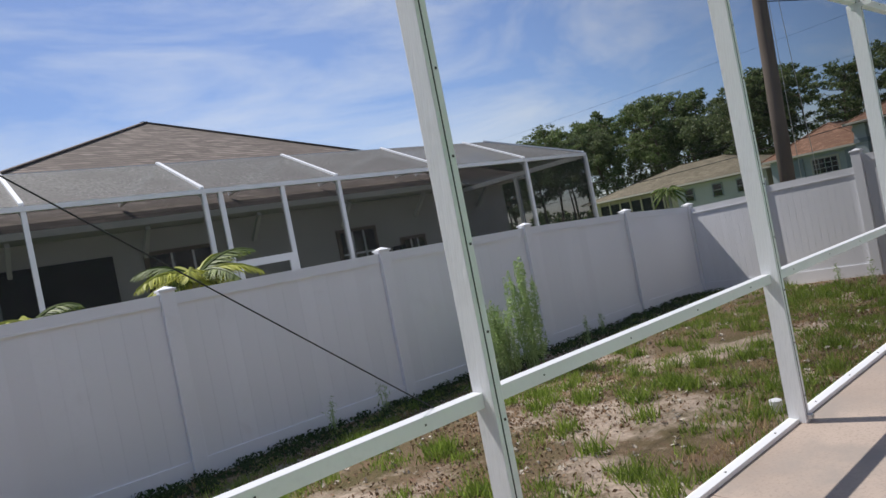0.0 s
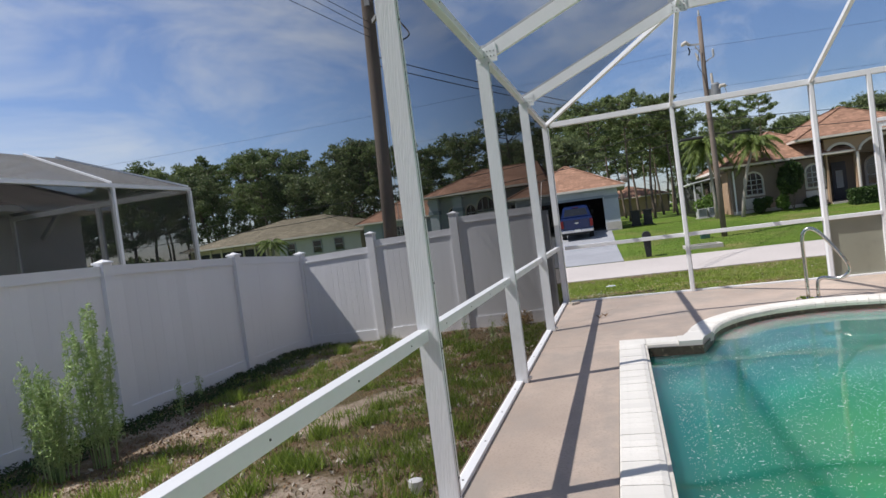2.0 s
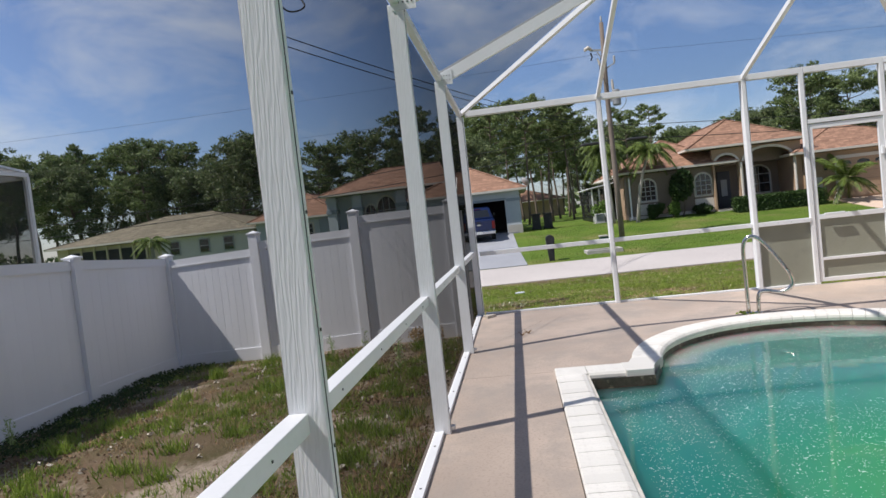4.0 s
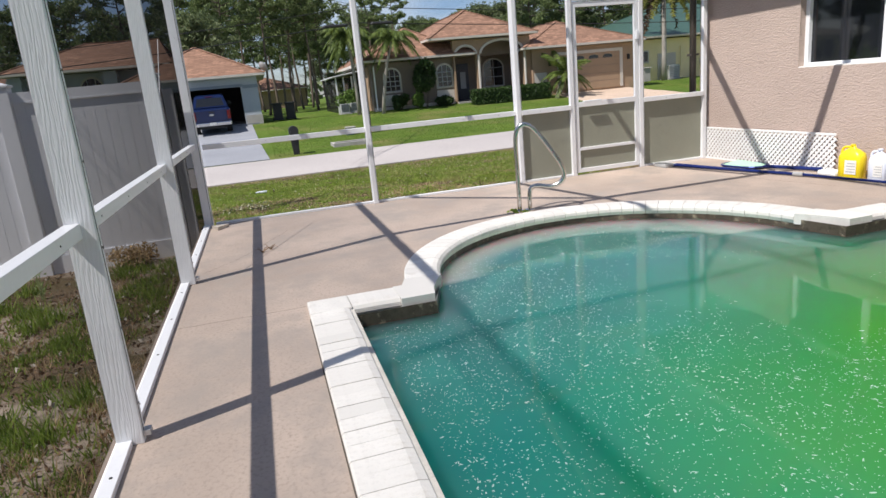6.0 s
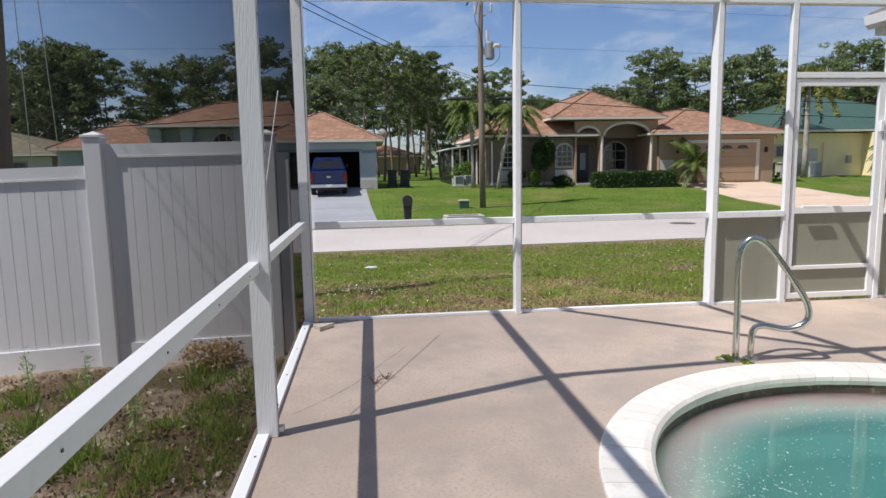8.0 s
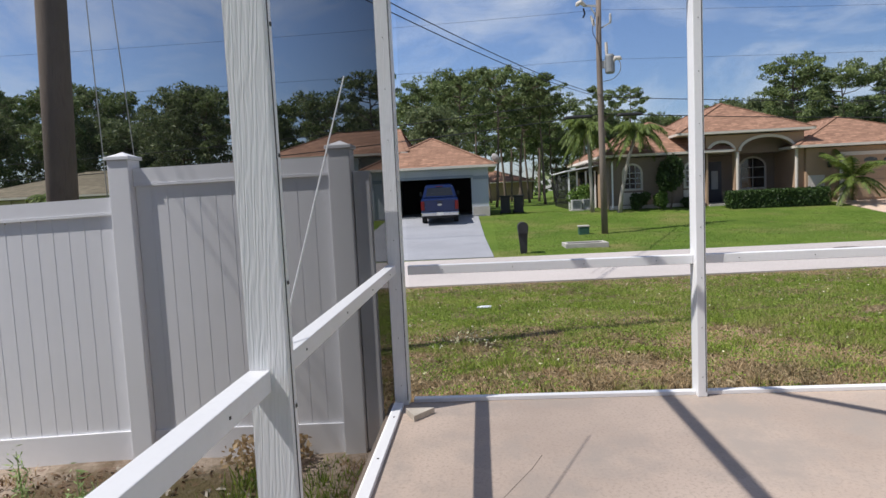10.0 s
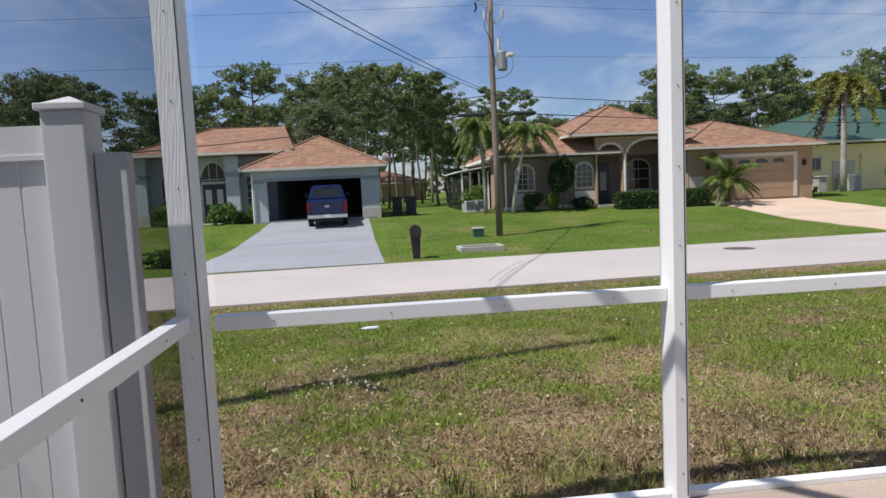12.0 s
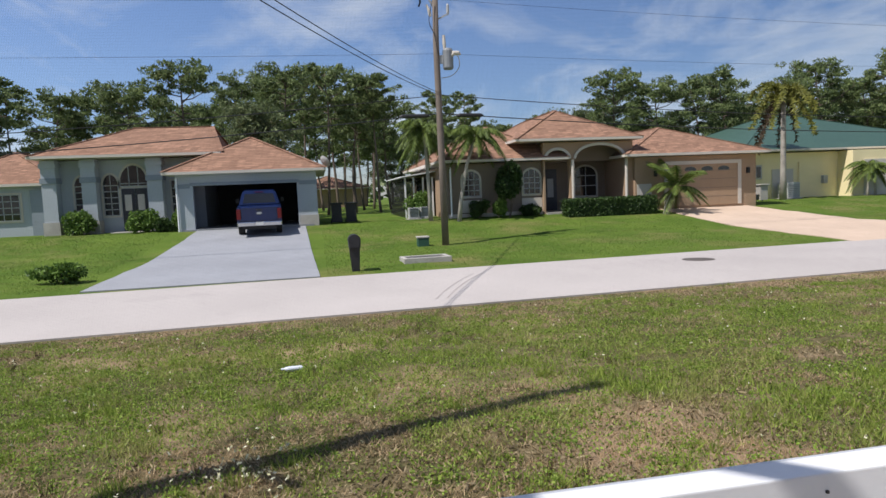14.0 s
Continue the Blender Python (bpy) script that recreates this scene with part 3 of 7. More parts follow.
def build_ground():
    xs = np.unique(np.concatenate([[-900, -300, -100, -40, -20, -12, -8, -4], np.arange(-2, 45, 0.3), [10.76], [47, 50, 55, 60, 70, 85, 110, 160, 260, 500, 1500]]))
    ys = np.unique(np.concatenate([[-1500, -500, -250, -120, -80, -60, -45, -35, -28, -22, -18, -14.5], np.arange(-12, 9, 0.3), [1.64], np.arange(10, 30, 2.0), [35, 45, 60, 80, 120, 250, 500, 1500]]))
    gx, gy = np.meshgrid(xs, ys, indexing="ij")
    verts = np.stack([gx, gy, ground_z(gx, gy)], -1).reshape(-1, 3)
    nx, ny = len(xs), len(ys)
    i, j = np.meshgrid(np.arange(nx - 1), np.arange(ny - 1), indexing="ij")
    cx, cy = (xs[:-1] + xs[1:])[i] / 2, (ys[:-1] + ys[1:])[j] / 2
    keep = ~((cx > -12) & (cx < 10.76) & (cy > -14.5) & (cy < 1.64))
    a = (i * ny + j)[keep]
    faces = np.stack([a, a + ny, a + ny + 1, a + 1], -1)
    ob = mesh_of("ground", verts, faces, M_SIDE)
    ob.data.materials.append(M_FRONT)
    ob.data.materials.append(M_LAWN)
    cxk, cyk = cx[keep], cy[keep]
    idx = np.where(cxk > 24, 2, np.where((cxk > 10.7), 1, 0))
    idx = np.where((cxk < 10.7) & (cyk > 6.2), 2, idx)
    ob.data.polygons.foreach_set("material_index", idx.astype(np.int32))
    ob.data.polygons.foreach_set("use_smooth", [True] * len(faces))
    tagged(ob, "patchy grass ground falling gently towards the street", "ground", kind="structure")


build_ground()


def strip(name, left, right, n, lift, material, label, category, kind="structure"):
    """A paved strip between two edge lines, laid along the slope of the ground."""
    bm = bmesh.new()
    rows = []
    for k in range(n + 1):
        t = k / n
        l, r = [Vector(e[0]).lerp(Vector(e[1]), t) for e in (left, right)]
        rows.append([bm.verts.new((p.x, p.y, max(gz(p.x, p.y), -0.80) + lift)) for p in (l.lerp(r, s / 6) for s in range(7))])
    top = []
    for a, b in zip(rows, rows[1:]):
        for k in range(6):
            top.append(bm.faces.new((a[k], a[k + 1], b[k + 1], b[k])))
    ext = bmesh.ops.extrude_face_region(bm, geom=top)
    bmesh.ops.translate(bm, verts=[v for v in ext["geom"] if isinstance(v, bmesh.types.BMVert)], vec=(0, 0, -0.12))
    return tagged(part(name, bm, material), label, category, kind=kind)


def build_road():
    bm = bmesh.new()
    pts = []
    for k in range(61):
        y = -300 + k * 10
        c = 24.2 - 0.04 * max(-40, min(40, y)) + 0.0016 * max(0, -y - 8) ** 1.6
        pts.append((c - 2.85, c + 2.85, y))
    rows = [[bm.verts.new((a + (b - a) * s / 4, y, -0.755 + 0.03 * (1 - (s / 2 - 1) ** 2))) for s in range(5)] for a, b, y in pts]
    top = [bm.faces.new((r[k], r[k + 1], q[k + 1], q[k])) for r, q in zip(rows, rows[1:]) for k in range(4)]
    ext = bmesh.ops.extrude_face_region(bm, geom=top)
    bmesh.ops.translate(bm, verts=[v for v in ext["geom"] if isinstance(v, bmesh.types.BMVert)], vec=(0, 0, -0.15))
    tagged(part("road", bm, M_ROAD, smooth=False), "pale worn asphalt residential street without kerbs", "road", kind="structure")


build_road()
strip("driveway", ((27.0, 6.5, 0), (39.8, 5.9, 0)), ((27.1, 0.7, 0), (39.8, 1.2, 0)), 16, 0.03, M_DRIVE, "grey painted concrete driveway in front of the garage", "driveway")
strip("driveway", ((27.4, -16.2, 0), (40.0, -16.6, 0)), ((27.9, -23.5, 0), (40.0, -21.6, 0)), 16, 0.03, M_DRIVE2, "tan paver driveway in front of the tan garage", "driveway")

# ---- deck and pool ----
CX, CY, R_IN, R_OUT = 7.36, -1.49, 1.44, 1.665
POOL_Y0, POOL_Y1, POOL_X0, POOL_X1 = -3.40, 0.56, -1.8, 7.17
WALL_Y = -4.65


def arc(r, z, a0=-80.0, a1=80.0, n=28):
    return [(CX + r * math.cos(radians(a0 + (a1 - a0) * k / n)), CY + r * math.sin(radians(a0 + (a1 - a0) * k / n)), z) for k in range(n + 1)]


def build_deck():
    deck = thing("floor", "tan painted concrete pool deck with worn patches and saw-cut joints", "deck", kind="structure")
    g = 0.005
    for x0, x1, y0, y1 in ((-4, 2.75, 0.778, 1.66), (2.75 + g, 7.45, 0.778, 1.66), (-4, 7.45, WALL_Y, -3.578), (-4, -1.85, -3.578 + g, 0.778 - g)):
        part("deck_slab", box(x0, x1, y0, y1, -0.14, 0.0), M_DECK, deck)
    ends = math.degrees(math.acos((7.455 - CX) / R_OUT))
    out = [(7.455, 1.66, -0.14), (10.80, 1.66, -0.14), (10.80, -4.645, -0.14), (7.455, -4.645, -0.14)] + arc(R_OUT, -0.14, -ends, ends)
    part("deck_slab", slab(out[::-1], (0, 0, 0.14)), M_DECK, deck)
    part("deck_bed", slab([(-4, 0.83, -0.3), (7.4, 0.83, -0.3), (7.4, 1.66, -0.3), (-4, 1.66, -0.3)], (0, 0, 0.15)), M_JOINT, deck, "dark dirt in the joints")
    rng = random.Random(5)
    # hairline cracks
    for x, y, a, n in ((8.7, 1.5, 318, 9), (9.6, -2.2, 255, 14), (8.3, -4.1, 20, 6)):
        bm = bmesh.new()
        prev = None
        for k in range(n + 1):
            w = 0.0016
            pair = [bm.verts.new((x, y - w, 0.0006)), bm.verts.new((x, y + w, 0.0006))]
            if prev:
                bm.faces.new((prev[0], pair[0], pair[1], prev[1]))
            prev = pair
            a += rng.uniform(-6, 6)
            x, y = x + 0.16 * math.cos(radians(a)), y + 0.16 * math.sin(radians(a))
        part("crack", bm, M_JOINT, deck)


def build_pool():
    pool = thing("swimming_pool", "swimming pool with rounded end, cream coping and murky green water", "swimming pool", kind="structure")
    inner = [(POOL_X0, POOL_Y1), (POOL_X1, POOL_Y1), (POOL_X1, 0.06)] + [(p[0], p[1]) for p in arc(R_IN, 0, 82, -82, 30)] + [(POOL_X1, -3.0), (POOL_X1, POOL_Y0), (POOL_X0, POOL_Y0)]
    n = len(inner)

    def band(z0, z1, grow=0.0):
        bm = bmesh.new()
        lo = [bm.verts.new((x, y, z0)) for x, y in inner]
        hi = [bm.verts.new((x, y, z1)) for x, y in inner]
        for k in range(n):
            bm.faces.new((lo[k], lo[(k + 1) % n], hi[(k + 1) % n], hi[k]))
        return bm
    part("tile_band", band(-0.16, -0.012), M_TILE, pool, "dark stained waterline tiles")
    part("pool_wall", band(-2.2, -0.16), M_BASIN, pool)
    bm = bmesh.new()
    grid = []
    for i in range(31):
        x = POOL_X0 + (8.9 - POOL_X0) * i / 30
        z = -1.15 - 0.9 * max(0, min(1, (4.5 - x) / 4))
        grid.append([bm.verts.new((x, y, z)) for y in (POOL_Y0, -2.4, -1.4, -0.4, POOL_Y1)])
    for a, b in zip(grid, grid[1:]):
        for k in range(4):
            bm.faces.new((a[k], a[k + 1], b[k + 1], b[k]))
    part("pool_floor", bm, M_BASIN, pool)
    part("floor_seam", beam((5.75, -0.75, -0.95), (3.0, -2.5, -1.0), 0.06, 0.03), M_COPING, pool, "pale seam across the pool floor")
    # curved steps under the rounded end
    for r0, z in ((1.16, -0.36), (0.78, -0.66)):
        ring = arc(R_IN - 0.005, z - 0.5, -82, 82, 28) + arc(r0, z - 0.5, 82, -82, 28)
        part("step", slab(ring, (0, 0, 0.5)), M_BASIN, pool, "pale submerged step")
    part("ledge", box(6.65, POOL_X1 - 0.005, 0.07, POOL_Y1 - 0.005, -1.2, -0.32), M_BASIN, pool)
    # the body of cloudy water, a closed solid
    body = slab([(x * 0.9995 + 0.0012, y * 0.9985 - 0.002, -1.12) for x, y in inner[::-1]], (0, 0, 1.03))
    part("water", body, M_WATER, pool, "murky turquoise to green water")

    def stone(length, x0, x1):
        """A coping block with a rounded nose, running along x, nose towards -y."""
        prof = [(x1, -0.05), (x1, 0.022), (x1 - 0.008, 0.03), (x0 + 0.05, 0.034), (x0 + 0.018, 0.026), (x0 + 0.002, 0.008), (x0, -0.015), (x0 + 0.015, -0.045)]
        bm = slab([(0.0015, y, z) for y, z in prof][::-1], (length - 0.003, 0, 0))
        return bm
    proto = part("coping_stone", stone(0.1, 0.022, 0.265), M_COPING, pool)
    me = proto.data
    proto.matrix_basis = pose(-1.6, POOL_Y1 - 0.02, 0)
    rng = random.Random(2)

    def lay(m):
        ob = new("coping_stone", me)
        ob.parent = pool
        ob.matrix_basis = m @ pose(0, 0, rng.uniform(-0.0015, 0.0015), rng.uniform(-0.4, 0.4), 0, rng.uniform(-0.3, 0.3))
    x = -1.5
    while x < 7.12:
        lay(pose(x, POOL_Y1 - 0.02, 0))
        x += 0.1
    x = -1.6
    while x < 7.12:
        lay(pose(x + 0.1, POOL_Y0 + 0.02, 0, 0, 0, 180))
        x += 0.1
    part("mortar_bed", box(-1.6, 7.2, POOL_Y1 - 0.005, 0.80, -0.05, 0.018), M_GROUT, pool)
    part("coping_corner", box(7.205, 7.45, 0.56, 0.806, -0.05, 0.032, 0.012), M_COPING, pool)
    part("coping_corner", box(7.205, 7.45, -3.646, -3.40, -0.05, 0.032, 0.012), M_COPING, pool)
    bend = [(7.185, 0.065), (7.30, 0.04), (7.42, -0.01), (7.548, -0.075), (7.577, 0.166), (7.45, 0.21), (7.447, 0.27), (7.185, 0.27)]
    part("coping_corner", slab([(x, y, -0.05) for x, y in bend], (0, 0, 0.083)), M_COPING, pool)
    part("coping_corner", slab([(x, 2 * CY - y, -0.05) for x, y in bend[::-1]], (0, 0, 0.083)), M_COPING, pool)
    for y in (0.27, 0.365, 0.46):
        lay(pose(POOL_X1 - 0.02 + 0.0, y + 0.1, 0, 0, 0, -90) @ pose(0, 0.04, 0))
    for y in (-3.25, -3.345, -3.44):
        lay(pose(POOL_X1 - 0.02, y, 0, 0, 0, -90) @ pose(0, 0.04, 0))
    # wedge stones round the rounded end
    k, step = 0, 4.125
    prof = [(R_OUT, -0.05), (R_OUT, 0.022), (R_OUT - 0.008, 0.03), (R_IN + 0.03, 0.034), (R_IN, 0.026), (R_IN - 0.018, 0.008), (R_IN - 0.02, -0.015), (R_IN - 0.005, -0.045)]
    bm = bmesh.new()
    rows = []
    for s in range(3):
        a = radians(0.06 + (step - 0.12) * s / 2)
        rows.append([bm.verts.new((r * math.cos(a), r * math.sin(a), z)) for r, z in prof])
    for a, b in zip(rows, rows[1:]):
        for q in range(len(prof)):
            bm.faces.new((a[q], a[(q + 1) % len(prof)], b[(q + 1) % len(prof)], b[q]))
    bm.faces.new(rows[0][::-1])
    bm.faces.new(rows[-1])
    wedge = part("coping_wedge", bm, M_COPING, pool)
    wedge.matrix_basis = pose(CX, CY, 0, 0, 0, -82.5)
    for k in range(1, 40):
        ob = new("coping_wedge", wedge.data)
        ob.parent = pool
        ob.matrix_basis = pose(CX, CY, rng.uniform(-0.001, 0.001), 0, 0, -82.5 + step * k)
    # a loose bed line of dirt along the deck side of the coping
    part("dirt_line", box(-1.6, 7.2, 0.8055, 0.811, -0.05, 0.0015), M_JOINT, pool)
    return pool


def build_scum():
    rng = np.random.RandomState(4)
    n = 60000
    c = np.stack([rng.uniform(0.5, 8.6, n), rng.uniform(-3.2, 0.45, n)], -1)
    inside = (c[:, 0] < 7.05) | (np.hypot(c[:, 0] - CX, c[:, 1] - CY) < 1.38)
    keep = inside & (0.8 * patch_noise(c[:, 0] * 1.4, c[:, 1] * 1.4) + 0.38 * (c[:, 1] + 0.8) + 0.45 * (np.hypot(c[:, 0] - 6.8, c[:, 1] - 0.1) < 0.9) + rng.uniform(-0.5, 0.5, n) > -0.1)
    c = c[keep]
    n = len(c)
    size = rng.lognormal(math.log(0.0014), 0.45, n).clip(0.0008, 0.005)
    ang = rng.uniform(0, 6.28, n)
    long = rng.uniform(1.2, 3.6, n)
    verts = []
    for k in range(6):
        t = k * math.pi / 3
        rr = rng.uniform(0.7, 1.2, n) * size
        u, v = np.cos(t) * rr * long, np.sin(t) * rr
        verts.append(np.stack([c[:, 0] + u * np.cos(ang) - v * np.sin(ang), c[:, 1] + u * np.sin(ang) + v * np.cos(ang), np.full(n, -0.0865)], -1))
    verts = np.stack(verts, 1).reshape(-1, 3)
    faces = np.arange(n * 6).reshape(n, 6)
    tagged(mesh_of("floating_scum", verts, faces, M_FOAM), "pale flakes of scum floating on the pool water", "pool scum", kind="stuff")


build_deck()
build_pool()
build_scum()


# ---- screen enclosure ----
CAGE_Y, CAGE_X, EAVE, RAIL_Z, TOP = 1.58, 10.78, 2.70, 0.85, 3.45
SIDE_POSTS = (-3.15, -0.82, 1.515, 3.82, 6.14, 8.44)
FRONT_POSTS = (-0.23, -2.03)


def post_with_grooves(parent, x0, x1, y0, y1, z0, z1, face):
    """An extruded post with a dark screen groove and screws on its inner face."""
    p = part("post", box(x0, x1, y0, y1, z0, z1, 0.004), M_WHITE if face == "y" else M_WHITE_X, parent)
    if face == "y":
        part("groove", box(x0 + 0.018, x0 + 0.023, y0 - 0.0015, y0 + 0.002, z0 + 0.03, z1), M_SPLINE, p)
        for k in range(9):
            part("screw", box((x0 + x1) / 2 + 0.008, (x0 + x1) / 2 + 0.016, y0 - 0.003, y0, z0 + 0.15 + k * 0.31, z0 + 0.159 + k * 0.31), M_SCREW, p)
    else:
        part("groove", box(x0 - 0.0015, x0 + 0.002, y0 + 0.006, y0 + 0.010, z0 + 0.03, z1), M_SPLINE, p)
        for k in range(9):
            part("screw", box(x0 - 0.003, x0, (y0 + y1) / 2 - 0.002, (y0 + y1) / 2 + 0.002, z0 + 0.12 + k * 0.3, z0 + 0.1245 + k * 0.3), M_SCREW, p)
    return p


def panel(name, pts, material, parent):
    ob = part(name, quad(*pts), material, parent)
    return ob


def build_cage():
    cage = thing("screen_enclosure", "white aluminium pool screen enclosure with dark insect mesh", "screen enclosure", kind="structure")
    y0, y1 = CAGE_Y - 0.05, CAGE_Y + 0.05
    xs = SIDE_POSTS + (CAGE_X - 0.03,)
    for x in SIDE_POSTS:
        p = post_with_grooves(cage, x - 0.026, x + 0.026, y0, y1, 0.0, EAVE - 0.03, "y")
        part("bracket", box(x + 0.027, x + 0.065, y0 + 0.015, y0 + 0.05, 0.0, 0.035, 0.004), M_BRACKET, p)
        part("bracket", box(x - 0.02, x + 0.02, y0 - 0.028, y0 - 0.001, 0.026, 0.05, 0.003), M_BRACKET, p)
    for a, b in zip(xs, xs[1:]):
        part("base_rail", box(a + 0.027, b - 0.027, CAGE_Y - 0.008, CAGE_Y + 0.05, 0.0, 0.025, 0.003), M_WHITE_X, cage)
        r = part("chair_rail", box(a + 0.027, b - 0.027, CAGE_Y - 0.005, CAGE_Y + 0.049, RAIL_Z - 0.027, RAIL_Z + 0.027, 0.003), M_WHITE_X, cage)
        for k in range(4):
            x = a + (b - a) * (k + 0.5) / 4
            part("screw", box(x, x + 0.006, CAGE_Y - 0.0075, CAGE_Y - 0.005, RAIL_Z - 0.003, RAIL_Z + 0.003), M_SCREW, r)
            part("screw", box(x, x + 0.010, CAGE_Y + 0.012, CAGE_Y + 0.022, 0.025, 0.0275), M_SCREW, cage)
        panel("lower_screen", [(a, CAGE_Y + 0.047, 0.03), (b, CAGE_Y + 0.047, 0.03), (b, CAGE_Y + 0.047, RAIL_Z), (a, CAGE_Y + 0.047, RAIL_Z)], M_SCREEN, cage)
        panel("upper_screen", [(a, CAGE_Y + 0.047, RAIL_Z), (b, CAGE_Y + 0.047, RAIL_Z), (b, CAGE_Y + 0.047, EAVE), (a, CAGE_Y + 0.047, EAVE)], M_SCREEN, cage)
        eave = part("eave_beam", box(a + 0.0, b - 0.001, CAGE_Y - 0.025, CAGE_Y + 0.03, EAVE - 0.03, EAVE + 0.03, 0.004), M_WHITE_X, cage)
        for k in range(6):
            x = a + (b - a) * (k + 0.5) / 6
            part("screw", box(x, x + 0.008, CAGE_Y - 0.0285, CAGE_Y - 0.025, EAVE + 0.004, EAVE + 0.012), M_SCREW, eave)
    # corner post and front wall
    corner = post_with_grooves(cage, CAGE_X - 0.03, CAGE_X + 0.085, y0 + 0.01, y1, 0.0, EAVE - 0.03, "x")
    corner.data.materials[0] = M_WHITE
    door_l, door_r = -2.72, -3.66
    ys = (CAGE_Y - 0.04,) + FRONT_POSTS + (door_l, door_r, WALL_Y + 0.08)
    for y in ys[1:]:
        deep = 0.115 if y in FRONT_POSTS else 0.05
        half = 0.024 if y in FRONT_POSTS else 0.026
        post_with_grooves(cage, CAGE_X - 0.03, CAGE_X - 0.03 + deep, y - half - 0.008, y + half, 0.0, EAVE - 0.03, "x")
    for k, (a, b) in enumerate(zip(ys, ys[1:])):
        a, b = a - 0.026, b + 0.026
        part("eave_beam", box(CAGE_X - 0.03, CAGE_X + 0.06, b - 0.05, a + 0.05 - 0.052, EAVE - 0.035, EAVE + 0.04, 0.004), M_WHITE_X, cage)
        if k == 3:
            continue
        back = 0.06 if k < 2 else 0.0
        mid = RAIL_Z - 0.022
        part("base_rail", box(CAGE_X - 0.02 + back / 2, CAGE_X + 0.03 + back / 2, b, a, 0.0, 0.025, 0.003), M_WHITE_X, cage)
        r = part("chair_rail", box(CAGE_X - 0.04 + back, CAGE_X + 0.02 + back, b, a, mid - 0.027, mid + 0.027, 0.003), M_WHITE_X, cage)
        for q in range(4):
            y = b + (a - b) * (q + 0.5) / 4
            part("screw", box(CAGE_X - 0.0435 + back, CAGE_X - 0.04 + back, y, y + 0.004, mid - 0.002, mid + 0.002), M_SCREW, r)
        low = M_SCREEN_CLEAR if k < 2 else M_TAN_PANEL
        xx = CAGE_X + 0.012 + back
        panel("lower_screen", [(xx, a, 0.02), (xx, b, 0.02), (xx, b, RAIL_Z), (xx, a, RAIL_Z)], low, cage)
        panel("upper_screen", [(xx, a, RAIL_Z), (xx, b, RAIL_Z), (xx, b, EAVE), (xx, a, EAVE)], M_SCREEN_CLEAR, cage)
    # header over the screen door
    part("door_header", box(CAGE_X - 0.03, CAGE_X + 0.02, door_r + 0.026, door_l - 0.026, 2.03, 2.08, 0.003), M_WHITE_X, cage)
    panel("upper_screen", [(CAGE_X, door_l, 2.06), (CAGE_X, door_r, 2.06), (CAGE_X, door_r, EAVE), (CAGE_X, door_l, EAVE)], M_SCREEN_CLEAR, cage)
    # sloped roof: rafters up to a flat top, hip at the front corner
    hub_y, down_y = -0.20, -2.28
    gut = (-4.04, 2.62)
    for x in SIDE_POSTS:
        part("rafter", beam((x, CAGE_Y - 0.02, EAVE), (x, hub_y, TOP - 0.02), 0.05, 0.12), M_WHITE_X, cage)
        part("rafter", beam((x, hub_y, TOP - 0.02), (x, down_y, TOP - 0.02), 0.05, 0.12), M_WHITE_X, cage)
        part("rafter", beam((x, down_y, TOP - 0.02), (x, gut[0], gut[1]), 0.05, 0.12), M_WHITE_X, cage)
        bp = part("joint_plate", box(x - 0.032, x - 0.026, CAGE_Y - 0.13, CAGE_Y + 0.02, EAVE - 0.07, EAVE + 0.07), M_WHITE, cage)
        for q in range(5):
            for s in range(2):
                part("screw", box(x - 0.035, x - 0.032, CAGE_Y - 0.11 + q * 0.027, CAGE_Y - 0.102 + q * 0.027, EAVE - 0.03 + s * 0.04, EAVE - 0.022 + s * 0.04), M_SCREW, bp)
    xc = SIDE_POSTS[-1]
    part("hip_rafter", beam((CAGE_X - 0.03, CAGE_Y - 0.02, EAVE + 0.01), (xc + 0.03, hub_y + 0.02, TOP - 0.04), 0.045, 0.05), M_WHITE_X, cage)
    part("hip_rafter", beam((CAGE_X - 0.03, -4.0, EAVE + 0.01), (xc + 0.03, down_y, TOP - 0.04), 0.045, 0.05), M_WHITE_X, cage)
    for y in FRONT_POSTS:
        part("rafter", beam((CAGE_X - 0.01, y, EAVE + 0.01), (xc + 0.03, y + (0.03 if y > -1 else 0), TOP - 0.04), 0.045, 0.05), M_WHITE_X, cage)
    part("purlin", beam((xc + 0.03, hub_y, TOP - 0.02), (xc + 0.03, down_y, TOP - 0.02), 0.045, 0.06), M_WHITE_X, cage)
    hub = part("hub_plate", box(xc - 0.034, xc - 0.026, hub_y - 0.09, hub_y + 0.09, TOP - 0.11, TOP + 0.04), M_WHITE, cage)
    for q in range(4):
        for s in range(3):
            part("screw", box(xc - 0.037, xc - 0.034, hub_y - 0.07 + q * 0.04, hub_y - 0.062 + q * 0.04, TOP - 0.09 + s * 0.04, TOP - 0.082 + s * 0.04), M_SCREW, hub)
    part("purlin", beam((-3.2, hub_y, TOP), (xc, hub_y, TOP), 0.04, 0.05), M_WHITE_X, cage)
    part("purlin", beam((-3.2, down_y, TOP), (xc, down_y, TOP), 0.04, 0.05), M_WHITE_X, cage)
    for a, b in zip(SIDE_POSTS, SIDE_POSTS[1:]):
        panel("roof_screen", [(a, CAGE_Y, EAVE + 0.035), (b, CAGE_Y, EAVE + 0.035), (b, hub_y, TOP + 0.03), (a, hub_y, TOP + 0.03)], M_SCREEN_TOP, cage)
        panel("roof_screen", [(a, hub_y, TOP + 0.03), (b, hub_y, TOP + 0.03), (b, down_y, TOP + 0.03), (a, down_y, TOP + 0.03)], M_SCREEN_TOP, cage)
    bm = bmesh.new()
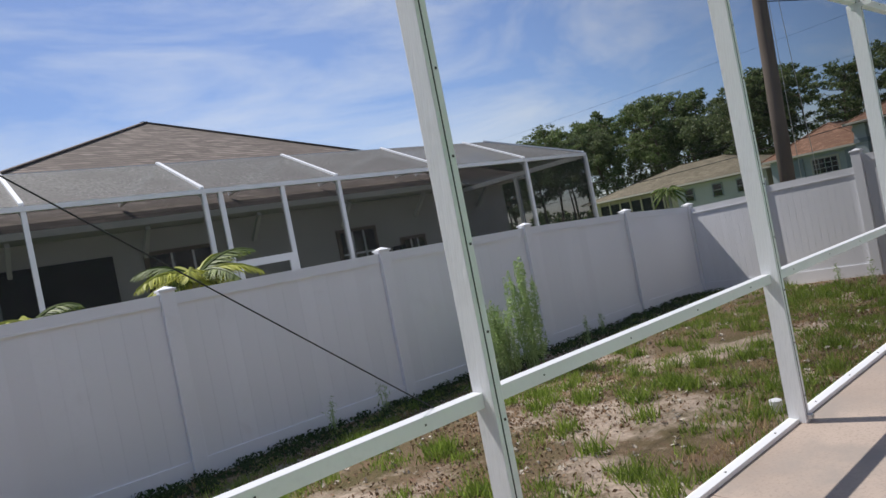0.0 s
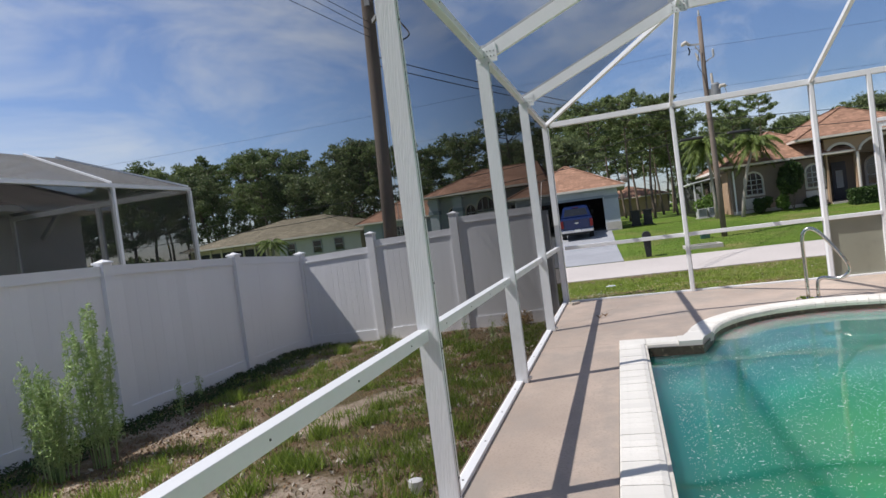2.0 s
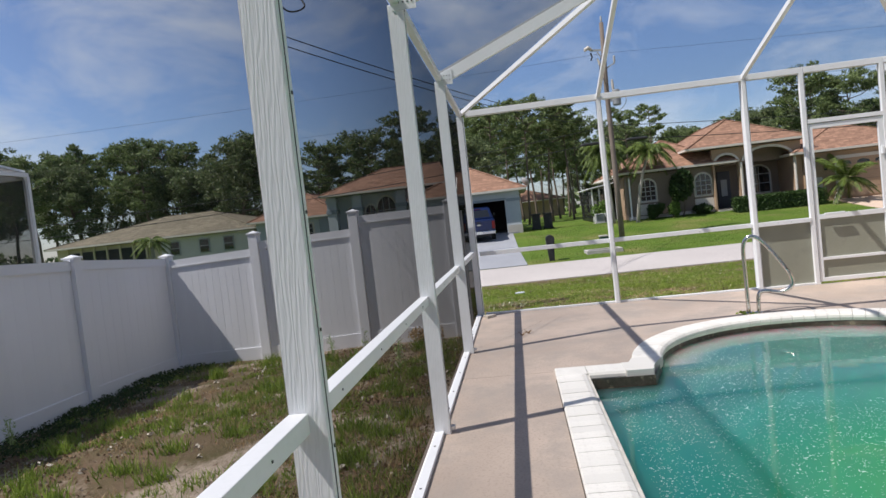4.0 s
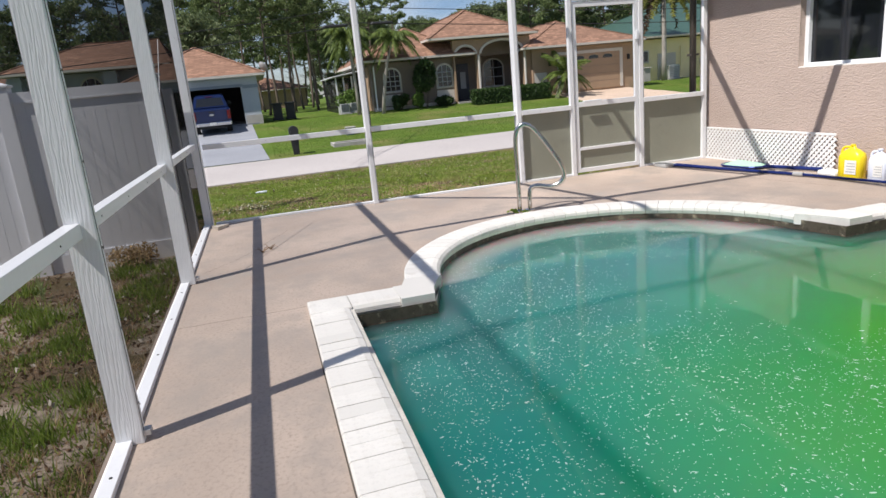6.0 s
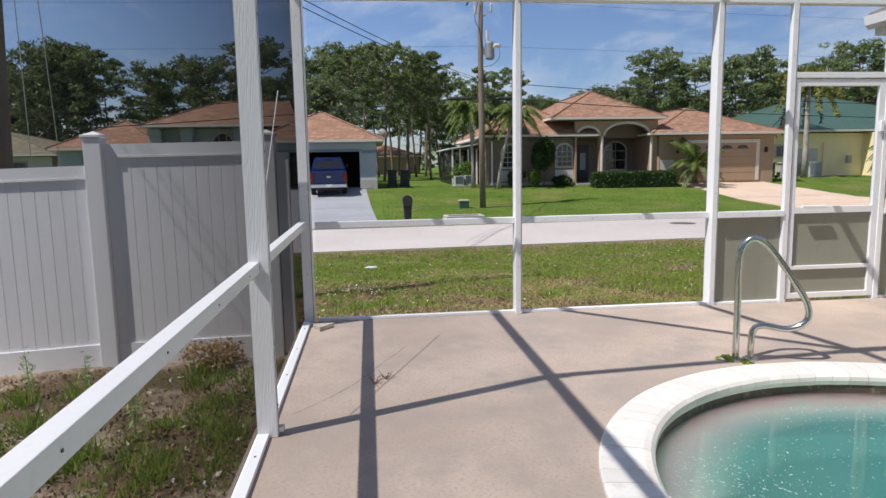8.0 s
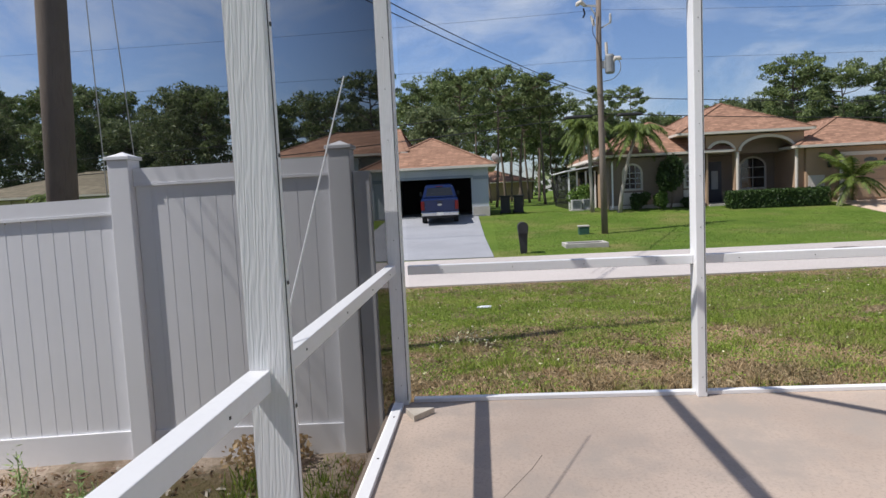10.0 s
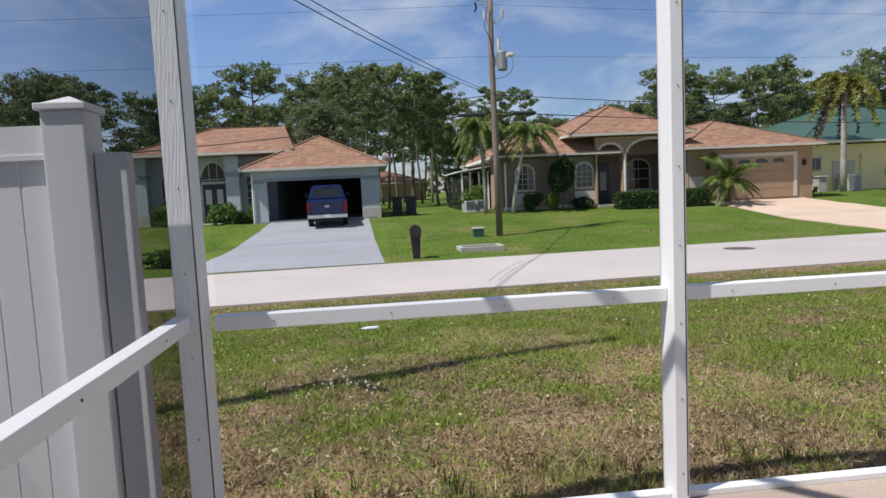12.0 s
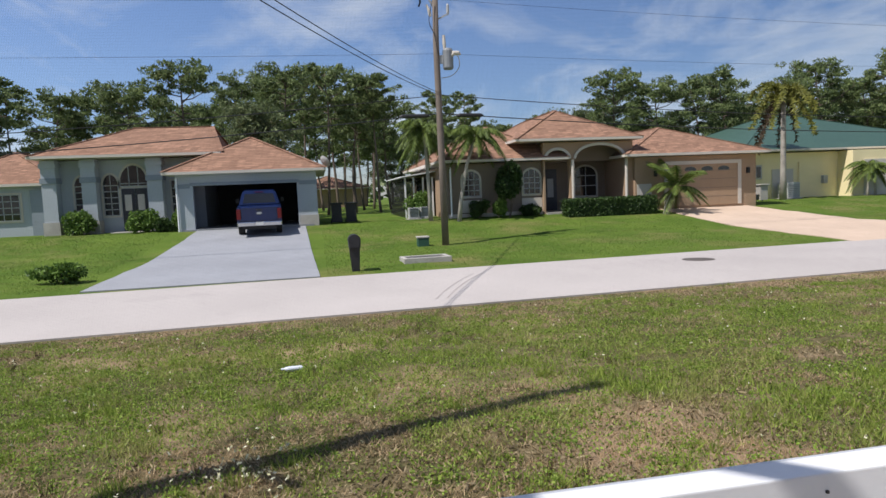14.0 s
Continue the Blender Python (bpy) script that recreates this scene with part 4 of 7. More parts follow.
    bm.faces.new([bm.verts.new(p) for p in ((xc, CAGE_Y, EAVE + 0.035), (CAGE_X, CAGE_Y, EAVE + 0.035), (xc, hub_y, TOP + 0.03))])
    part("roof_screen", bm, M_SCREEN_TOP, cage)
    panel("roof_screen", [(CAGE_X, CAGE_Y, EAVE + 0.035), (xc, hub_y, TOP + 0.03), (xc, down_y, TOP + 0.03), (CAGE_X, -3.95, EAVE + 0.035)], M_SCREEN_CLEAR, cage)
    # brace cables
    part("brace_cable", tube([(-0.9, CAGE_Y + 0.045, 2.70), (1.40, CAGE_Y + 0.045, 0.80)], 0.0022, 6), M_WIRE, cage, "thin dark brace cable")
    part("brace_cable", tube([(9.75, CAGE_Y + 0.045, 1.82), (8.475, CAGE_Y + 0.045, 0.73)], 0.003, 6), M_WIRE_PALE, cage, "thin pale brace cable")
    return cage


def build_screen_door():
    d = thing("door_1", "white aluminium screen door with tan lower panel, closed", "screen door", kind="structure")
    x0, x1, ya, yb = CAGE_X - 0.02, CAGE_X + 0.015, -3.63, -2.75
    for a, b in ((ya, ya + 0.055), (yb - 0.055, yb)):
        part("stile", box(x0, x1, a, b, 0.03, 2.02, 0.003), M_WHITE, d)
    for z0, z1 in ((0.03, 0.08), (0.30, 0.335), (RAIL_Z - 0.03, RAIL_Z + 0.03), (1.96, 2.02)):
        part("door_rail", box(x0, x1, ya + 0.055, yb - 0.055, z0, z1, 0.003), M_WHITE_X, d)
    panel("kick_panel", [(x1 - 0.01, ya, 0.05), (x1 - 0.01, yb, 0.05), (x1 - 0.01, yb, 0.31), (x1 - 0.01, ya, 0.31)], M_TAN_PANEL, d)
    panel("lower_panel", [(x1 - 0.01, ya, 0.32), (x1 - 0.01, yb, 0.32), (x1 - 0.01, yb, RAIL_Z), (x1 - 0.01, ya, RAIL_Z)], M_TAN_PANEL, d)
    panel("upper_screen", [(x1 - 0.01, ya, RAIL_Z), (x1 - 0.01, yb, RAIL_Z), (x1 - 0.01, yb, 2.0), (x1 - 0.01, ya, 2.0)], M_SCREEN_CLEAR, d)
    part("handle", box(x0 - 0.05, x0 - 0.02, yb - 0.34, yb - 0.10, RAIL_Z + 0.02, RAIL_Z + 0.045, 0.006), M_WHITE, d, "white push handle")
    part("latch", box(x0 - 0.03, x0, ya + 0.01, ya + 0.045, 1.55, 1.65, 0.006), M_WHITE, d)


build_cage()
build_screen_door()


# ---- the house beside the pool ----
def build_house():
    h = thing("wall_house", "beige textured stucco house wall beside the pool", "house wall", kind="structure")
    wx0, wx1, wz0, wz1 = 7.50, 9.36, 1.06, 2.35
    for x0, x1, z0, z1 in ((wx1, 10.95, -0.2, 2.56), (-6, wx0, -0.2, 2.56), (wx0, wx1, -0.2, wz0), (wx0, wx1, wz1, 2.56)):
        part("wall_panel", box(x0, x1, WALL_Y - 0.2, WALL_Y, z0, z1), M_STUCCO, h)
    part("front_wall", box(10.75, 10.949, -14, WALL_Y - 0.201, -0.4, 2.56), M_STUCCO, h)
    part("window_sill", box(wx0, wx1, WALL_Y - 0.15, WALL_Y - 0.001, wz0 - 0.03, wz0 + 0.012, 0.004), M_SOFFIT, h)
    part("lanai_wall", box(-4.2, -4.0, WALL_Y, 1.66, -0.2, 2.56), M_STUCCO, h)
    w = thing("window_1", "white-framed double window with dark glass and insect screen", "window", kind="structure")
    y = WALL_Y - 0.13
    for a, b in ((wx0, wx0 + 0.05), (8.40, 8.47), (wx1 - 0.05, wx1)):
        part("window_frame", box(a, b, y, y + 0.06, wz0, wz1, 0.004), M_WHITE_X, w)
    for a, b in ((wz0, wz0 + 0.045), (1.80, 1.85), (wz1 - 0.05, wz1)):
        for c, e in ((wx0 + 0.05, 8.40), (8.47, wx1 - 0.05)):
            part("window_frame", box(c, e, y, y + 0.05, a, b, 0.004), M_WHITE_X, w)
    for c, e in ((wx0 + 0.05, 8.40), (8.47, wx1 - 0.05)):
        part("pane", box(c, e, y + 0.01, y + 0.018, wz0 + 0.04, wz1 - 0.04), M_GLASS, w)
    # near-black fill in place of the unlit room
    part("room_behind", box(wx0, wx1, WALL_Y - 0.19, y - 0.005, wz0, wz1), M_HOLLOW_SHADE, w)
    # eave, soffit, gutter, roof
    e = thing("roof_eave", "white soffit and gutter below a grey shingle roof", "eave", kind="structure")
    part("soffit", box(-6, 11.55, -5.0, -4.20, 2.56, 2.60), M_SOFFIT, e)
    part("soffit", box(10.96, 11.55, -14, -5.001, 2.56, 2.60), M_SOFFIT, e)
    part("fascia", box(-6, 11.58, -4.20, -4.17, 2.56, 2.74), M_SOFFIT, e)
    part("fascia", box(11.55, 11.58, -14, -4.201, 2.56, 2.74), M_SOFFIT, e)
    gutter = slab([(-6, -4.17, 2.63), (-6, -4.17, 2.75), (-6, -4.05, 2.75), (-6, -4.07, 2.66), (-6, -4.11, 2.62)], (17.6, 0, 0))
    part("gutter", gutter, M_WHITE_X, e)
    part("roof_sheet", slab([(-6, -4.12, 2.75), (11.62, -4.12, 2.75), (6.6, -9.0, 4.9), (-6, -9.0, 4.9)], (0, 0, 0.04)), M_ROOF_B, e)
    part("roof_sheet", slab([(11.62, -4.12, 2.75), (11.62, -14.0, 2.75), (6.6, -14.0, 4.9), (6.6, -9.0, 4.9)], (0, 0, 0.04)), M_ROOF_B, e)
    dsp = thing("downspout", "dark brown metal downspout bent under the white eave", "downspout")
    part("pipe", tube([(11.35, -4.13, 2.62), (11.32, -4.17, 2.50), (11.2, -4.32, 2.42), (11.03, -4.5, 2.36), (10.99, -4.57, 2.25), (10.99, -4.57, 0.15)], 0.042, 8), M_DOWN, dsp, smooth=True)
    part("strap", box(10.94, 11.04, -4.625, -4.52, 1.3, 1.325), M_DOWN, dsp)


def build_lattice():
    l = thing("lattice_panel", "white diagonal lattice panel leaning on the stucco wall", "lattice panel")
    x0, x1, z1 = 8.80, 10.93, 0.385
    y = WALL_Y + 0.03
    for sgn, off in ((1, 0.0), (-1, 0.007)):
        bm = bmesh.new()
        s = x0 - z1
        while s < x1:
            lo, hi = (s, 0.005), (s + z1, z1)
            pts = []
            for t in (0.0, 1.0):
                pts.append([lo[0] + (hi[0] - lo[0]) * t, lo[1] + (hi[1] - lo[1]) * t])
            if pts[0][0] < x0:
                pts[0] = [x0, pts[0][1] + x0 - pts[0][0]]
            if pts[1][0] > x1:
                pts[1] = [x1, pts[1][1] - (pts[1][0] - x1)]
            if pts[1][0] - pts[0][0] > 0.02:
                (ax, az), (bx, bz) = pts
                if sgn < 0:
                    ax, bx = x0 + x1 - ax, x0 + x1 - bx
                w = 0.0155
                slab([(ax - w, y + off, az), (ax + w, y + off, az), (bx + w, y + off, bz), (bx - w, y + off, bz)], (0, 0.006, 0), bm)
            s += 0.062
        part("slats", bm, M_LATTICE, l)
    part("frame", box(x0, x1, y - 0.004, y + 0.016, z1 - 0.006, z1 + 0.014, 0.002), M_LATTICE, l)
    part("frame", box(x0, x1, y - 0.004, y + 0.016, 0.0, 0.014, 0.002), M_LATTICE, l)


build_house()
build_lattice()


# ---- vinyl fence ----
def fence_panel(parent, p, q, top_p, top_q, grooves):
    """A vinyl panel between p and q: rails and tongue-and-groove boards."""
    p, q = Vector(p), Vector(q)
    d = q - p
    length = d.length
    u = d / length
    nrm = Vector((-u.y, u.x, 0))
    zb = [gz(*p[:2]) - 0.025, gz(*q[:2]) - 0.025]

    def bar(z0a, z0b, h, thick, a=0.0, b=1.0):
        pts = [(p + d * a) + nrm * -thick / 2, (p + d * b) + nrm * -thick / 2, (p + d * b) + nrm * thick / 2, (p + d * a) + nrm * thick / 2]
        zs = [z0a + (z0b - z0a) * t for t in (a, b, b, a)]
        bm = bmesh.new()
        lo = [bm.verts.new((v.x, v.y, z)) for v, z in zip(pts, zs)]
        hi = [bm.verts.new((v.x, v.y, z + hh)) for v, z, hh in zip(pts, zs, [h] * 4)]
        bm.faces.new(lo[::-1])
        bm.faces.new(hi)
        for k in range(4):
            bm.faces.new((lo[k], lo[(k + 1) % 4], hi[(k + 1) % 4], hi[k]))
        return bm
    part("bottom_rail", bar(zb[0], zb[1], 0.20, 0.05), M_VINYL, parent)
    part("top_rail", bar(top_p - 0.09, top_q - 0.09, 0.09, 0.05), M_VINYL, parent)
    part("top_lip", bar(top_p - 0.105, top_q - 0.105, 0.014, 0.06), M_VINYL, parent)
    n = max(1, round(length / (0.1 if grooves else 0.165)))
    for k in range(n):
        a, b = k / n, (k + 1) / n
        g = (0.0045 if grooves else 0.0005) / length
        bm = bmesh.new()
        za, zb_ = zb[0] + (zb[1] - zb[0]) * a + 0.19, zb[0] + (zb[1] - zb[0]) * b + 0.19
        ta, tb = top_p + (top_q - top_p) * a - 0.1, top_p + (top_q - top_p) * b - 0.1
        th = 0.011
        e0, e1 = p + d * (a + g), p + d * (b - g)
        v = [bm.verts.new(w) for w in (
            (*(e0 - nrm * th)[:2], za), (*(e1 - nrm * th)[:2], zb_), (*(e1 + nrm * th)[:2], zb_), (*(e0 + nrm * th)[:2], za),
            (*(e0 - nrm * th)[:2], ta), (*(e1 - nrm * th)[:2], tb), (*(e1 + nrm * th)[:2], tb), (*(e0 + nrm * th)[:2], ta))]
        for f in ((3, 2, 1, 0), (4, 5, 6, 7), (0, 1, 5, 4), (1, 2, 6, 5), (2, 3, 7, 6), (3, 0, 4, 7)):
            bm.faces.new([v[i] for i in f])
        part("board", bm, M_VINYL, parent)
    web = min(top_p - zb[0], top_q - zb[1]) - 0.2
    part("web", bar(zb[0] + 0.1, zb[1] + 0.1, web, 0.0185 if grooves else 0.016), M_VINYL, parent)


def fence_post(parent, x, y, top, w=0.064):
    z0 = gz(x, y) - 0.05
    p = part("post", box(x - w, x + w, y - w, y + w, z0, top, 0.006), M_VINYL, parent)
    c = bmesh.new()
    box(x - w - 0.012, x + w + 0.012, y - w - 0.012, y + w + 0.012, top, top + 0.022, 0.004, c)
    lo = [c.verts.new((x + a * w, y + b * w, top + 0.022)) for a, b in ((-1, -1), (1, -1), (1, 1), (-1, 1))]
    tip = c.verts.new((x, y, top + 0.05))
    for k in range(4):
        c.faces.new((lo[k], lo[(k + 1) % 4], tip))
    part("post_cap", c, M_VINYL, p)


def build_fence():
    fy = 5.85
    f = thing("fence", "white vinyl privacy fence along the side yard", "fence", kind="structure")
    xs = [-10.0, -7.65, -5.3, -2.98, -0.63, 1.71, 4.05, 6.40, 8.72, 10.6]
    tops = [1.50, 1.49, 1.48, 1.47, 1.47, 1.46, 1.45, 1.42, 1.34, 1.23]
    for x, t in zip(xs, tops):
        fence_post(f, x, fy, t + 0.02)
    for a, b, ta, tb in zip(xs, xs[1:], tops, tops[1:]):
        fence_panel(f, (a + 0.066, fy, 0), (b - 0.066, fy, 0), ta, tb, False)
    g = thing("fence", "white vinyl fence return stepping up towards the enclosure", "fence", kind="structure")
    fx = 10.58
    ys = [5.85, 4.54, 3.13, 1.84]
    for y, t in zip(ys[1:], (1.43, 1.57, 1.57)):
        fence_post(g, fx, y, t)
    for a, b, ta, tb in ((5.85, 4.54, 1.20, 1.24), (4.54, 3.13, 1.33, 1.36), (3.13, 1.84, 1.52, 1.53)):
        fence_panel(g, (fx, a - 0.066, 0), (fx, b + 0.066, 0), ta, tb, True)
    part("filler_board", box(fx - 0.03, fx + 0.03, 1.675, 1.77, gz(10.58, 1.7), 1.44, 0.004), M_VINYL, g)


build_fence()

# ---- houses across the street ----
def hip_roof(parent, name, x0, x1, y0, y1, z, rise, material, over=0.5, ridge=None, fascia=M_TRIM):
    """A hip roof over a rectangle, with a fascia board; the ridge runs along the longer side."""
    x0, x1, y0, y1 = x0 - over, x1 + over, y0 - over, y1 + over
    dx, dy = x1 - x0, y1 - y0
    if dy >= dx:
        k = ridge if ridge is not None else (dx / 2, dx / 2)
        r0, r1 = ((x0 + x1) / 2, y0 + k[0], z + rise), ((x0 + x1) / 2, y1 - k[1], z + rise)
        quads = [((x0, y0, z), (x0, y1, z), r1, r0), ((x1, y1, z), (x1, y0, z), r0, r1), ((x0, y1, z), (x1, y1, z), r1), ((x1, y0, z), (x0, y0, z), r0)]
    else:
        k = ridge if ridge is not None else dy / 2
        r0, r1 = (x0 + k, (y0 + y1) / 2, z + rise), (x1 - k, (y0 + y1) / 2, z + rise)
        quads = [((x0, y0, z), (x1, y0, z), r1, r0), ((x1, y1, z), (x0, y1, z), r0, r1), ((x0, y1, z), (x0, y0, z), r0), ((x1, y0, z), (x1, y1, z), r1)]
    bm = bmesh.new()
    for q in quads:
        bm.faces.new([bm.verts.new(p) for p in q])
    bmesh.ops.remove_doubles(bm, verts=bm.verts, dist=0.001)
    bm.faces.new([v for v in sorted((v for v in bm.verts if abs(v.co.z - z) < 1e-4), key=lambda v: math.atan2(v.co.y - (y0 + y1) / 2, v.co.x - (x0 + x1) / 2))])
    roof = part(name, bm, material, parent)
    f = 0.12
    for a, b, c, d in ((x0, x0 + 0.04, y0, y1), (x1 - 0.04, x1, y0, y1), (x0 + 0.04, x1 - 0.04, y0, y0 + 0.04), (x0 + 0.04, x1 - 0.04, y1 - 0.04, y1)):
        part("fascia", box(a, b, c, d, z - f, z - 0.003), fascia, roof)
    part("soffit", box(x0 + 0.04, x1 - 0.04, y0 + 0.04, y1 - 0.04, z - f, z - f + 0.02), fascia, roof)
    # ridge caps
    for p, q in ((r0, r1),) + tuple(((cx, cy, z), r) for cx, cy, r in (((x0, y0, r0), (x0, y1, r1 if dy >= dx else r0), (x1, y0, r0 if dy >= dx else r1), (x1, y1, r1)))):
        if (Vector(p) - Vector(q)).length > 0.2:
            part("ridge_cap", beam(Vector(p) + Vector((0, 0, 0.01)), Vector(q) + Vector((0, 0, 0.01)), 0.2, 0.03), material, roof)
    return roof


def arch_pts(y0, y1, z0, z1, rise, n=10):
    """Outline of an arched opening in the y-z plane."""
    c, r = (y0 + y1) / 2, (y1 - y0) / 2
    return [(y0, z0), (y1, z0)] + [(c + r * math.cos(math.pi * k / n), z1 + rise * math.sin(math.pi * k / n)) for k in range(n + 1)]


def arched_window(parent, x, y0, y1, z0, z1, rise, bars=(2, 3), frame_mat=M_TRIM, surround=0.1):
    """A window facing -x, arched where rise > 0, with surround, pane and bars."""
    w = new("window")
    w.parent = parent
    out = arch_pts(y0 - surround, y1 + surround, z0 - surround, z1, rise + surround if rise else 0.0001 + surround)
    if not rise:
        out = [(y0 - surround, z0 - surround), (y1 + surround, z0 - surround), (y1 + surround, z1 + surround), (y0 - surround, z1 + surround)]
    part("window_surround", slab([(x - 0.05, y, z) for y, z in out], (0.045, 0, 0)), frame_mat, w)
    inn = arch_pts(y0, y1, z0, z1, rise) if rise else [(y0, z0), (y1, z0), (y1, z1), (y0, z1)]
    part("pane", slab([(x - 0.058, y, z) for y, z in inn], (0.006, 0, 0)), M_GLASS, w)
    b = bmesh.new()
    for k in range(1, bars[0]):
        y = y0 + (y1 - y0) * k / bars[0]
        box(x - 0.075, x - 0.06, y - 0.018, y + 0.018, z0, z1 + rise * 0.97, 0, b)
    for k in range(0, bars[1] + 1):
        z = z0 + (z1 - z0) * k / bars[1]
        box(x - 0.075, x - 0.06, y0, y1, z - 0.018, z + 0.018, 0, b)
    for y in (y0, y1):
        box(x - 0.075, x - 0.06, y - 0.02, y + 0.02, z0, z1, 0, b)
    part("window_bars", b, M_GREY_METAL, w)
    return w


def build_blue_house():
    h = thing("house", "blue-grey stucco house with terracotta shingle roof and open garage", "house")
    F = 0.2
    # garage: walls round an open bay
    gx, y0, y1, o0, o1, oz, ez = 40.0, 0.62, 6.72, 1.50, 6.0, 2.12, 2.62
    part("garage_pier", box(gx, gx + 0.3, y0, o0, F - 0.5, ez), M_BLUE_WALL, h)
    part("garage_pier", box(gx, gx + 0.3, o1, y1, F - 0.5, ez), M_BLUE_WALL, h)
    part("garage_lintel", box(gx, gx + 0.3, o0, o1, oz, ez), M_BLUE_WALL, h)
    part("door_trim", box(gx - 0.04, gx, o0 - 0.1, o1 + 0.1, oz, oz + 0.14), M_BLUE_DARK, h)
    for a, b in ((y0 - 0.03, o0 - 0.1), (o1 + 0.1, y1 + 0.03)):
        part("pier_band", box(gx - 0.04, gx, a, b, 2.02, 2.2), M_BLUE_DARK, h)
    part("stone_base", box(gx - 0.05, gx, y0 - 0.03, o0 - 0.06, F - 0.4, 0.62), M_CONC, h, "rough stone base of the garage pier")
    part("side_wall", box(gx + 0.3, 47, y0, y0 + 0.2, F - 0.5, ez), M_BLUE_WALL, h)
    part("side_wall", box(gx + 0.3, 47, y1 - 0.2, y1, F - 0.5, ez), M_BLUE_WALL, h)
    # back wall and ceiling coloured near-black to give the garage its shade
    part("back_wall", box(46.8, 47, y0 + 0.2, y1 - 0.2, F - 0.5, ez), M_HOLLOW_SHADE, h)
    part("garage_floor", box(gx - 0.1, 46.8, y0 + 0.2, y1 - 0.2, F - 0.3, F), M_DRIVE, h)
    part("garage_ceiling", box(gx + 0.3, 46.8, y0 + 0.2, y1 - 0.2, ez - 0.1, ez - 0.05), M_HOLLOW_SHADE, h)
    hip_roof(h, "garage_roof", gx, 47.4, y0, y1, ez + 0.12, 1.75, M_ROOF_O, 0.45, fascia=M_TRIM)
    # main block with columns and tall arched windows
    mx, z1 = 42.6, 3.55
    part("main_wall", box(mx, 54, 5.9, 12.75, F - 0.5, z1), M_BLUE_WALL, h)
    hip_roof(h, "main_roof", mx - 0.9, 49.0, 5.2, 12.75, z1 + 0.16, 1.6, M_ROOF_O, 0.35, ridge=(0.9, 3.6))
    for a, b in ((12.75, 12.15), (11.1, 10.5), (8.3, 7.65)):
        c = part("column", box(mx - 0.75, mx - 0.2, b, a, F - 0.3, z1), M_BLUE_WALL, h)
        part("column_base", box(mx - 0.8, mx - 0.15, b - 0.05, a + 0.05, F - 0.3, 0.75), M_CONC, c)
        part("column_band", box(mx - 0.8, mx - 0.15, b - 0.05, a + 0.05, 2.5, 2.75), M_BLUE_DARK, c)
        part("column_cap", box(mx - 0.8, mx - 0.15, b - 0.05, a + 0.05, 3.2, 3.4), M_BLUE_WALL, c)
    arched_window(h, mx, 10.98, 11.62, 0.95, 2.35, 0.45, (2, 5))
    arched_window(h, mx, 9.75, 10.4, 0.95, 2.35, 0.5, (2, 5))
    arched_window(h, mx, 8.45, 9.65, 2.3, 2.42, 0.85, (3, 1))
    for a in (8.5, 9.07):
        d = part("front_door", box(mx - 0.07, mx, a, a + 0.54, F, 2.18), M_DOORWOOD, h, "dark double front door with glazed panels")
        part("door_pane", box(mx - 0.08, mx - 0.071, a + 0.12, a + 0.42, 1.15, 1.9), M_TRIM, d)
    arched_window(h, mx, 6.9, 7.4, 1.0, 2.5, 0, (1, 4), surround=0.06)
    # side wing
    part("wing_wall", box(43.4, 53, 12.76, 18.2, F - 0.5, 2.5), M_BLUE_WALL, h)
    hip_roof(h, "wing_roof", 43.4, 53, 12.6, 18.2, 2.6, 1.7, M_ROOF_O, 0.45)
    arched_window(h, 43.4, 14.3, 15.7, 0.9, 2.1, 0, (4, 4))
    for a in (13.2, 16.2):
        part("wing_pier", box(43.25, 43.39, a, a + 0.6, F - 0.3, 2.3), M_BLUE_DARK, h)
    part("entry_step", box(41.4, 42.6, 8.2, 9.9, F - 0.3, F - 0.02), M_CONC, h)
    part("downpipe", tube([(39.93, 6.66, 2.5), (39.93, 6.66, 0.1)], 0.04), M_WHITE_X, h)
    part("satellite_dish", lathe([(0.02, 0), (0.2, 0.04), (0.3, 0.1), (0.31, 0.105)], 12), M_GREY_METAL, h).matrix_basis = pose(42, 0.2, 3.1, 60, 0, 40)
    return h


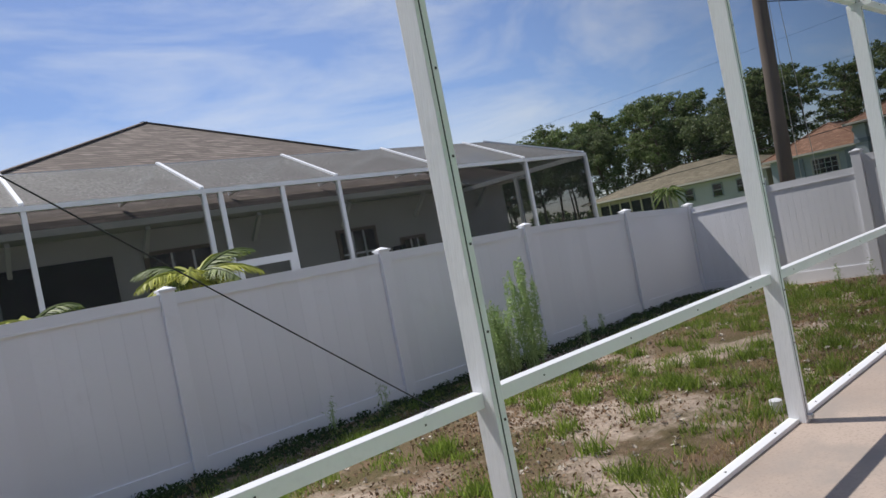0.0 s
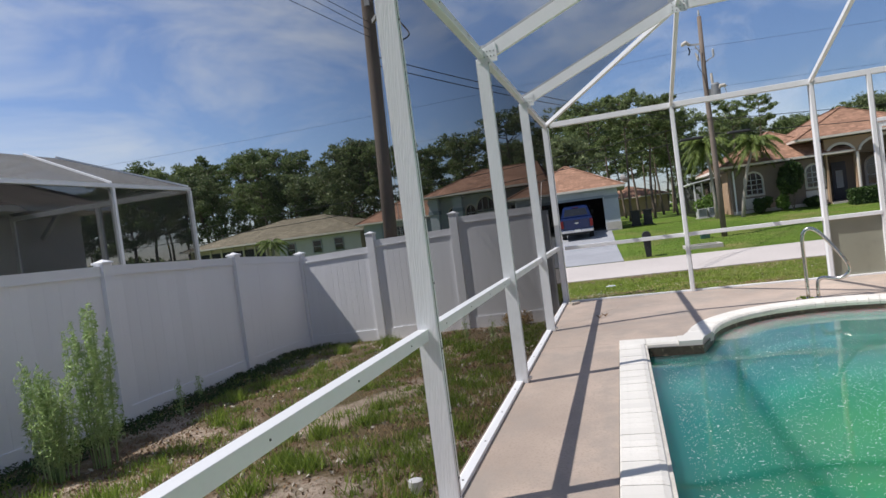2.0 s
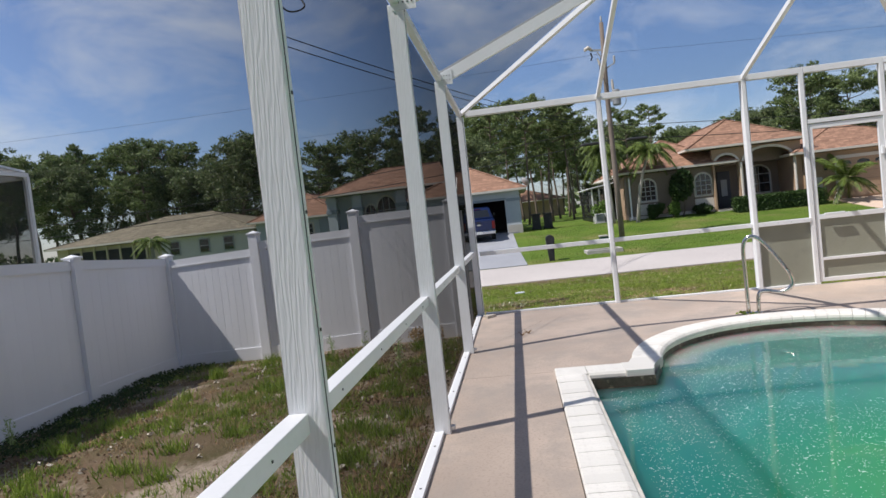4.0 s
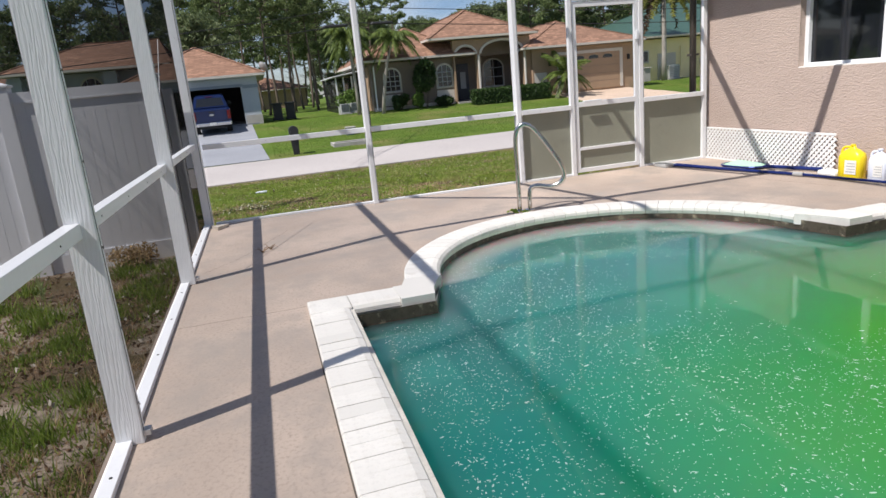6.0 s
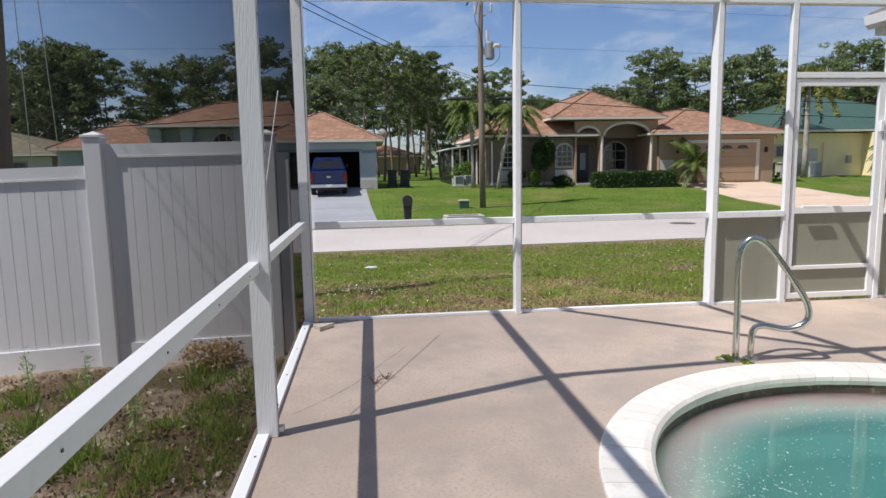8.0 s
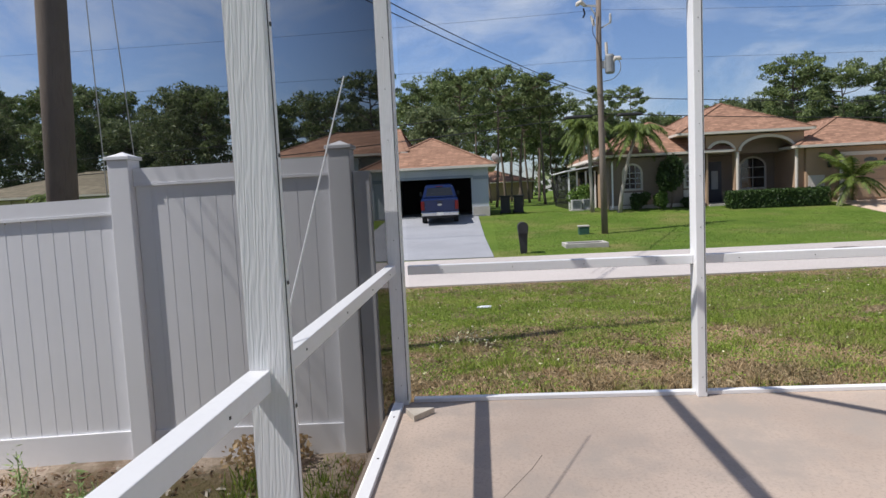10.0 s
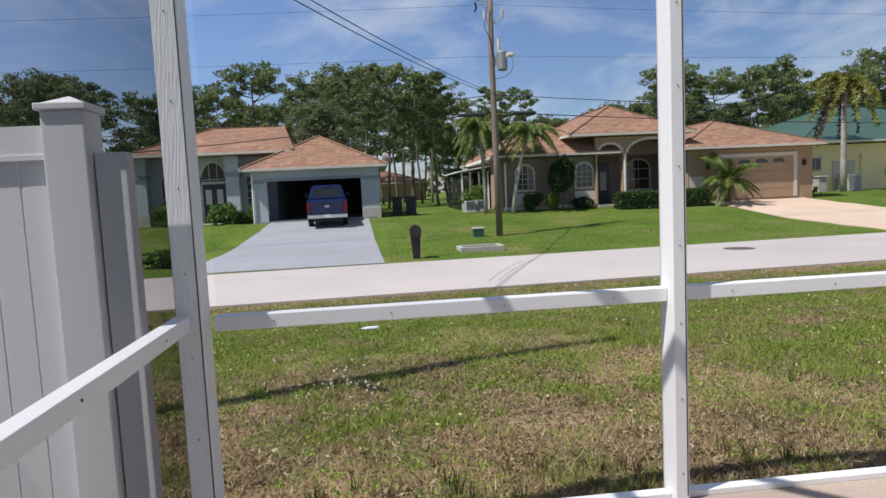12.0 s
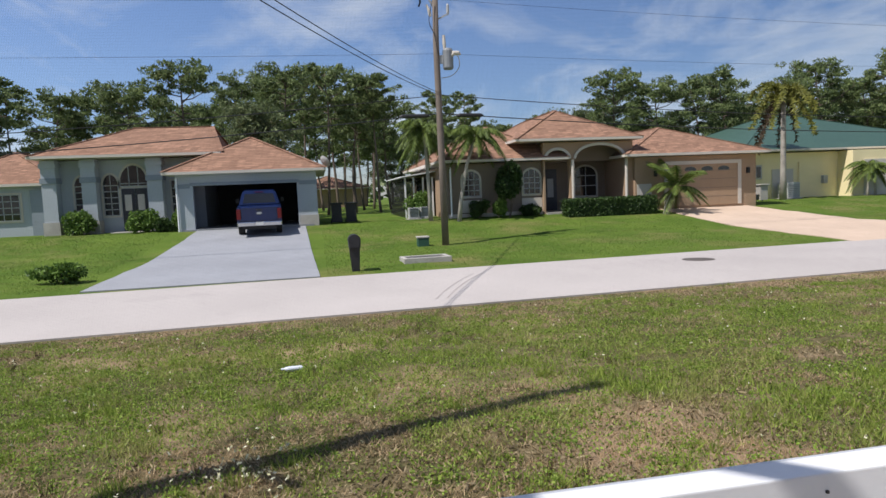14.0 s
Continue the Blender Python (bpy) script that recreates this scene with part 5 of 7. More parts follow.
def build_tan_house():
    h = thing("house", "tan stucco house with arched entry and terracotta shingle roof", "house")
    F = 0.18
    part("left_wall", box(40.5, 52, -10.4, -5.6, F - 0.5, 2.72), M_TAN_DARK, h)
    hip_roof(h, "left_roof", 40.5, 52, -11.2, -5.6, 2.9, 1.85, M_ROOF_O, 0.5)
    part("side_return", box(41.2, 45, -5.6, -5.55, F - 0.4, 2.6), M_TAN_WALL, h)
    arched_window(h, 40.5, -7.2, -6.35, 1.15, 1.95, 0.4, (3, 3))
    arched_window(h, 40.5, -10.3, -9.45, 1.15, 1.95, 0.4, (3, 3))
    for a, b in ((-7.3, -6.25), (-10.4, -9.35)):
        part("apron_panel", box(40.44, 40.5, a, b, 0.35, 0.95), M_TRIM, h)
    part("base_course", box(40.42, 40.499, -10.4, -5.6, F - 0.4, 0.3), M_TRIM, h)
    part("screen_porch", box(43.5, 50, -5.55, -3.9, F - 0.3, 2.2), M_SCREEN_OLD, h, "small screened side porch")
    for y in (-5.4, -4.9, -4.4, -3.95):
        part("porch_post", box(43.42, 43.5, y - 0.04, y + 0.04, F - 0.3, 2.25), M_WHITE_X, h)
    part("porch_roof", slab([(43.2, -5.55, 2.5), (43.2, -3.7, 2.25), (50, -3.7, 2.25), (50, -5.55, 2.5)], (0, 0, 0.06)), M_WHITE_X, h)
    # entry: front wall with two arches, recess behind
    ex, ez = 40.2, 3.62
    segs = [(-15.2, -14.75), (-12.05, -11.8), (-10.5, -10.41)]
    # recess wall and ceiling in the deeper taupe, painting in porch shade
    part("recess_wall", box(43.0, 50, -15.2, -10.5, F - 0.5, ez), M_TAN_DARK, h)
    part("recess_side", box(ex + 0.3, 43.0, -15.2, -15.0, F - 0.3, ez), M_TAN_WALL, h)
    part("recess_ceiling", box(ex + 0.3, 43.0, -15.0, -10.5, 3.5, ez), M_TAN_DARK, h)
    part("porch_floor", box(ex - 0.2, 43.0, -15.2, -10.5, F - 0.4, F), M_CONC, h)
    for a, b in segs:
        part("entry_pier", box(ex, ex + 0.3, a, b, F - 0.3, ez), M_TAN_WALL, h)
    for a, b, spring, rise in ((-14.75, -12.05, 2.75, 0.7), (-11.8, -10.5, 2.75, 0.5)):
        pts = [(a, ez), (a, spring)] + [((a + b) / 2 - (b - a) / 2 * math.cos(math.pi * k / 12), spring + rise * math.sin(math.pi * k / 12)) for k in range(1, 12)] + [(b, spring), (b, ez)]
        part("arch_wall", slab([(ex, y, z) for y, z in pts], (0.3, 0, 0)), M_TAN_WALL, h)
        bm = bmesh.new()
        rim = [((a + b) / 2 - (b - a) / 2 * math.cos(math.pi * k / 12), spring + rise * math.sin(math.pi * k / 12)) for k in range(13)]
        for p, q in zip(rim, rim[1:]):
            beam((ex - 0.03, p[0], p[1] + 0.05), (ex - 0.03, q[0], q[1] + 0.05), 0.08, 0.13, bm)
        part("arch_trim", bm, M_TRIM, h)
    for y in (-14.8, -11.92):
        c = part("column", tube([(ex - 0.08, y, F), (ex - 0.08, y, 2.75)], 0.075, 12), M_TRIM, h)
        part("column_base", box(ex - 0.20, ex - 0.001, y - 0.12, y + 0.12, F - 0.2, F + 0.25), M_TRIM, c)
    hip_roof(h, "entry_roof", ex - 0.1, 52, -15.3, -9.2, ez + 0.18, 1.75, M_ROOF_O, 0.3, ridge=3.4)
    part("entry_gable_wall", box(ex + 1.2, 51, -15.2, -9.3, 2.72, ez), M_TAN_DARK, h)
    d = part("front_door", box(42.92, 42.999, -12.15, -11.4, F, 2.4), M_DOORWOOD, h, "dark front door beside the arches")
    part("door_glass", box(42.90, 42.919, -11.95, -11.6, 0.9, 1.9), M_GREY_METAL, d)
    arched_window(h, 43.0, -14.45, -13.2, 0.9, 2.0, 0.5, (2, 2))
    # garage wing
    gx = 40.0
    part("garage_wall", box(gx, 50, -22.1, -15.21, F - 0.5, 2.75), M_TAN_WALL, h)
    hip_roof(h, "garage_roof", gx, 50, -22.1, -15.0, 2.9, 1.65, M_ROOF_O, 0.5)
    g = part("garage_door", box(gx - 0.05, gx, -21.0, -17.0, F, 2.3), M_GARAGE2, h, "tan sectional garage door with small arched lights")
    for k in range(4):
        part("door_joint", box(gx - 0.056, gx - 0.05, -20.95, -17.05, 0.62 + k * 0.45, 0.64 + k * 0.45), M_TAN_DARK, g)
    for k in range(4):
        y = -20.5 + k * 0.95
        part("door_light", slab([(gx - 0.055, yy, zz) for yy, zz in arch_pts(y, y + 0.65, 1.95, 2.05, 0.13, 6)], (0.006, 0, 0)), M_GLASS, g)
    for a, b, c, e in ((-21.2, -21.0, F, 2.48), (-17.0, -16.8, F, 2.48), (-21.0, -17.0, 2.3, 2.48)):
        part("garage_trim", box(gx - 0.07, gx, a, b, c, e), M_TRIM, h)
    for y in (-16.3, -21.6):
        part("wall_lamp", box(gx - 0.14, gx, y - 0.07, y + 0.07, 1.75, 2.05, 0.02), M_BLACK, h)
    part("meter_panel", box(gx - 0.012, gx, -16.1, -15.3, 0.3, 1.4), M_TRIM, h)
    part("downpipe", tube([(40.45, -5.75, 2.6), (40.4, -5.75, 2.4), (40.4, -5.75, 0.2)], 0.045), M_WHITE_X, h)
    return h


def build_yellow_house():
    h = thing("house", "yellow stucco house with a green metal roof", "house")
    part("wall", box(45.5, 60, -42, -25.2, -0.3, 3.0), M_YELLOW, h)
    part("projecting_wall", box(44.3, 45.499, -42, -32.2, -0.3, 3.0), M_YELLOW, h)
    hip_roof(h, "roof", 45.2, 60, -42, -25.2, 3.2, 2.9, M_ROOF_G, 0.5)
    part("garage_door", box(44.25, 44.299, -38, -33.0, 0.15, 2.4), M_TRIM, h, "white garage door")
    part("side_door", box(45.44, 45.499, -28.9, -27.4, 0.15, 2.0), M_TRIM, h, "white recessed door panel")
    arched_window(h, 45.5, -26.6, -25.9, 1.5, 2.2, 0, (2, 1))
    part("conduit", tube([(45.4, -29.3, 0.2), (45.4, -29.3, 2.4)], 0.05), M_YELLOW, h)
    part("meter_box", box(45.3, 45.499, -31.3, -31.0, 1.0, 1.5), M_GREY_METAL, h)


def build_far_house():
    h = thing("house", "low cream house with a pale tan shingle roof", "house")
    part("wall", box(45, 56, 19.2, 34, -0.3, 2.2), M_CREAM_WALL, h)
    part("end_wall", box(44.96, 44.999, 19.2, 26, -0.3, 2.2), M_GREY_WALL, h)
    hip_roof(h, "roof", 45, 56, 19.2, 34, 2.36, 1.75, M_ROOF_T, 0.6)
    for y in (20.6, 22.4, 24.6):
        arched_window(h, 44.96, y, y + 0.7, 1.0, 1.9, 0, (1, 2), M_BLUE_DARK, 0.05)
    # near-black sheet on the wall, painting the shade under the porch
    part("porch_dark", box(44.9, 44.96, 27, 33, 0.6, 1.9), M_HOLLOW_SHADE, h)
    for k in range(7):
        part("porch_post", box(44.8, 44.9, 27 + k, 27.12 + k, 0.2, 2.2), M_CREAM_WALL, h)
    h2 = thing("house", "small distant house with a terracotta roof among the pines", "house")
    part("wall", box(95, 105, -6, 4, -0.1, 2.6), M_TAN_WALL, h2)
    hip_roof(h2, "roof", 95, 105, -6, 4, 2.7, 1.8, M_ROOF_O, 0.5)


def build_neighbour():
    h = thing("house", "grey stucco neighbour house with a brown shingle hip roof", "house")
    part("wall", box(-9, 12.8, 12.4, 12.6, -0.4, 2.75), M_GREY_WALL, h)
    part("side_wall", box(12.6, 12.8, 12.601, 26, -0.4, 2.75), M_GREY_WALL, h)
    hip_roof(h, "roof", -1.3, 12.9, 12.2, 28, 2.9, 3.7, M_ROOF_B, 0.4, fascia=M_SOFFIT)
    for y0, y1, z0, z1, kind in ((3.35, 4.55, 0.9, 2.25, 0), (7.4, 8.3, 0.6, 2.1, 0), (9.1, 9.7, 0.9, 1.7, 0)):
        w = new("window")
        w.parent = h
        part("window_surround", box(y0 - 0.08, y1 + 0.08, 12.36, 12.399, z0 - 0.08, z1 + 0.08), M_TAN_DARK, w)
        part("pane", box(y0, y1, 12.345, 12.36, z0, z1), M_GLASS, w)
        b = bmesh.new()
        for k in range(1, 3):
            x = y0 + (y1 - y0) * k / 3
            box(x - 0.02, x + 0.02, 12.33, 12.345, z0, z1, 0, b)
        for k in range(1, 3):
            z = z0 + (z1 - z0) * k / 3
            box(y0, y1, 12.33, 12.345, z - 0.02, z + 0.02, 0, b)
        part("window_bars", b, M_WHITE_X, w)
    # no recess here: a near-black sheet carries the shade of the lanai
    part("lanai_opening", box(-3.0, 2.75, 12.33, 12.399, -0.2, 2.35), M_HOLLOW_SHADE, h, "near-black sheet painting the shade of a covered lanai")
    part("sliding_door", box(-0.2, 1.0, 12.30, 12.33, 0.0, 1.9), M_BLUE_DARK, h)
    for x in (8.75, 8.95):
        part("wall_lamp", box(x, x + 0.14, 12.28, 12.399, 1.35, 1.6, 0.02), M_BLACK, h)
    for k in range(8):
        x = -3 + k * 2.1
        part("eave_bracket", beam((x, 12.35, 2.25), (x, 11.85, 2.72), 0.07, 0.09), M_SOFFIT, h)
    # its screen enclosure
    c = thing("screen_enclosure", "weathered screen enclosure behind the white fence", "screen enclosure", kind="structure")
    y0, zt, zu, yu = 8.15, 2.66, 3.35, 9.75
    xs = [-8.2, -5.6, -3.0, -0.95, 1.05, 3.04, 5.06, 7.1, 9.2, 11.05]
    for x in xs:
        part("post", box(x - 0.026, x + 0.026, y0 - 0.04, y0 + 0.04, -0.4, zt), M_WHITE_X, c)
        part("roof_rib", beam((x, y0, zt + 0.085), (min(x, 9.8), yu, zu + 0.085), 0.05, 0.03), M_WHITE_X, c)
        part("rafter", beam((x, y0, zt), (min(x, 9.8), yu, zu), 0.07, 0.09), M_WHITE_X, c)
        part("rafter", beam((min(x, 9.8), yu, zu), (min(x, 9.8), 12.3, zu - 0.1), 0.07, 0.09), M_WHITE_X, c)
    for x in (3.26, 4.15):
        part("post", box(x - 0.03, x + 0.03, y0 - 0.03, y0 + 0.03, -0.4, zt), M_WHITE_X, c)
    dr = part("screen_door", box(3.3, 4.12, y0 - 0.03, y0 + 0.01, 1.62, 1.72), M_WHITE_X, c)
    part("door_stile", box(3.3, 3.37, y0 - 0.03, y0 + 0.01, -0.2, 1.62), M_WHITE_X, dr)
    part("door_stile", box(4.05, 4.12, y0 - 0.03, y0 + 0.01, -0.2, 1.62), M_WHITE_X, dr)
    part("eave_beam", box(-8.2, 11.05, y0 - 0.05, y0 + 0.05, zt + 0.0, zt + 0.06), M_WHITE_X, c)
    part("upper_beam", box(-8.2, 9.8, yu - 0.04, yu + 0.04, zu, zu + 0.06), M_WHITE_X, c)
    for y in (10.2, 12.3):
        part("post", box(11.01, 11.09, y - 0.04, y + 0.04, -0.4, zt), M_WHITE_X, c)
    part("eave_beam", box(11.0, 11.1, y0 + 0.051, 12.35, zt - 0.03, zt + 0.06), M_WHITE_X, c)
    for a, b in zip(xs, xs[1:]):
        panel("wall_screen", [(a, y0, -0.3), (b, y0, -0.3), (b, y0, zt), (a, y0, zt)], M_SCREEN_OLD, c)
        panel("roof_screen", [(a, y0, zt + 0.07), (b, y0, zt + 0.07), (min(b, 9.8), yu, zu + 0.07), (min(a, 9.8), yu, zu + 0.07)], M_SCREEN_ROOF, c)
    panel("wall_screen", [(11.05, y0, -0.3), (11.05, 12.3, -0.3), (11.05, 12.3, zt), (11.05, y0, zt)], M_SCREEN_OLD, c)
    panel("roof_screen", [(11.05, y0, zt + 0.07), (11.05, 12.3, zt + 0.07), (9.8, 12.3, zu + 0.07), (9.8, yu, zu + 0.07)], M_SCREEN_ROOF, c)
    panel("roof_screen", [(-8.2, yu, zu + 0.07), (9.8, yu, zu + 0.07), (9.8, 12.3, zu), (-8.2, 12.3, zu)], M_SCREEN_ROOF, c)


build_blue_house()
build_tan_house()
build_yellow_house()
build_far_house()
build_neighbour()


# ---- plants ----
def leaf_cloud(rng, centres, radii, per, size, flat=1.0, long=1.0):
    """Many small leaves scattered in ellipsoids; returns vertices and quad faces."""
    cs = np.repeat(np.asarray(centres, float), per, 0)
    rs = np.repeat(np.asarray(radii, float), per, 0)
    n = len(cs)
    d = rng.normal(size=(n, 3))
    d /= np.linalg.norm(d, axis=1, keepdims=True)
    rad = rng.uniform(0.35, 1.0, n) ** 0.6
    pos = cs + d * rs * rad[:, None] * np.array([1, 1, flat])
    a = rng.normal(size=(n, 3))
    a /= np.linalg.norm(a, axis=1, keepdims=True)
    b = np.cross(a, rng.normal(size=(n, 3)))
    b /= np.linalg.norm(b, axis=1, keepdims=True)
    s = size * rng.uniform(0.6, 1.35, n)[:, None]
    a, b = a * s * long, b * s * 0.55
    verts = np.stack([pos - a, pos + b, pos + a * 1.1, pos - b], 1).reshape(-1, 3)
    return verts, np.arange(n * 4).reshape(n, 4)


def make_pine(seed, height, spread, bare, material, thick=0.16, limbs_n=17, pads=5, per=46, leaf=0.085, flat=0.5, pad=0.17):
    """A pine: bare trunk, crooked limbs, and at their ends loose flat pads of needle tufts with gaps between."""
    rng = np.random.RandomState(seed)
    t = thing("pine_tree", "tall slash pine with bare trunk and clumped dark crown", "tree", (0, 0, -50), group="pines behind the houses")
    lean = rng.uniform(-0.8, 0.8, 2)
    bend = rng.uniform(0, 6.28)
    line = []
    for k in range(11):
        s = k / 10
        w = 0.22 * math.sin(3.5 * s + bend)
        line.append((lean[0] * s * s + w + rng.uniform(-0.05, 0.05), lean[1] * s * s - w + rng.uniform(-0.05, 0.05), height * 0.94 * s - 0.2))
    trunk = part("trunk", tube(line, [thick * (1 - 0.78 * k / 10) for k in range(11)], 7), M_BARK, t, smooth=True)
    limbs = bmesh.new()
    centres, radii = [], []
    for k in range(limbs_n):
        s = bare + (0.98 - bare) * (k + rng.uniform(0, 0.9)) / limbs_n
        i = min(9, int(s * 10))
        base = Vector(line[i]).lerp(Vector(line[i + 1]), s * 10 - i)
        ang = k * 2.4 + rng.uniform(-0.5, 0.5)
        up = (s - bare) / (1 - bare)
        reach = spread * (0.5 + 0.5 * math.sin(math.pi * min(1.0, 0.2 + 0.75 * up))) * rng.uniform(0.65, 1.1) * (1.0 - 0.35 * up)
        out = Vector((math.cos(ang), math.sin(ang), 0))
        tip = base + out * reach + Vector((0, 0, reach * (rng.uniform(0.1, 0.45) + 0.35 * up)))
        mid = base.lerp(tip, 0.5) + Vector((*rng.normal(0, 0.12, 2), -0.10 * reach))
        tube([base, mid, tip], [thick * 0.34, thick * 0.2, 0.02], 5, limbs)
        side = Vector((-out.y, out.x, 0))
        for q in range(pads):
            w = rng.uniform(0.45, 1.05)
            c = (base.lerp(mid, w * 2) if w < 0.5 else mid.lerp(tip, w * 2 - 1)) + side * rng.normal(0, 0.26) * reach + Vector((0, 0, rng.uniform(-0.05, 0.22) * reach))
            if q % 2 == 0:
                tube([mid.lerp(tip, max(0.0, w * 2 - 1)), c], [thick * 0.12, 0.012], 4, limbs)
            for z in range(2):
                r = spread * pad * rng.uniform(0.55, 1.1)
                centres.append(c + Vector(rng.normal(0, 0.75, 3) * r * np.array((1, 1, flat))))
                radii.append((r, r, r * flat))
    top = Vector(line[-1])
    for q in range(7):
        r = spread * pad * rng.uniform(0.7, 1.2)
        centres.append(top + Vector((*rng.normal(0, spread * 0.2, 2), rng.uniform(-0.25, 0.3))))
        radii.append((r, r, r * flat))
    # dead stubs below the crown
    for k in range(5):
        s = bare * rng.uniform(0.55, 0.98)
        i = min(9, int(s * 10))
        base = Vector(line[i]).lerp(Vector(line[i + 1]), s * 10 - i)
        ang = rng.uniform(0, 6.28)
        tube([base, base + Vector((math.cos(ang), math.sin(ang), 0.4)) * rng.uniform(0.4, 1.1)], [thick * 0.15, 0.01], 4, limbs)
    part("limbs", limbs, M_BARK, trunk)
    v, f = leaf_cloud(rng, centres, radii, per, leaf, 1.0, 2.0)
    mesh_of("crown", v, f, material, t)
    return t


def build_woods():
    kinds = [make_pine(11, 11.0, 3.1, 0.50, M_PINE), make_pine(12, 13.0, 3.3, 0.56, M_PINE, 0.18, 18), make_pine(13, 9.5, 3.3, 0.36, M_OAK, 0.2, 22, 6, 52, 0.09, 0.7, 0.2),
             make_pine(14, 12.2, 2.5, 0.68, M_PINE, 0.14, 10, 4), make_pine(15, 8.2, 3.4, 0.22, M_OAK, 0.18, 24, 6, 52, 0.09, 0.75, 0.2)]
    rng = random.Random(21)

    def plant(kind, x, y, s=1.0):
        s *= 1.0 + 0.26 * min(1.0, max(0.0, (y - 18) / 10))
        copy_thing(kinds[kind], pose(x, y, gz(x, y), 0, 0, rng.uniform(0, 360)) @ Matrix.Diagonal((s, s, s * rng.uniform(0.95, 1.05), 1)))
    # belt behind the blue house
    y = 52.0
    while y > 3:
        plant(rng.choice((0, 1, 2, 4, 0) if y < 20 else (0, 2, 0, 0, 4)), 58 + rng.uniform(-3, 8), y, rng.uniform(0.74, 0.84) if y < 9 else rng.uniform(0.92, 1.04) if y < 20 else rng.uniform(0.86, 0.94))
        plant(rng.choice((1, 3, 0)), 70 + rng.uniform(-3, 8), y + 1, rng.uniform(0.76, 0.90))
        y -= rng.uniform(2.6, 4.4)
    # open stand between the houses: bare trunks with light between them
    for x, y, k, s in ((54, 2.6, 1, 0.75), (55, -0.3, 3, 0.85), (60, 1.2, 3, 0.9), (58, -2.2, 0, 0.9), (63, -1.0, 3, 0.95), (68, -3.4, 3, 0.9), (66, 2.8, 1, 0.95), (72, -5.0, 3, 0.9), (75, 0.0, 0, 0.9), (57, -3.9, 3, 0.8), (80, -2.6, 3, 0.95), (64, -5.5, 0, 0.85), (84, -6.0, 1, 0.9), (78, 3.5, 3, 1.0), (90, -4, 0, 1), (50, 3.6, 2, 0.72)):
        plant(k, x, y, s)
    # thinner row behind the tan house, gap of sky, then a dense group
    for x, y, k, s in ((62, -9.5, 3, 0.82), (66, -12.5, 3, 0.86), (70, -16, 0, 0.75), (74, -19, 0, 0.72), (64, -21.5, 4, 0.8), (72, -23, 0, 0.78)):
        plant(k, x, y, s)
    y = -25.0
    while y > -75:
        plant(rng.choice((0, 1, 0, 0)), 61 + rng.uniform(-3, 3), y, rng.uniform(0.86, 0.98))
        plant(rng.choice((0, 2, 4)), 69 + rng.uniform(-3, 3), y + 1, rng.uniform(0.86, 1.0))
        y -= rng.uniform(2.4, 3.6)
    # farther pines just topping the roofs
    y = -6.0
    while y > -40:
        plant(rng.choice((0, 2, 2)), 98 + rng.uniform(-5, 5), y, rng.uniform(1.0, 1.2))
        y -= rng.uniform(3.0, 4.6)
    y = 14.0
    while y > -14:
        plant(rng.choice((3, 1, 3)), 92 + rng.uniform(-6, 6), y, rng.uniform(0.9, 1.05))
        y -= rng.uniform(3.2, 5.0)
    # trees seen past the neighbour's roof
    y = 60.0
    while y < 150:
        plant(rng.choice((0, 1, 2)), 75 + rng.uniform(-6, 10), y, rng.uniform(0.85, 1.0))
        y += rng.uniform(3.0, 5.0)
    for k in kinds:
        for o in list(k.children_recursive) + [k]:
            bpy.data.objects.remove(o)
    # low far woods closing the distance
    g = np.random.RandomState(8)
    n = 150
    c = np.stack([g.uniform(120, 190, n), np.linspace(-150, 230, n) + g.uniform(-2, 2, n), g.uniform(0.5, 3.6, n)], -1)
    v, f = leaf_cloud(g, c, np.stack([g.uniform(2, 4, n), g.uniform(2, 4, n), g.uniform(1.6, 2.8, n)], -1), 60, 0.8)
    tagged(mesh_of("far_woods", v, f, M_OAK), "low distant woodland behind the pines", "woods", kind="stuff")


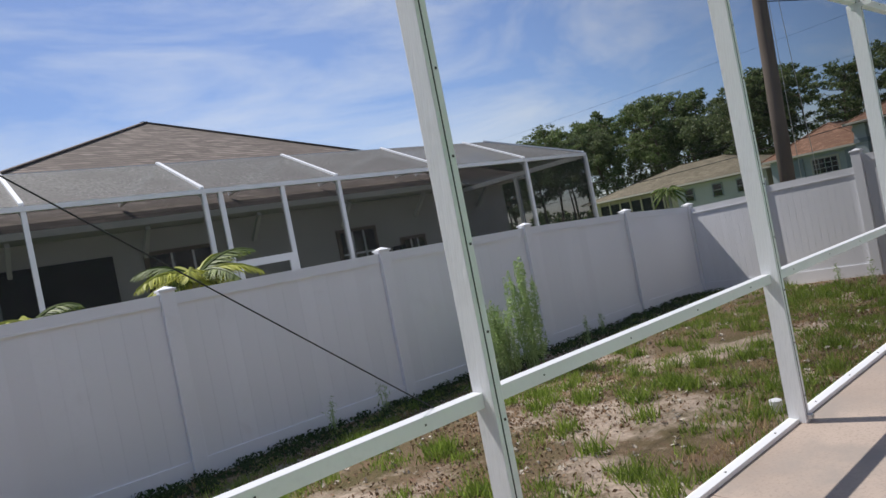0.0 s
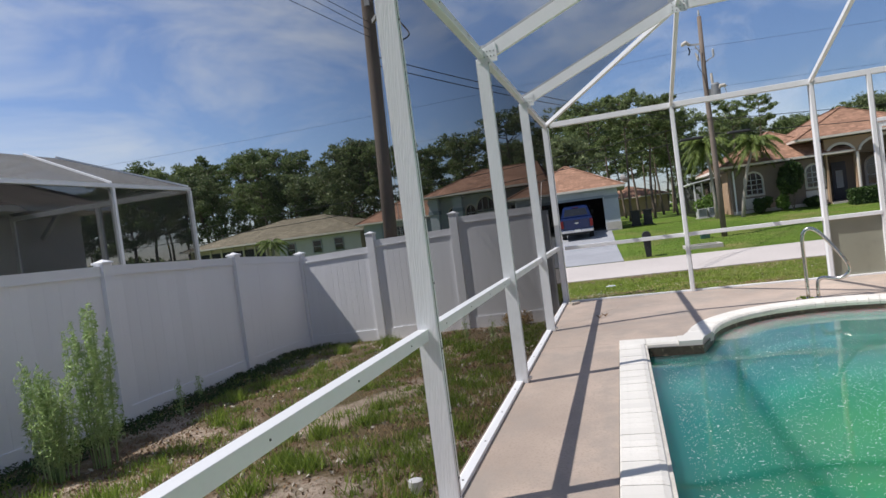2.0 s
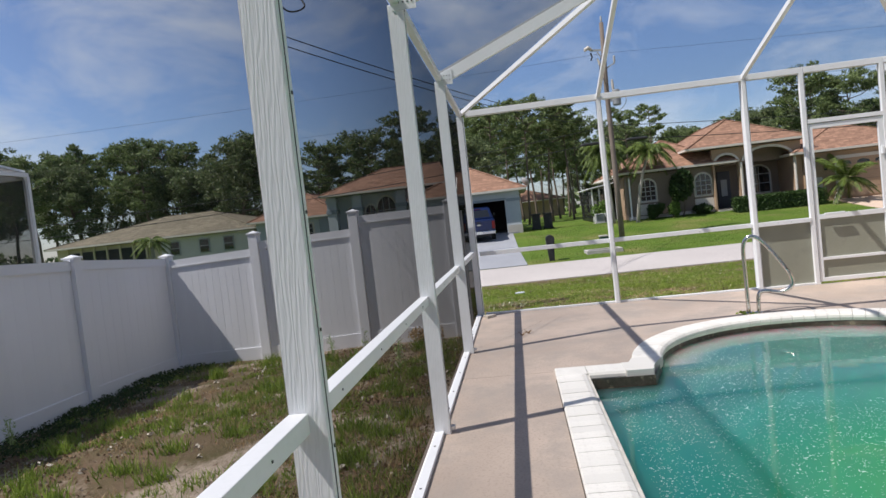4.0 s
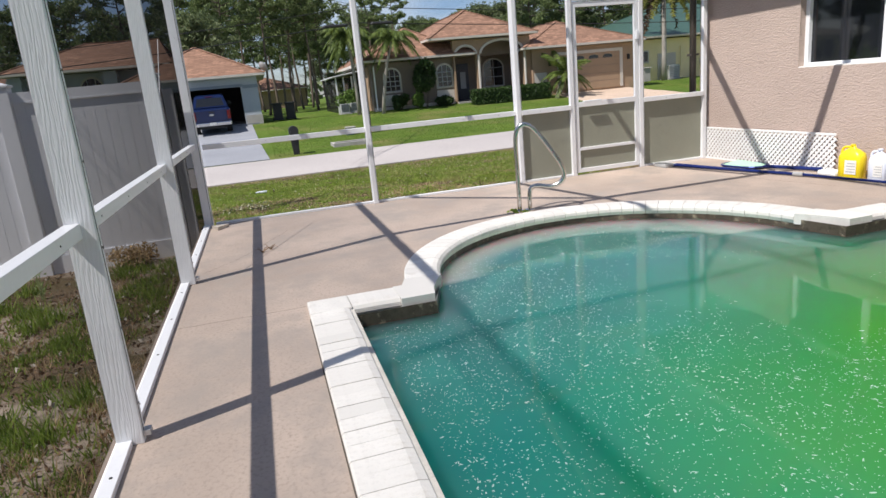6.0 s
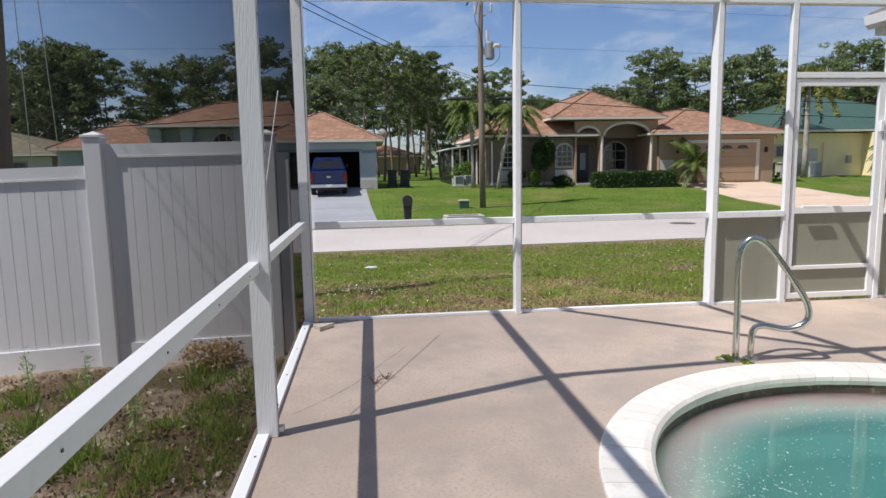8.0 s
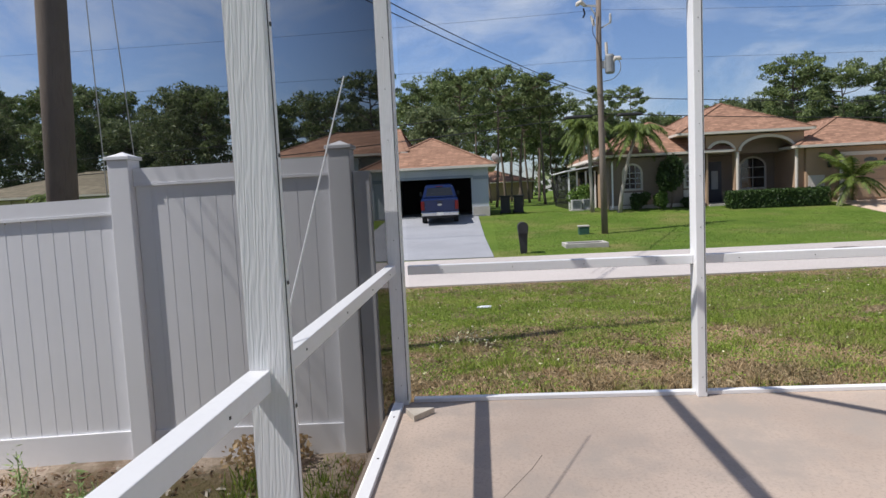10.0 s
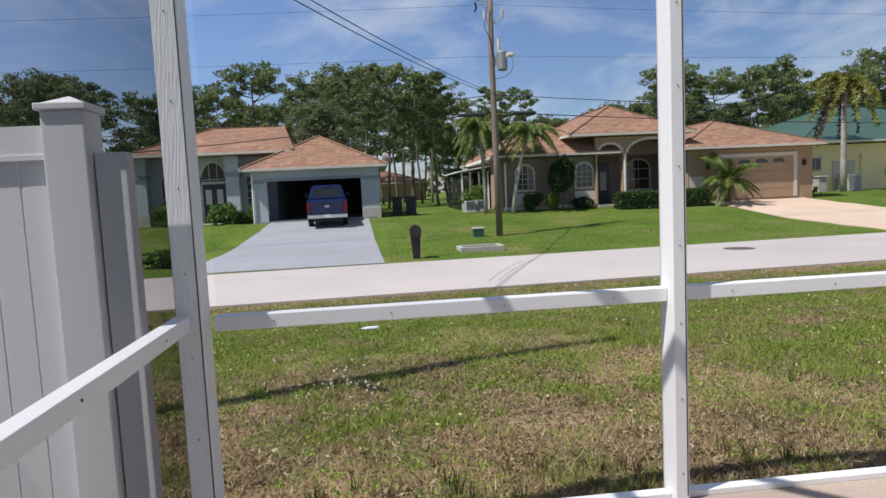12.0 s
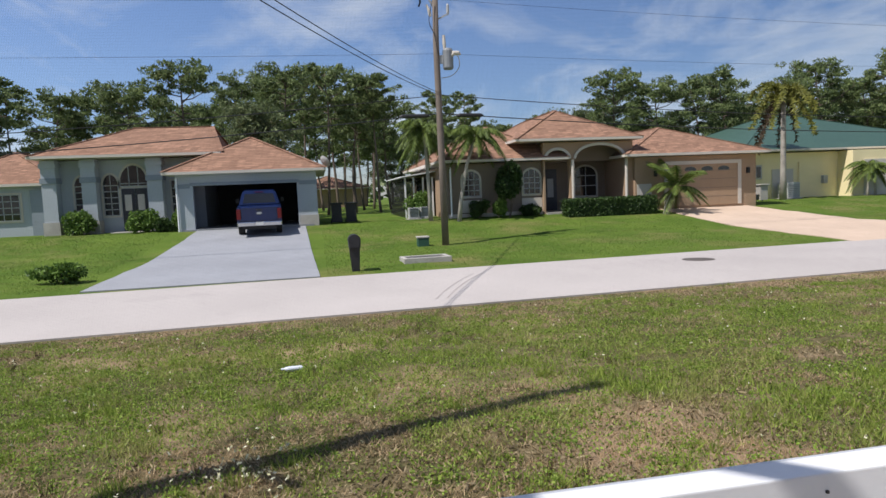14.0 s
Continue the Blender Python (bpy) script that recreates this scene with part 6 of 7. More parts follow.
def make_palm(name, label, x, y, trunk_h, n, reach, droop, lean=(0, 0), thick=0.13, skirt=True, seed=1, rise=0.9, leaf_w=0.03, plume=False):
    rng = random.Random(seed)
    p = thing(name, label, "palm", (x, y, gz(x, y)))
    top = Vector((lean[0], lean[1], trunk_h))
    part("trunk", tube([(0, 0, -0.15), (lean[0] * 0.15, lean[1] * 0.15, trunk_h * 0.25), (lean[0] * 0.5, lean[1] * 0.5, trunk_h * 0.65), top], [thick * 1.3, thick, thick * 0.9, thick * 0.75], 10), M_PALM_TRUNK, p, smooth=True)
    for k in range(n):
        a = 2 * math.pi * k / n * 2.4 + rng.uniform(-0.2, 0.2)
        tier = k / n
        up = rise * (1 - 1.25 * tier) + rng.uniform(-0.1, 0.1)
        bm = bmesh.new()
        spine = []
        for s in range(8):
            t = s / 7
            r = reach * t * (0.95 - 0.25 * max(0, -up))
            z = up * reach * t - droop * reach * t * t
            spine.append(top + Vector((math.cos(a) * r, math.sin(a) * r, z)))
        tube(spine, [0.022 - 0.002 * s for s in range(8)], 4, bm)
        side = Vector((-math.sin(a), math.cos(a), 0))
        rows = 90 if plume else 56
        for s in range(rows):
            t = 0.12 + 0.88 * s / rows
            i = min(6, int(t * 7))
            b = spine[i].lerp(spine[i + 1], t * 7 - i)
            d = (spine[i + 1] - spine[i]).normalized()
            ln = reach * 0.26 * math.sin(math.pi * min(1, 0.15 + 0.8 * t)) + 0.05
            for sg in (-1, 1):
                if plume:
                    tip = b + (Vector((rng.gauss(0, 1), rng.gauss(0, 1), rng.gauss(0, 1))).normalized() + d * 0.7).normalized() * 0.42 * (1.1 - 0.5 * t)
                    bm.faces.new([bm.verts.new(q) for q in (b - d * leaf_w * 0.5, b + d * leaf_w * 0.5, tip)])
                    continue
                lift = rng.uniform(-1.5, -0.1) if trunk_h > 3 else -0.45 + rng.uniform(-0.25, 0.15)
                tip = b + (side * sg * rng.uniform(0.5, 0.9) + d * 0.6 + Vector((0, 0, lift))).normalized() * ln
                bm.faces.new([bm.verts.new(q) for q in (b - d * leaf_w * 0.5, b + d * leaf_w * 0.5, tip)])
        if plume:
            part("frond", bm, M_PALM_DEAD if tier > 0.74 else M_PALM_FOX, p)
            continue
        part("frond", bm, M_PALM_DRY if (skirt and (trunk_h < 2 and k % 3 or rng.random() < tier - 0.45)) else M_PALM, p)
    return p


def make_bush(name, label, x, y, rx, ry, rz, leaf, per, material, seed, lift=0.0, lumps=9, category="shrub"):
    rng = np.random.RandomState(seed)
    b = thing(name, label, category, (x, y, gz(x, y) + lift))
    cs = np.stack([rng.uniform(-0.5, 0.5, lumps) * rx * 0.62, rng.uniform(-0.5, 0.5, lumps) * ry * (0.62 if ry < 2 else 0.9), rz * (0.55 + rng.uniform(-0.25, 0.4, lumps))], -1)
    rs = np.stack([np.full(lumps, rx * 0.3), np.full(lumps, min(ry, 1.2) * 0.3), np.full(lumps, rz * 0.4)], -1)
    v, f = leaf_cloud(rng, cs, rs, per, leaf)
    v[:, 2] = np.maximum(v[:, 2], -lift + 0.01)
    mesh_of("foliage", v, f, material, b)
    st = bmesh.new()
    for k in range(4):
        tube([(0, 0, -lift - 0.03), (rng.uniform(-0.3, 0.3) * rx, rng.uniform(-0.3, 0.3) * ry, rz * 0.6)], [0.02, 0.008], 5, st)
    part("stems", st, M_BARK, b)
    return b


def make_hedge():
    rng = np.random.RandomState(31)
    h = thing("hedge", "clipped dark green hedge before the arched entry", "hedge", (39.2, -13.4, gz(39.2, -13.4)))
    n = 9000
    p = np.stack([rng.uniform(-0.5, 0.5, n), rng.uniform(-2.35, 2.35, n), rng.uniform(0.02, 0.85, n)], -1)
    skin = (np.abs(p[:, 0]) > 0.36) | (np.abs(p[:, 1]) > 2.2) | (p[:, 2] > 0.68)
    p = p[skin]
    v, f = leaf_cloud(rng, p, np.full((len(p), 3), 0.05), 2, 0.055)
    mesh_of("foliage", v, f, M_HEDGE, h)
    part("stems", box(-0.4, 0.4, -2.25, 2.25, -0.1, 0.7), M_HEDGE, h)


build_woods()
make_palm("palm_tree", "tall foxtail palm with a drooping shaggy crown", 43.5, -26.6, 6.1, 20, 1.95, 1.5, thick=0.17, seed=3, rise=1.5, leaf_w=0.11, plume=True)
make_palm("palm_tree", "slender queen palm leaning beside the utility pole", 39.2, -5.82, 4.0, 26, 1.55, 1.0, (0.2, -1.0), 0.09, False, seed=4, rise=1.2, leaf_w=0.055)
make_palm("palm_tree", "slender queen palm with two stems near the pole", 39.8, -4.6, 4.2, 34, 1.5, 1.05, (-0.2, 0.2), 0.09, False, seed=5, rise=1.3, leaf_w=0.055)
make_palm("palm_tree", "young arching palm before the tan garage", 38.6, -16.0, 1.25, 24, 1.55, 0.75, (0.1, -0.75), 0.1, False, seed=6, rise=1.7, leaf_w=0.05)
make_palm("palm_tree", "small palm beside the white garage door", 43.6, -32.6, 1.9, 12, 1.6, 0.9, (0.1, -0.2), 0.07, False, seed=7, leaf_w=0.06)
make_palm("palm_tree", "small palm beside the yellow house corner", 43.5, -33.1, 1.7, 12, 1.5, 0.9, (0.1, 0.2), 0.07, False, seed=8, leaf_w=0.06)
make_palm("palm_tree", "short bushy palm before the cream house", 36.0, 21.3, 2.2, 16, 1.2, 0.8, (0, 0), 0.12, False, seed=9, leaf_w=0.05)
make_palm("palm_tree", "yellowing palm fronds hanging over the fence", 2.15, 6.62, 1.78, 18, 0.7, 0.6, (0.1, 0.0), 0.06, True, seed=10, rise=0.9, leaf_w=0.03)
make_palm("palm_tree", "small yellowing palm behind the fence", 0.75, 6.5, 1.6, 9, 0.42, 0.7, (0, 0), 0.05, True, seed=12, rise=0.9, leaf_w=0.03)
make_hedge()
make_bush("topiary_shrub", "rounded dark topiary shrub on a short stem", 39.6, -8.45, 1.35, 1.35, 1.35, 0.07, 500, M_HEDGE, 32, 0.95, 12)
for k, (x, y, rx, rz, m) in enumerate(((39.9, -7.0, 0.9, 0.7, M_HEDGE), (39.7, -7.9, 0.7, 0.8, M_BUSH), (39.9, -9.6, 0.9, 0.5, M_HEDGE), (41.6, 11.2, 1.5, 0.85, M_BUSH), (41.0, 8.3, 1.4, 0.85, M_BUSH), (40.6, 7.3, 0.8, 0.55, M_HEDGE), (41.0, 5.0 + 1.9, 0.6, 0.9, M_BUSH), (42.0, -4.3, 1.3, 1.1, M_BUSH))):
    make_bush("bush", "leafy green foundation shrub by the house", x, y, rx, rx, rz, 0.07, 260, m, 40 + k)
make_bush("bush", "low scrubby plants at the edge of the driveway", 28.9, 7.6, 0.9, 1.6, 0.45, 0.06, 160, M_BUSH, 60, 0, 9)

# ---- street things ----
def smooth_path(pts, n=6):
    """Catmull-Rom through the points."""
    v = [Vector(p) for p in pts]
    v = [v[0] * 2 - v[1]] + v + [v[-1] * 2 - v[-2]]
    out = []
    for i in range(1, len(v) - 2):
        a, b, c, d = v[i - 1:i + 3]
        for k in range(n):
            t = k / n
            out.append(0.5 * ((2 * b) + (c - a) * t + (2 * a - 5 * b + 4 * c - d) * t * t + (3 * b - a - 3 * c + d) * t ** 3))
    return out + [v[-2]]


def build_truck():
    """A pickup seen from behind; local x forwards, y left, wheels on z = 0."""
    t = thing("pickup_truck", "dark blue pickup truck parked on the driveway before the open garage", "truck", (38.1, 3.05, gz(38.1, 3.05) + 0.03), -3)
    t.scale = (0.95, 0.95, 0.97)
    t.rotation_euler = Euler((0, radians(-3.5), radians(3.5)))
    w = 0.93
    body = part("body", slab([(x, -w, z) for x, z in [(-0.85, 0.5), (4.4, 0.5), (4.45, 0.95), (4.2, 1.12), (3.0, 1.2), (-0.85, 1.2)]], (0, 2 * w, 0)), M_TRUCK, t)
    bm = bmesh.new()
    lo = [bm.verts.new(p) for p in ((0.72, -0.91, 1.19), (3.1, -0.91, 1.19), (3.1, 0.91, 1.19), (0.72, 0.91, 1.19))]
    hi = [bm.verts.new(p) for p in ((1.0, -0.72, 1.82), (2.4, -0.72, 1.84), (2.4, 0.72, 1.84), (1.0, 0.72, 1.82))]
    bm.faces.new(hi)
    bm.faces.new(lo[::-1])
    for k in range(4):
        bm.faces.new((lo[k], lo[(k + 1) % 4], hi[(k + 1) % 4], hi[k]))
    bmesh.ops.bevel(bm, geom=bm.edges[:], offset=0.06, segments=2, affect="EDGES")
    cab = part("cab", bm, M_TRUCK, t)
    part("rear_window", slab([(0.77, -0.72, 1.30), (0.77, 0.72, 1.30), (0.945, 0.62, 1.70), (0.945, -0.62, 1.70)], (-0.008, 0, 0.003)), M_GLASS, cab)
    part("third_brake_light", box(0.93, 0.96, -0.18, 0.18, 1.76, 1.79), M_RED, cab)
    tail = part("tailgate", box(-0.90, -0.84, -0.74, 0.74, 0.66, 1.22, 0.02), M_TRUCK, t)
    part("badge", slab([(-0.903, 0.12 * math.cos(a * math.pi / 6), 0.97 + 0.05 * math.sin(a * math.pi / 6)) for a in range(12)], (-0.006, 0, 0)), M_GREY_METAL, tail, "small pale oval badge")
    part("handle", box(-0.915, -0.90, -0.12, 0.12, 1.08, 1.13), M_BLACK, tail)
    for s in (-1, 1):
        part("tail_light", box(-0.91, -0.80, s * 0.935 - (0.0 if s < 0 else 0.17), s * 0.935 + (0.17 if s < 0 else 0.0), 0.72, 1.14, 0.02), M_RED, t, "red tail light")
        part("mirror", box(2.45, 2.6, s * 1.03 - 0.08, s * 1.03 + 0.08, 1.22, 1.42, 0.03), M_BLACK, t)
    bump = part("bumper", box(-1.05, -0.86, -0.93, 0.93, 0.44, 0.62, 0.04), M_CHROME, t, "chrome rear bumper")
    part("plate", box(-1.065, -1.05, -0.16, 0.16, 0.47, 0.6), M_PAPER, bump, "pale licence plate without readable writing")
    part("underbody", box(-0.7, 4.2, -0.7, 0.7, 0.28, 0.5), M_BLACK, t)
    for x in (0.15, 3.6):
        for s in (-1, 1):
            y = s * 0.80
            wh = part("wheel", tube([(x, y - 0.13, 0.39), (x, y + 0.13, 0.39)], 0.39, 20), M_RUBBER, t)
            part("rim", tube([(x, y - 0.135, 0.39), (x, y + 0.135, 0.39)], 0.24, 14), M_GREY_METAL, wh)


def build_pole(x, y, top, r, label, arms, lean=0.0):
    z0 = gz(x, y)
    p = thing("utility_pole", label, "utility pole", (x, y, z0))
    h = top - z0
    part("pole", tube([(0, 0, -0.3), (0.03, 0.02 + lean * 0.35, h * 0.35), (0.02, 0.05 + lean * 0.7, h * 0.7), (0, lean, h)], [r, r * 0.95, r * 0.85, r * 0.72], 12), M_POLE, p, smooth=True)
    for part_name, bm, m in arms(h):
        bmesh.ops.translate(bm, verts=bm.verts, vec=(0, lean * 0.6, 0))
        part(part_name, bm, m, p)
    return p


def street_arms(h):
    out = [("crossarm", beam((0, 0.05, h - 1.25), (0.0, 0.62, h - 1.2), 0.06, 0.08), M_GREY_METAL),
           ("brace", beam((0, 0.05, h - 1.75), (0.0, 0.32, h - 1.3), 0.04, 0.05), M_GREY_METAL),
           ("brace", beam((0, -0.05, h - 2.1), (0.0, -0.42, h - 1.9), 0.04, 0.05), M_GREY_METAL)]
    out.append(("insulator", tube([(0, -0.42, h - 1.95), (0, -0.42, h - 1.85), (0, -0.42, h - 1.6), (0, -0.42, h - 1.55)], [0.02, 0.05, 0.05, 0.02], 8), M_GREY_METAL))
    out.append(("insulator", tube([(0, 0.22, h - 2.0), (0, 0.26, h - 1.8), (0, 0.34, h - 1.6)], [0.05, 0.06, 0.03], 8), M_TRIM))
    out.append(("pole_cap", tube([(0, 0, h), (0, 0, h + 0.12), (0, 0, h + 0.3)], [0.03, 0.05, 0.03], 8), M_GREY_METAL))
    out.append(("street_lamp", tube([(-0.05, 0.55, h - 1.2), (-0.08, 0.72, h - 1.08), (-0.08, 0.85, h - 1.15), (-0.08, 0.9, h - 1.22)], [0.06, 0.1, 0.09, 0.03], 10), M_TRIM))
    out.append(("cutout", tube([(0.05, 0.6, h - 1.3), (0.05, 0.55, h - 1.5), (0.05, 0.62, h - 1.65)], 0.035, 6), M_BLACK))
    out.append(("transformer", tube([(0, -0.36, h - 3.85), (0, -0.36, h - 3.8), (0, -0.36, h - 3.2), (0, -0.36, h - 3.12)], [0.16, 0.19, 0.19, 0.14], 14), M_TRANSFORMER))
    out.append(("transformer_bushing", tube([(0, -0.25, h - 3.15), (0, -0.24, h - 2.95), (0, -0.23, h - 2.65)], [0.05, 0.065, 0.05], 8), M_TRIM))
    out.append(("bracket", beam((0, -0.05, h - 3.5), (0, -0.25, h - 3.5), 0.06, 0.3), M_GREY_METAL))
    out.append(("lamp_head", tube([(-0.1, -0.45, h - 3.42), (-0.12, -0.55, h - 3.3), (-0.12, -0.72, h - 3.3), (-0.12, -0.8, h - 3.36)], [0.05, 0.09, 0.08, 0.03], 10), M_TRIM))
    lead = smooth_path([(0.05, -0.1, h - 4.15), (0.1, -0.5, h - 4.05), (0.1, -0.78, h - 3.75), (0.08, -0.76, h - 3.4), (0.05, -0.6, h - 3.3)])
    out.append(("lead", tube(lead, 0.016, 6), M_GREY_METAL))
    out.append(("riser", tube(smooth_path([(-0.13, 0.16, h - 1.5), (-0.14, 0.3, h - 2.2), (-0.15, 0.12, h - 2.7), (-0.14, 0.02, h - 3.4)]), 0.014, 6), M_WIRE))
    out.append(("splice_box", tube([(0, -1.6, h - 5.5), (0, -1.5, h - 5.49), (0, -0.7, h - 5.48), (0, -0.6, h - 5.5)], [0.03, 0.07, 0.07, 0.03], 8), M_BLACK))
    out.append(("splice_box", tube([(0, 0.4, h - 5.5), (0, 0.5, h - 5.48), (0, 1.4, h - 5.49), (0, 1.5, h - 5.5)], [0.03, 0.07, 0.07, 0.03], 8), M_BLACK))
    return out


def near_arms(h):
    return [("bolt_plate", box(-0.145, -0.11, -0.05, 0.05, h - 4.3, h - 4.0), M_GREY_METAL),
            ("bracket", beam((0, 0, h - 4.6), (-0.4, -0.35, h - 4.55), 0.05, 0.08), M_GREY_METAL),
            ("drip_loop", tube(smooth_path([(-0.3, -0.2, h - 4.6), (-0.32, -0.5, h - 5.1), (-0.1, -0.75, h - 5.0), (0.1, -0.5, h - 4.6)]), 0.015, 6), M_WIRE)]


def wire(p, q, sag, r, label="black overhead cable sagging between poles", material=M_WIRE):
    p, q = Vector(p), Vector(q)
    pts = []
    for k in range(25):
        t = k / 24
        v = p.lerp(q, t)
        v.z -= sag * 4 * t * (1 - t)
        pts.append(v)
    tagged(part("overhead_cable", tube(pts, r, 5), material), label, "cable", group="overhead cables")


def build_cables():
    a, b = (12.72, 4.82), (32.9, -3.88)
    for z0, z1, s in ((4.85, 4.92, 0.3), (4.68, 4.85, 0.32)):
        wire((*a, z0), (*b, z1), s, 0.010)
    for z0, s in ((5.2, 0.7), (5.35, 0.5), (5.5, 0.6)):
        wire((*a, z0), (-26.0, 8.0, z0 + 1.2), s, 0.005)
    for y1, sag in ((-62, 1.15), (58, 1.6)):
        x1 = 33.0 - 0.04 * y1
        wire((*b, 4.85), (x1, y1, 4.9), sag, 0.015)
        wire((*b, 4.2), (x1, y1, 4.3), sag, 0.018)
        wire((*b, 6.3), (x1, y1, 6.4), 0.4, 0.005)
        wire((*b, 8.2), (x1, y1, 8.3), 0.6, 0.005)
    for x, y in ((13.9, 5.2), (14.35, 5.0)):
        wire((12.72, 4.68, 9.6), (x, y, gz(x, y)), 0.0, 0.006, "thin steel guy wire from the pole to the ground", M_WIRE_PALE)


def build_mailbox():
    m = thing("mailbox", "black moulded mailbox and post at the street edge", "mailbox", (27.75, -0.27, gz(27.75, -0.27)))
    m.scale = (0.88, 0.88, 0.88)
    part("post", slab([(-0.08, -0.13, -0.05), (-0.08, 0.10, -0.05), (-0.08, 0.17, 0.75), (-0.08, -0.17, 0.75)], (0.16, 0, 0)), M_BLACK, m)
    out = [(-0.17, 0.75), (0.17, 0.75), (0.19, 1.0)] + [(0.19 * math.cos(a * math.pi / 8), 1.0 + 0.17 * math.sin(a * math.pi / 8)) for a in range(1, 8)] + [(-0.19, 1.0)]
    part("box", slab([(-0.3, y, z) for y, z in out], (0.55, 0, 0)), M_BLACK, m)
    part("door", slab([(-0.305, y * 0.8, 0.1 + z * 0.9) for y, z in out], (-0.01, 0, 0)), M_BLACK, m, "black mailbox door")


def build_small_street():
    d = thing("drain_box", "weathered concrete drain box with a dark opening in the lawn", "drain", (29.0, -2.45, gz(29.0, -2.45)), 2)
    for a, b, c, e in ((-0.45, 0.45, -0.72, -0.6), (-0.45, 0.45, 0.6, 0.72), (-0.45, -0.33, -0.6, 0.6), (0.33, 0.45, -0.6, 0.6)):
        part("rim", box(a, b, c, e, -0.1, 0.14, 0.01), M_CONC, d)
    # the hole is a near-black block, its shade put into the colour
    part("opening", box(-0.33, 0.33, -0.6, 0.6, -0.1, 0.02), M_HOLLOW_SHADE, d)
    u = thing("utility_box", "small green utility box in the lawn", "utility box", (33.0, -3.05, gz(33.0, -3.05)))
    part("body", box(-0.2, 0.2, -0.2, 0.2, -0.05, 0.3, 0.02), M_BIN, u)
    part("lid", box(-0.22, 0.22, -0.22, 0.22, 0.3, 0.36, 0.015), M_CONC, u)
    mh = thing("manhole_cover", "dark round manhole cover set in the street", "manhole cover", (25.4, -9.25, -0.738))
    part("cover", lathe([(0.42, 0), (0.42, 0.012), (0.36, 0.018), (0.02, 0.02)], 18), M_IRON, mh)
    for x, y, n, m in ((41.2, -0.25, 2, M_BLACK), (43.2, -24.0, 1, M_BIN), (43.2, -24.9, 1, M_CONC)):
        for k in range(n):
            b = thing("wheelie_bin", "dark wheeled rubbish bin standing beside the house", "bin", (x, y - 0.7 * k, gz(x, y)))
            part("body", slab([(-0.24, -0.24, 0.06), (0.24, -0.24, 0.06), (0.24, 0.24, 0.06), (-0.24, 0.24, 0.06)], (0, 0, 0.85)), m, b)
            part("lid", box(-0.32, 0.3, -0.3, 0.3, 0.91, 0.99, 0.025), m, b)
            for s in (-1, 1):
                part("wheel", tube([(0.24, s * 0.22, 0.1), (0.24, s * 0.28, 0.1)], 0.1, 10), M_RUBBER, b)
    for x, y in ((44.6, -27.9), (41.5, -4.6), (41.3, -4.0)):
        s = 0.85 if x > 44 else 0.5
        ac = thing("air_conditioner", "grey outdoor air conditioning unit on a slab", "air conditioner", (x, y, gz(x, y)))
        part("cabinet", box(-s / 2, s / 2, -s / 2, s / 2, 0.05, s * 1.15, 0.02), M_GREY_METAL, ac)
        for k in range(7):
            part("louvre", box(-s / 2 - 0.012, -s / 2, -s / 2 + 0.05, s / 2 - 0.05, 0.15 + k * s * 0.13, 0.17 + k * s * 0.13), M_BLACK, ac)
        part("pad", box(-s / 2 - 0.1, s / 2 + 0.1, -s / 2 - 0.1, s / 2 + 0.1, -0.1, 0.05), M_CONC, ac)
    # two faint darker curved streaks on the street
    for k in range(2):
        pts = [(22.2 + 3.4 * t, -1.5 - 1.25 * t - 0.22 * k - 0.35 * t * t, 0) for t in (0, 0.25, 0.5, 0.75, 1)]
        bm = bmesh.new()
        prev = None
        for x, y, _ in pts:
            c = (x - (24.2 - 0.04 * y)) / 2.85
            z = -0.755 + 0.03 * (1 - c * c) + 0.003
            pair = [bm.verts.new((x, y - 0.02, z)), bm.verts.new((x, y + 0.02, z))]
            if prev:
                bm.faces.new((prev[0], pair[0], pair[1], prev[1]))
            prev = pair
        tagged(part("tyre_mark", bm, M_STREAK), "faint darker curved streak on the street", "tyre mark", kind="structure")


build_truck()
build_pole(12.75, 5.06, 10.1, 0.138, "weathered wooden utility pole beyond the fence", near_arms, -0.42)
build_pole(32.9, -3.88, 9.6, 0.13, "weathered wooden utility pole with transformer on the lawn", street_arms)
build_cables()
build_mailbox()
build_small_street()


# ---- things on the deck ----
def build_handrail():
    h = thing("pool_handrail", "looped stainless steel pool handrail set in the deck", "handrail", (9.20, -1.33, 0))
    pts = [(0, 0, -0.02), (0, 0, 0.35), (0, 0.0, 0.68), (-0.02, -0.03, 0.79), (-0.04, -0.10, 0.81), (-0.06, -0.20, 0.72), (-0.12, -0.35, 0.48), (-0.14, -0.40, 0.36), (-0.13, -0.39, 0.27), (-0.09, -0.30, 0.22), (-0.03, -0.17, 0.235), (0, -0.12, 0.2), (0, -0.105, 0.1), (0, -0.105, -0.02)]
    part("tube", tube(smooth_path(pts, 5), 0.021, 12), M_STEEL, h, smooth=True)
    for y in (0, -0.105):
        f = lathe([(0.05, 0), (0.05, 0.012), (0.03, 0.02)], 16)
        bmesh.ops.translate(f, verts=f.verts, vec=(0, y, 0))
        part("flange", f, M_STEEL, h)
    make_bush("weed", "small green weed sprouting at the handrail foot", 9.17, -1.31, 0.26, 0.26, 0.17, 0.03, 40, M_TUFT, 71, 0.0, 6, "weed")


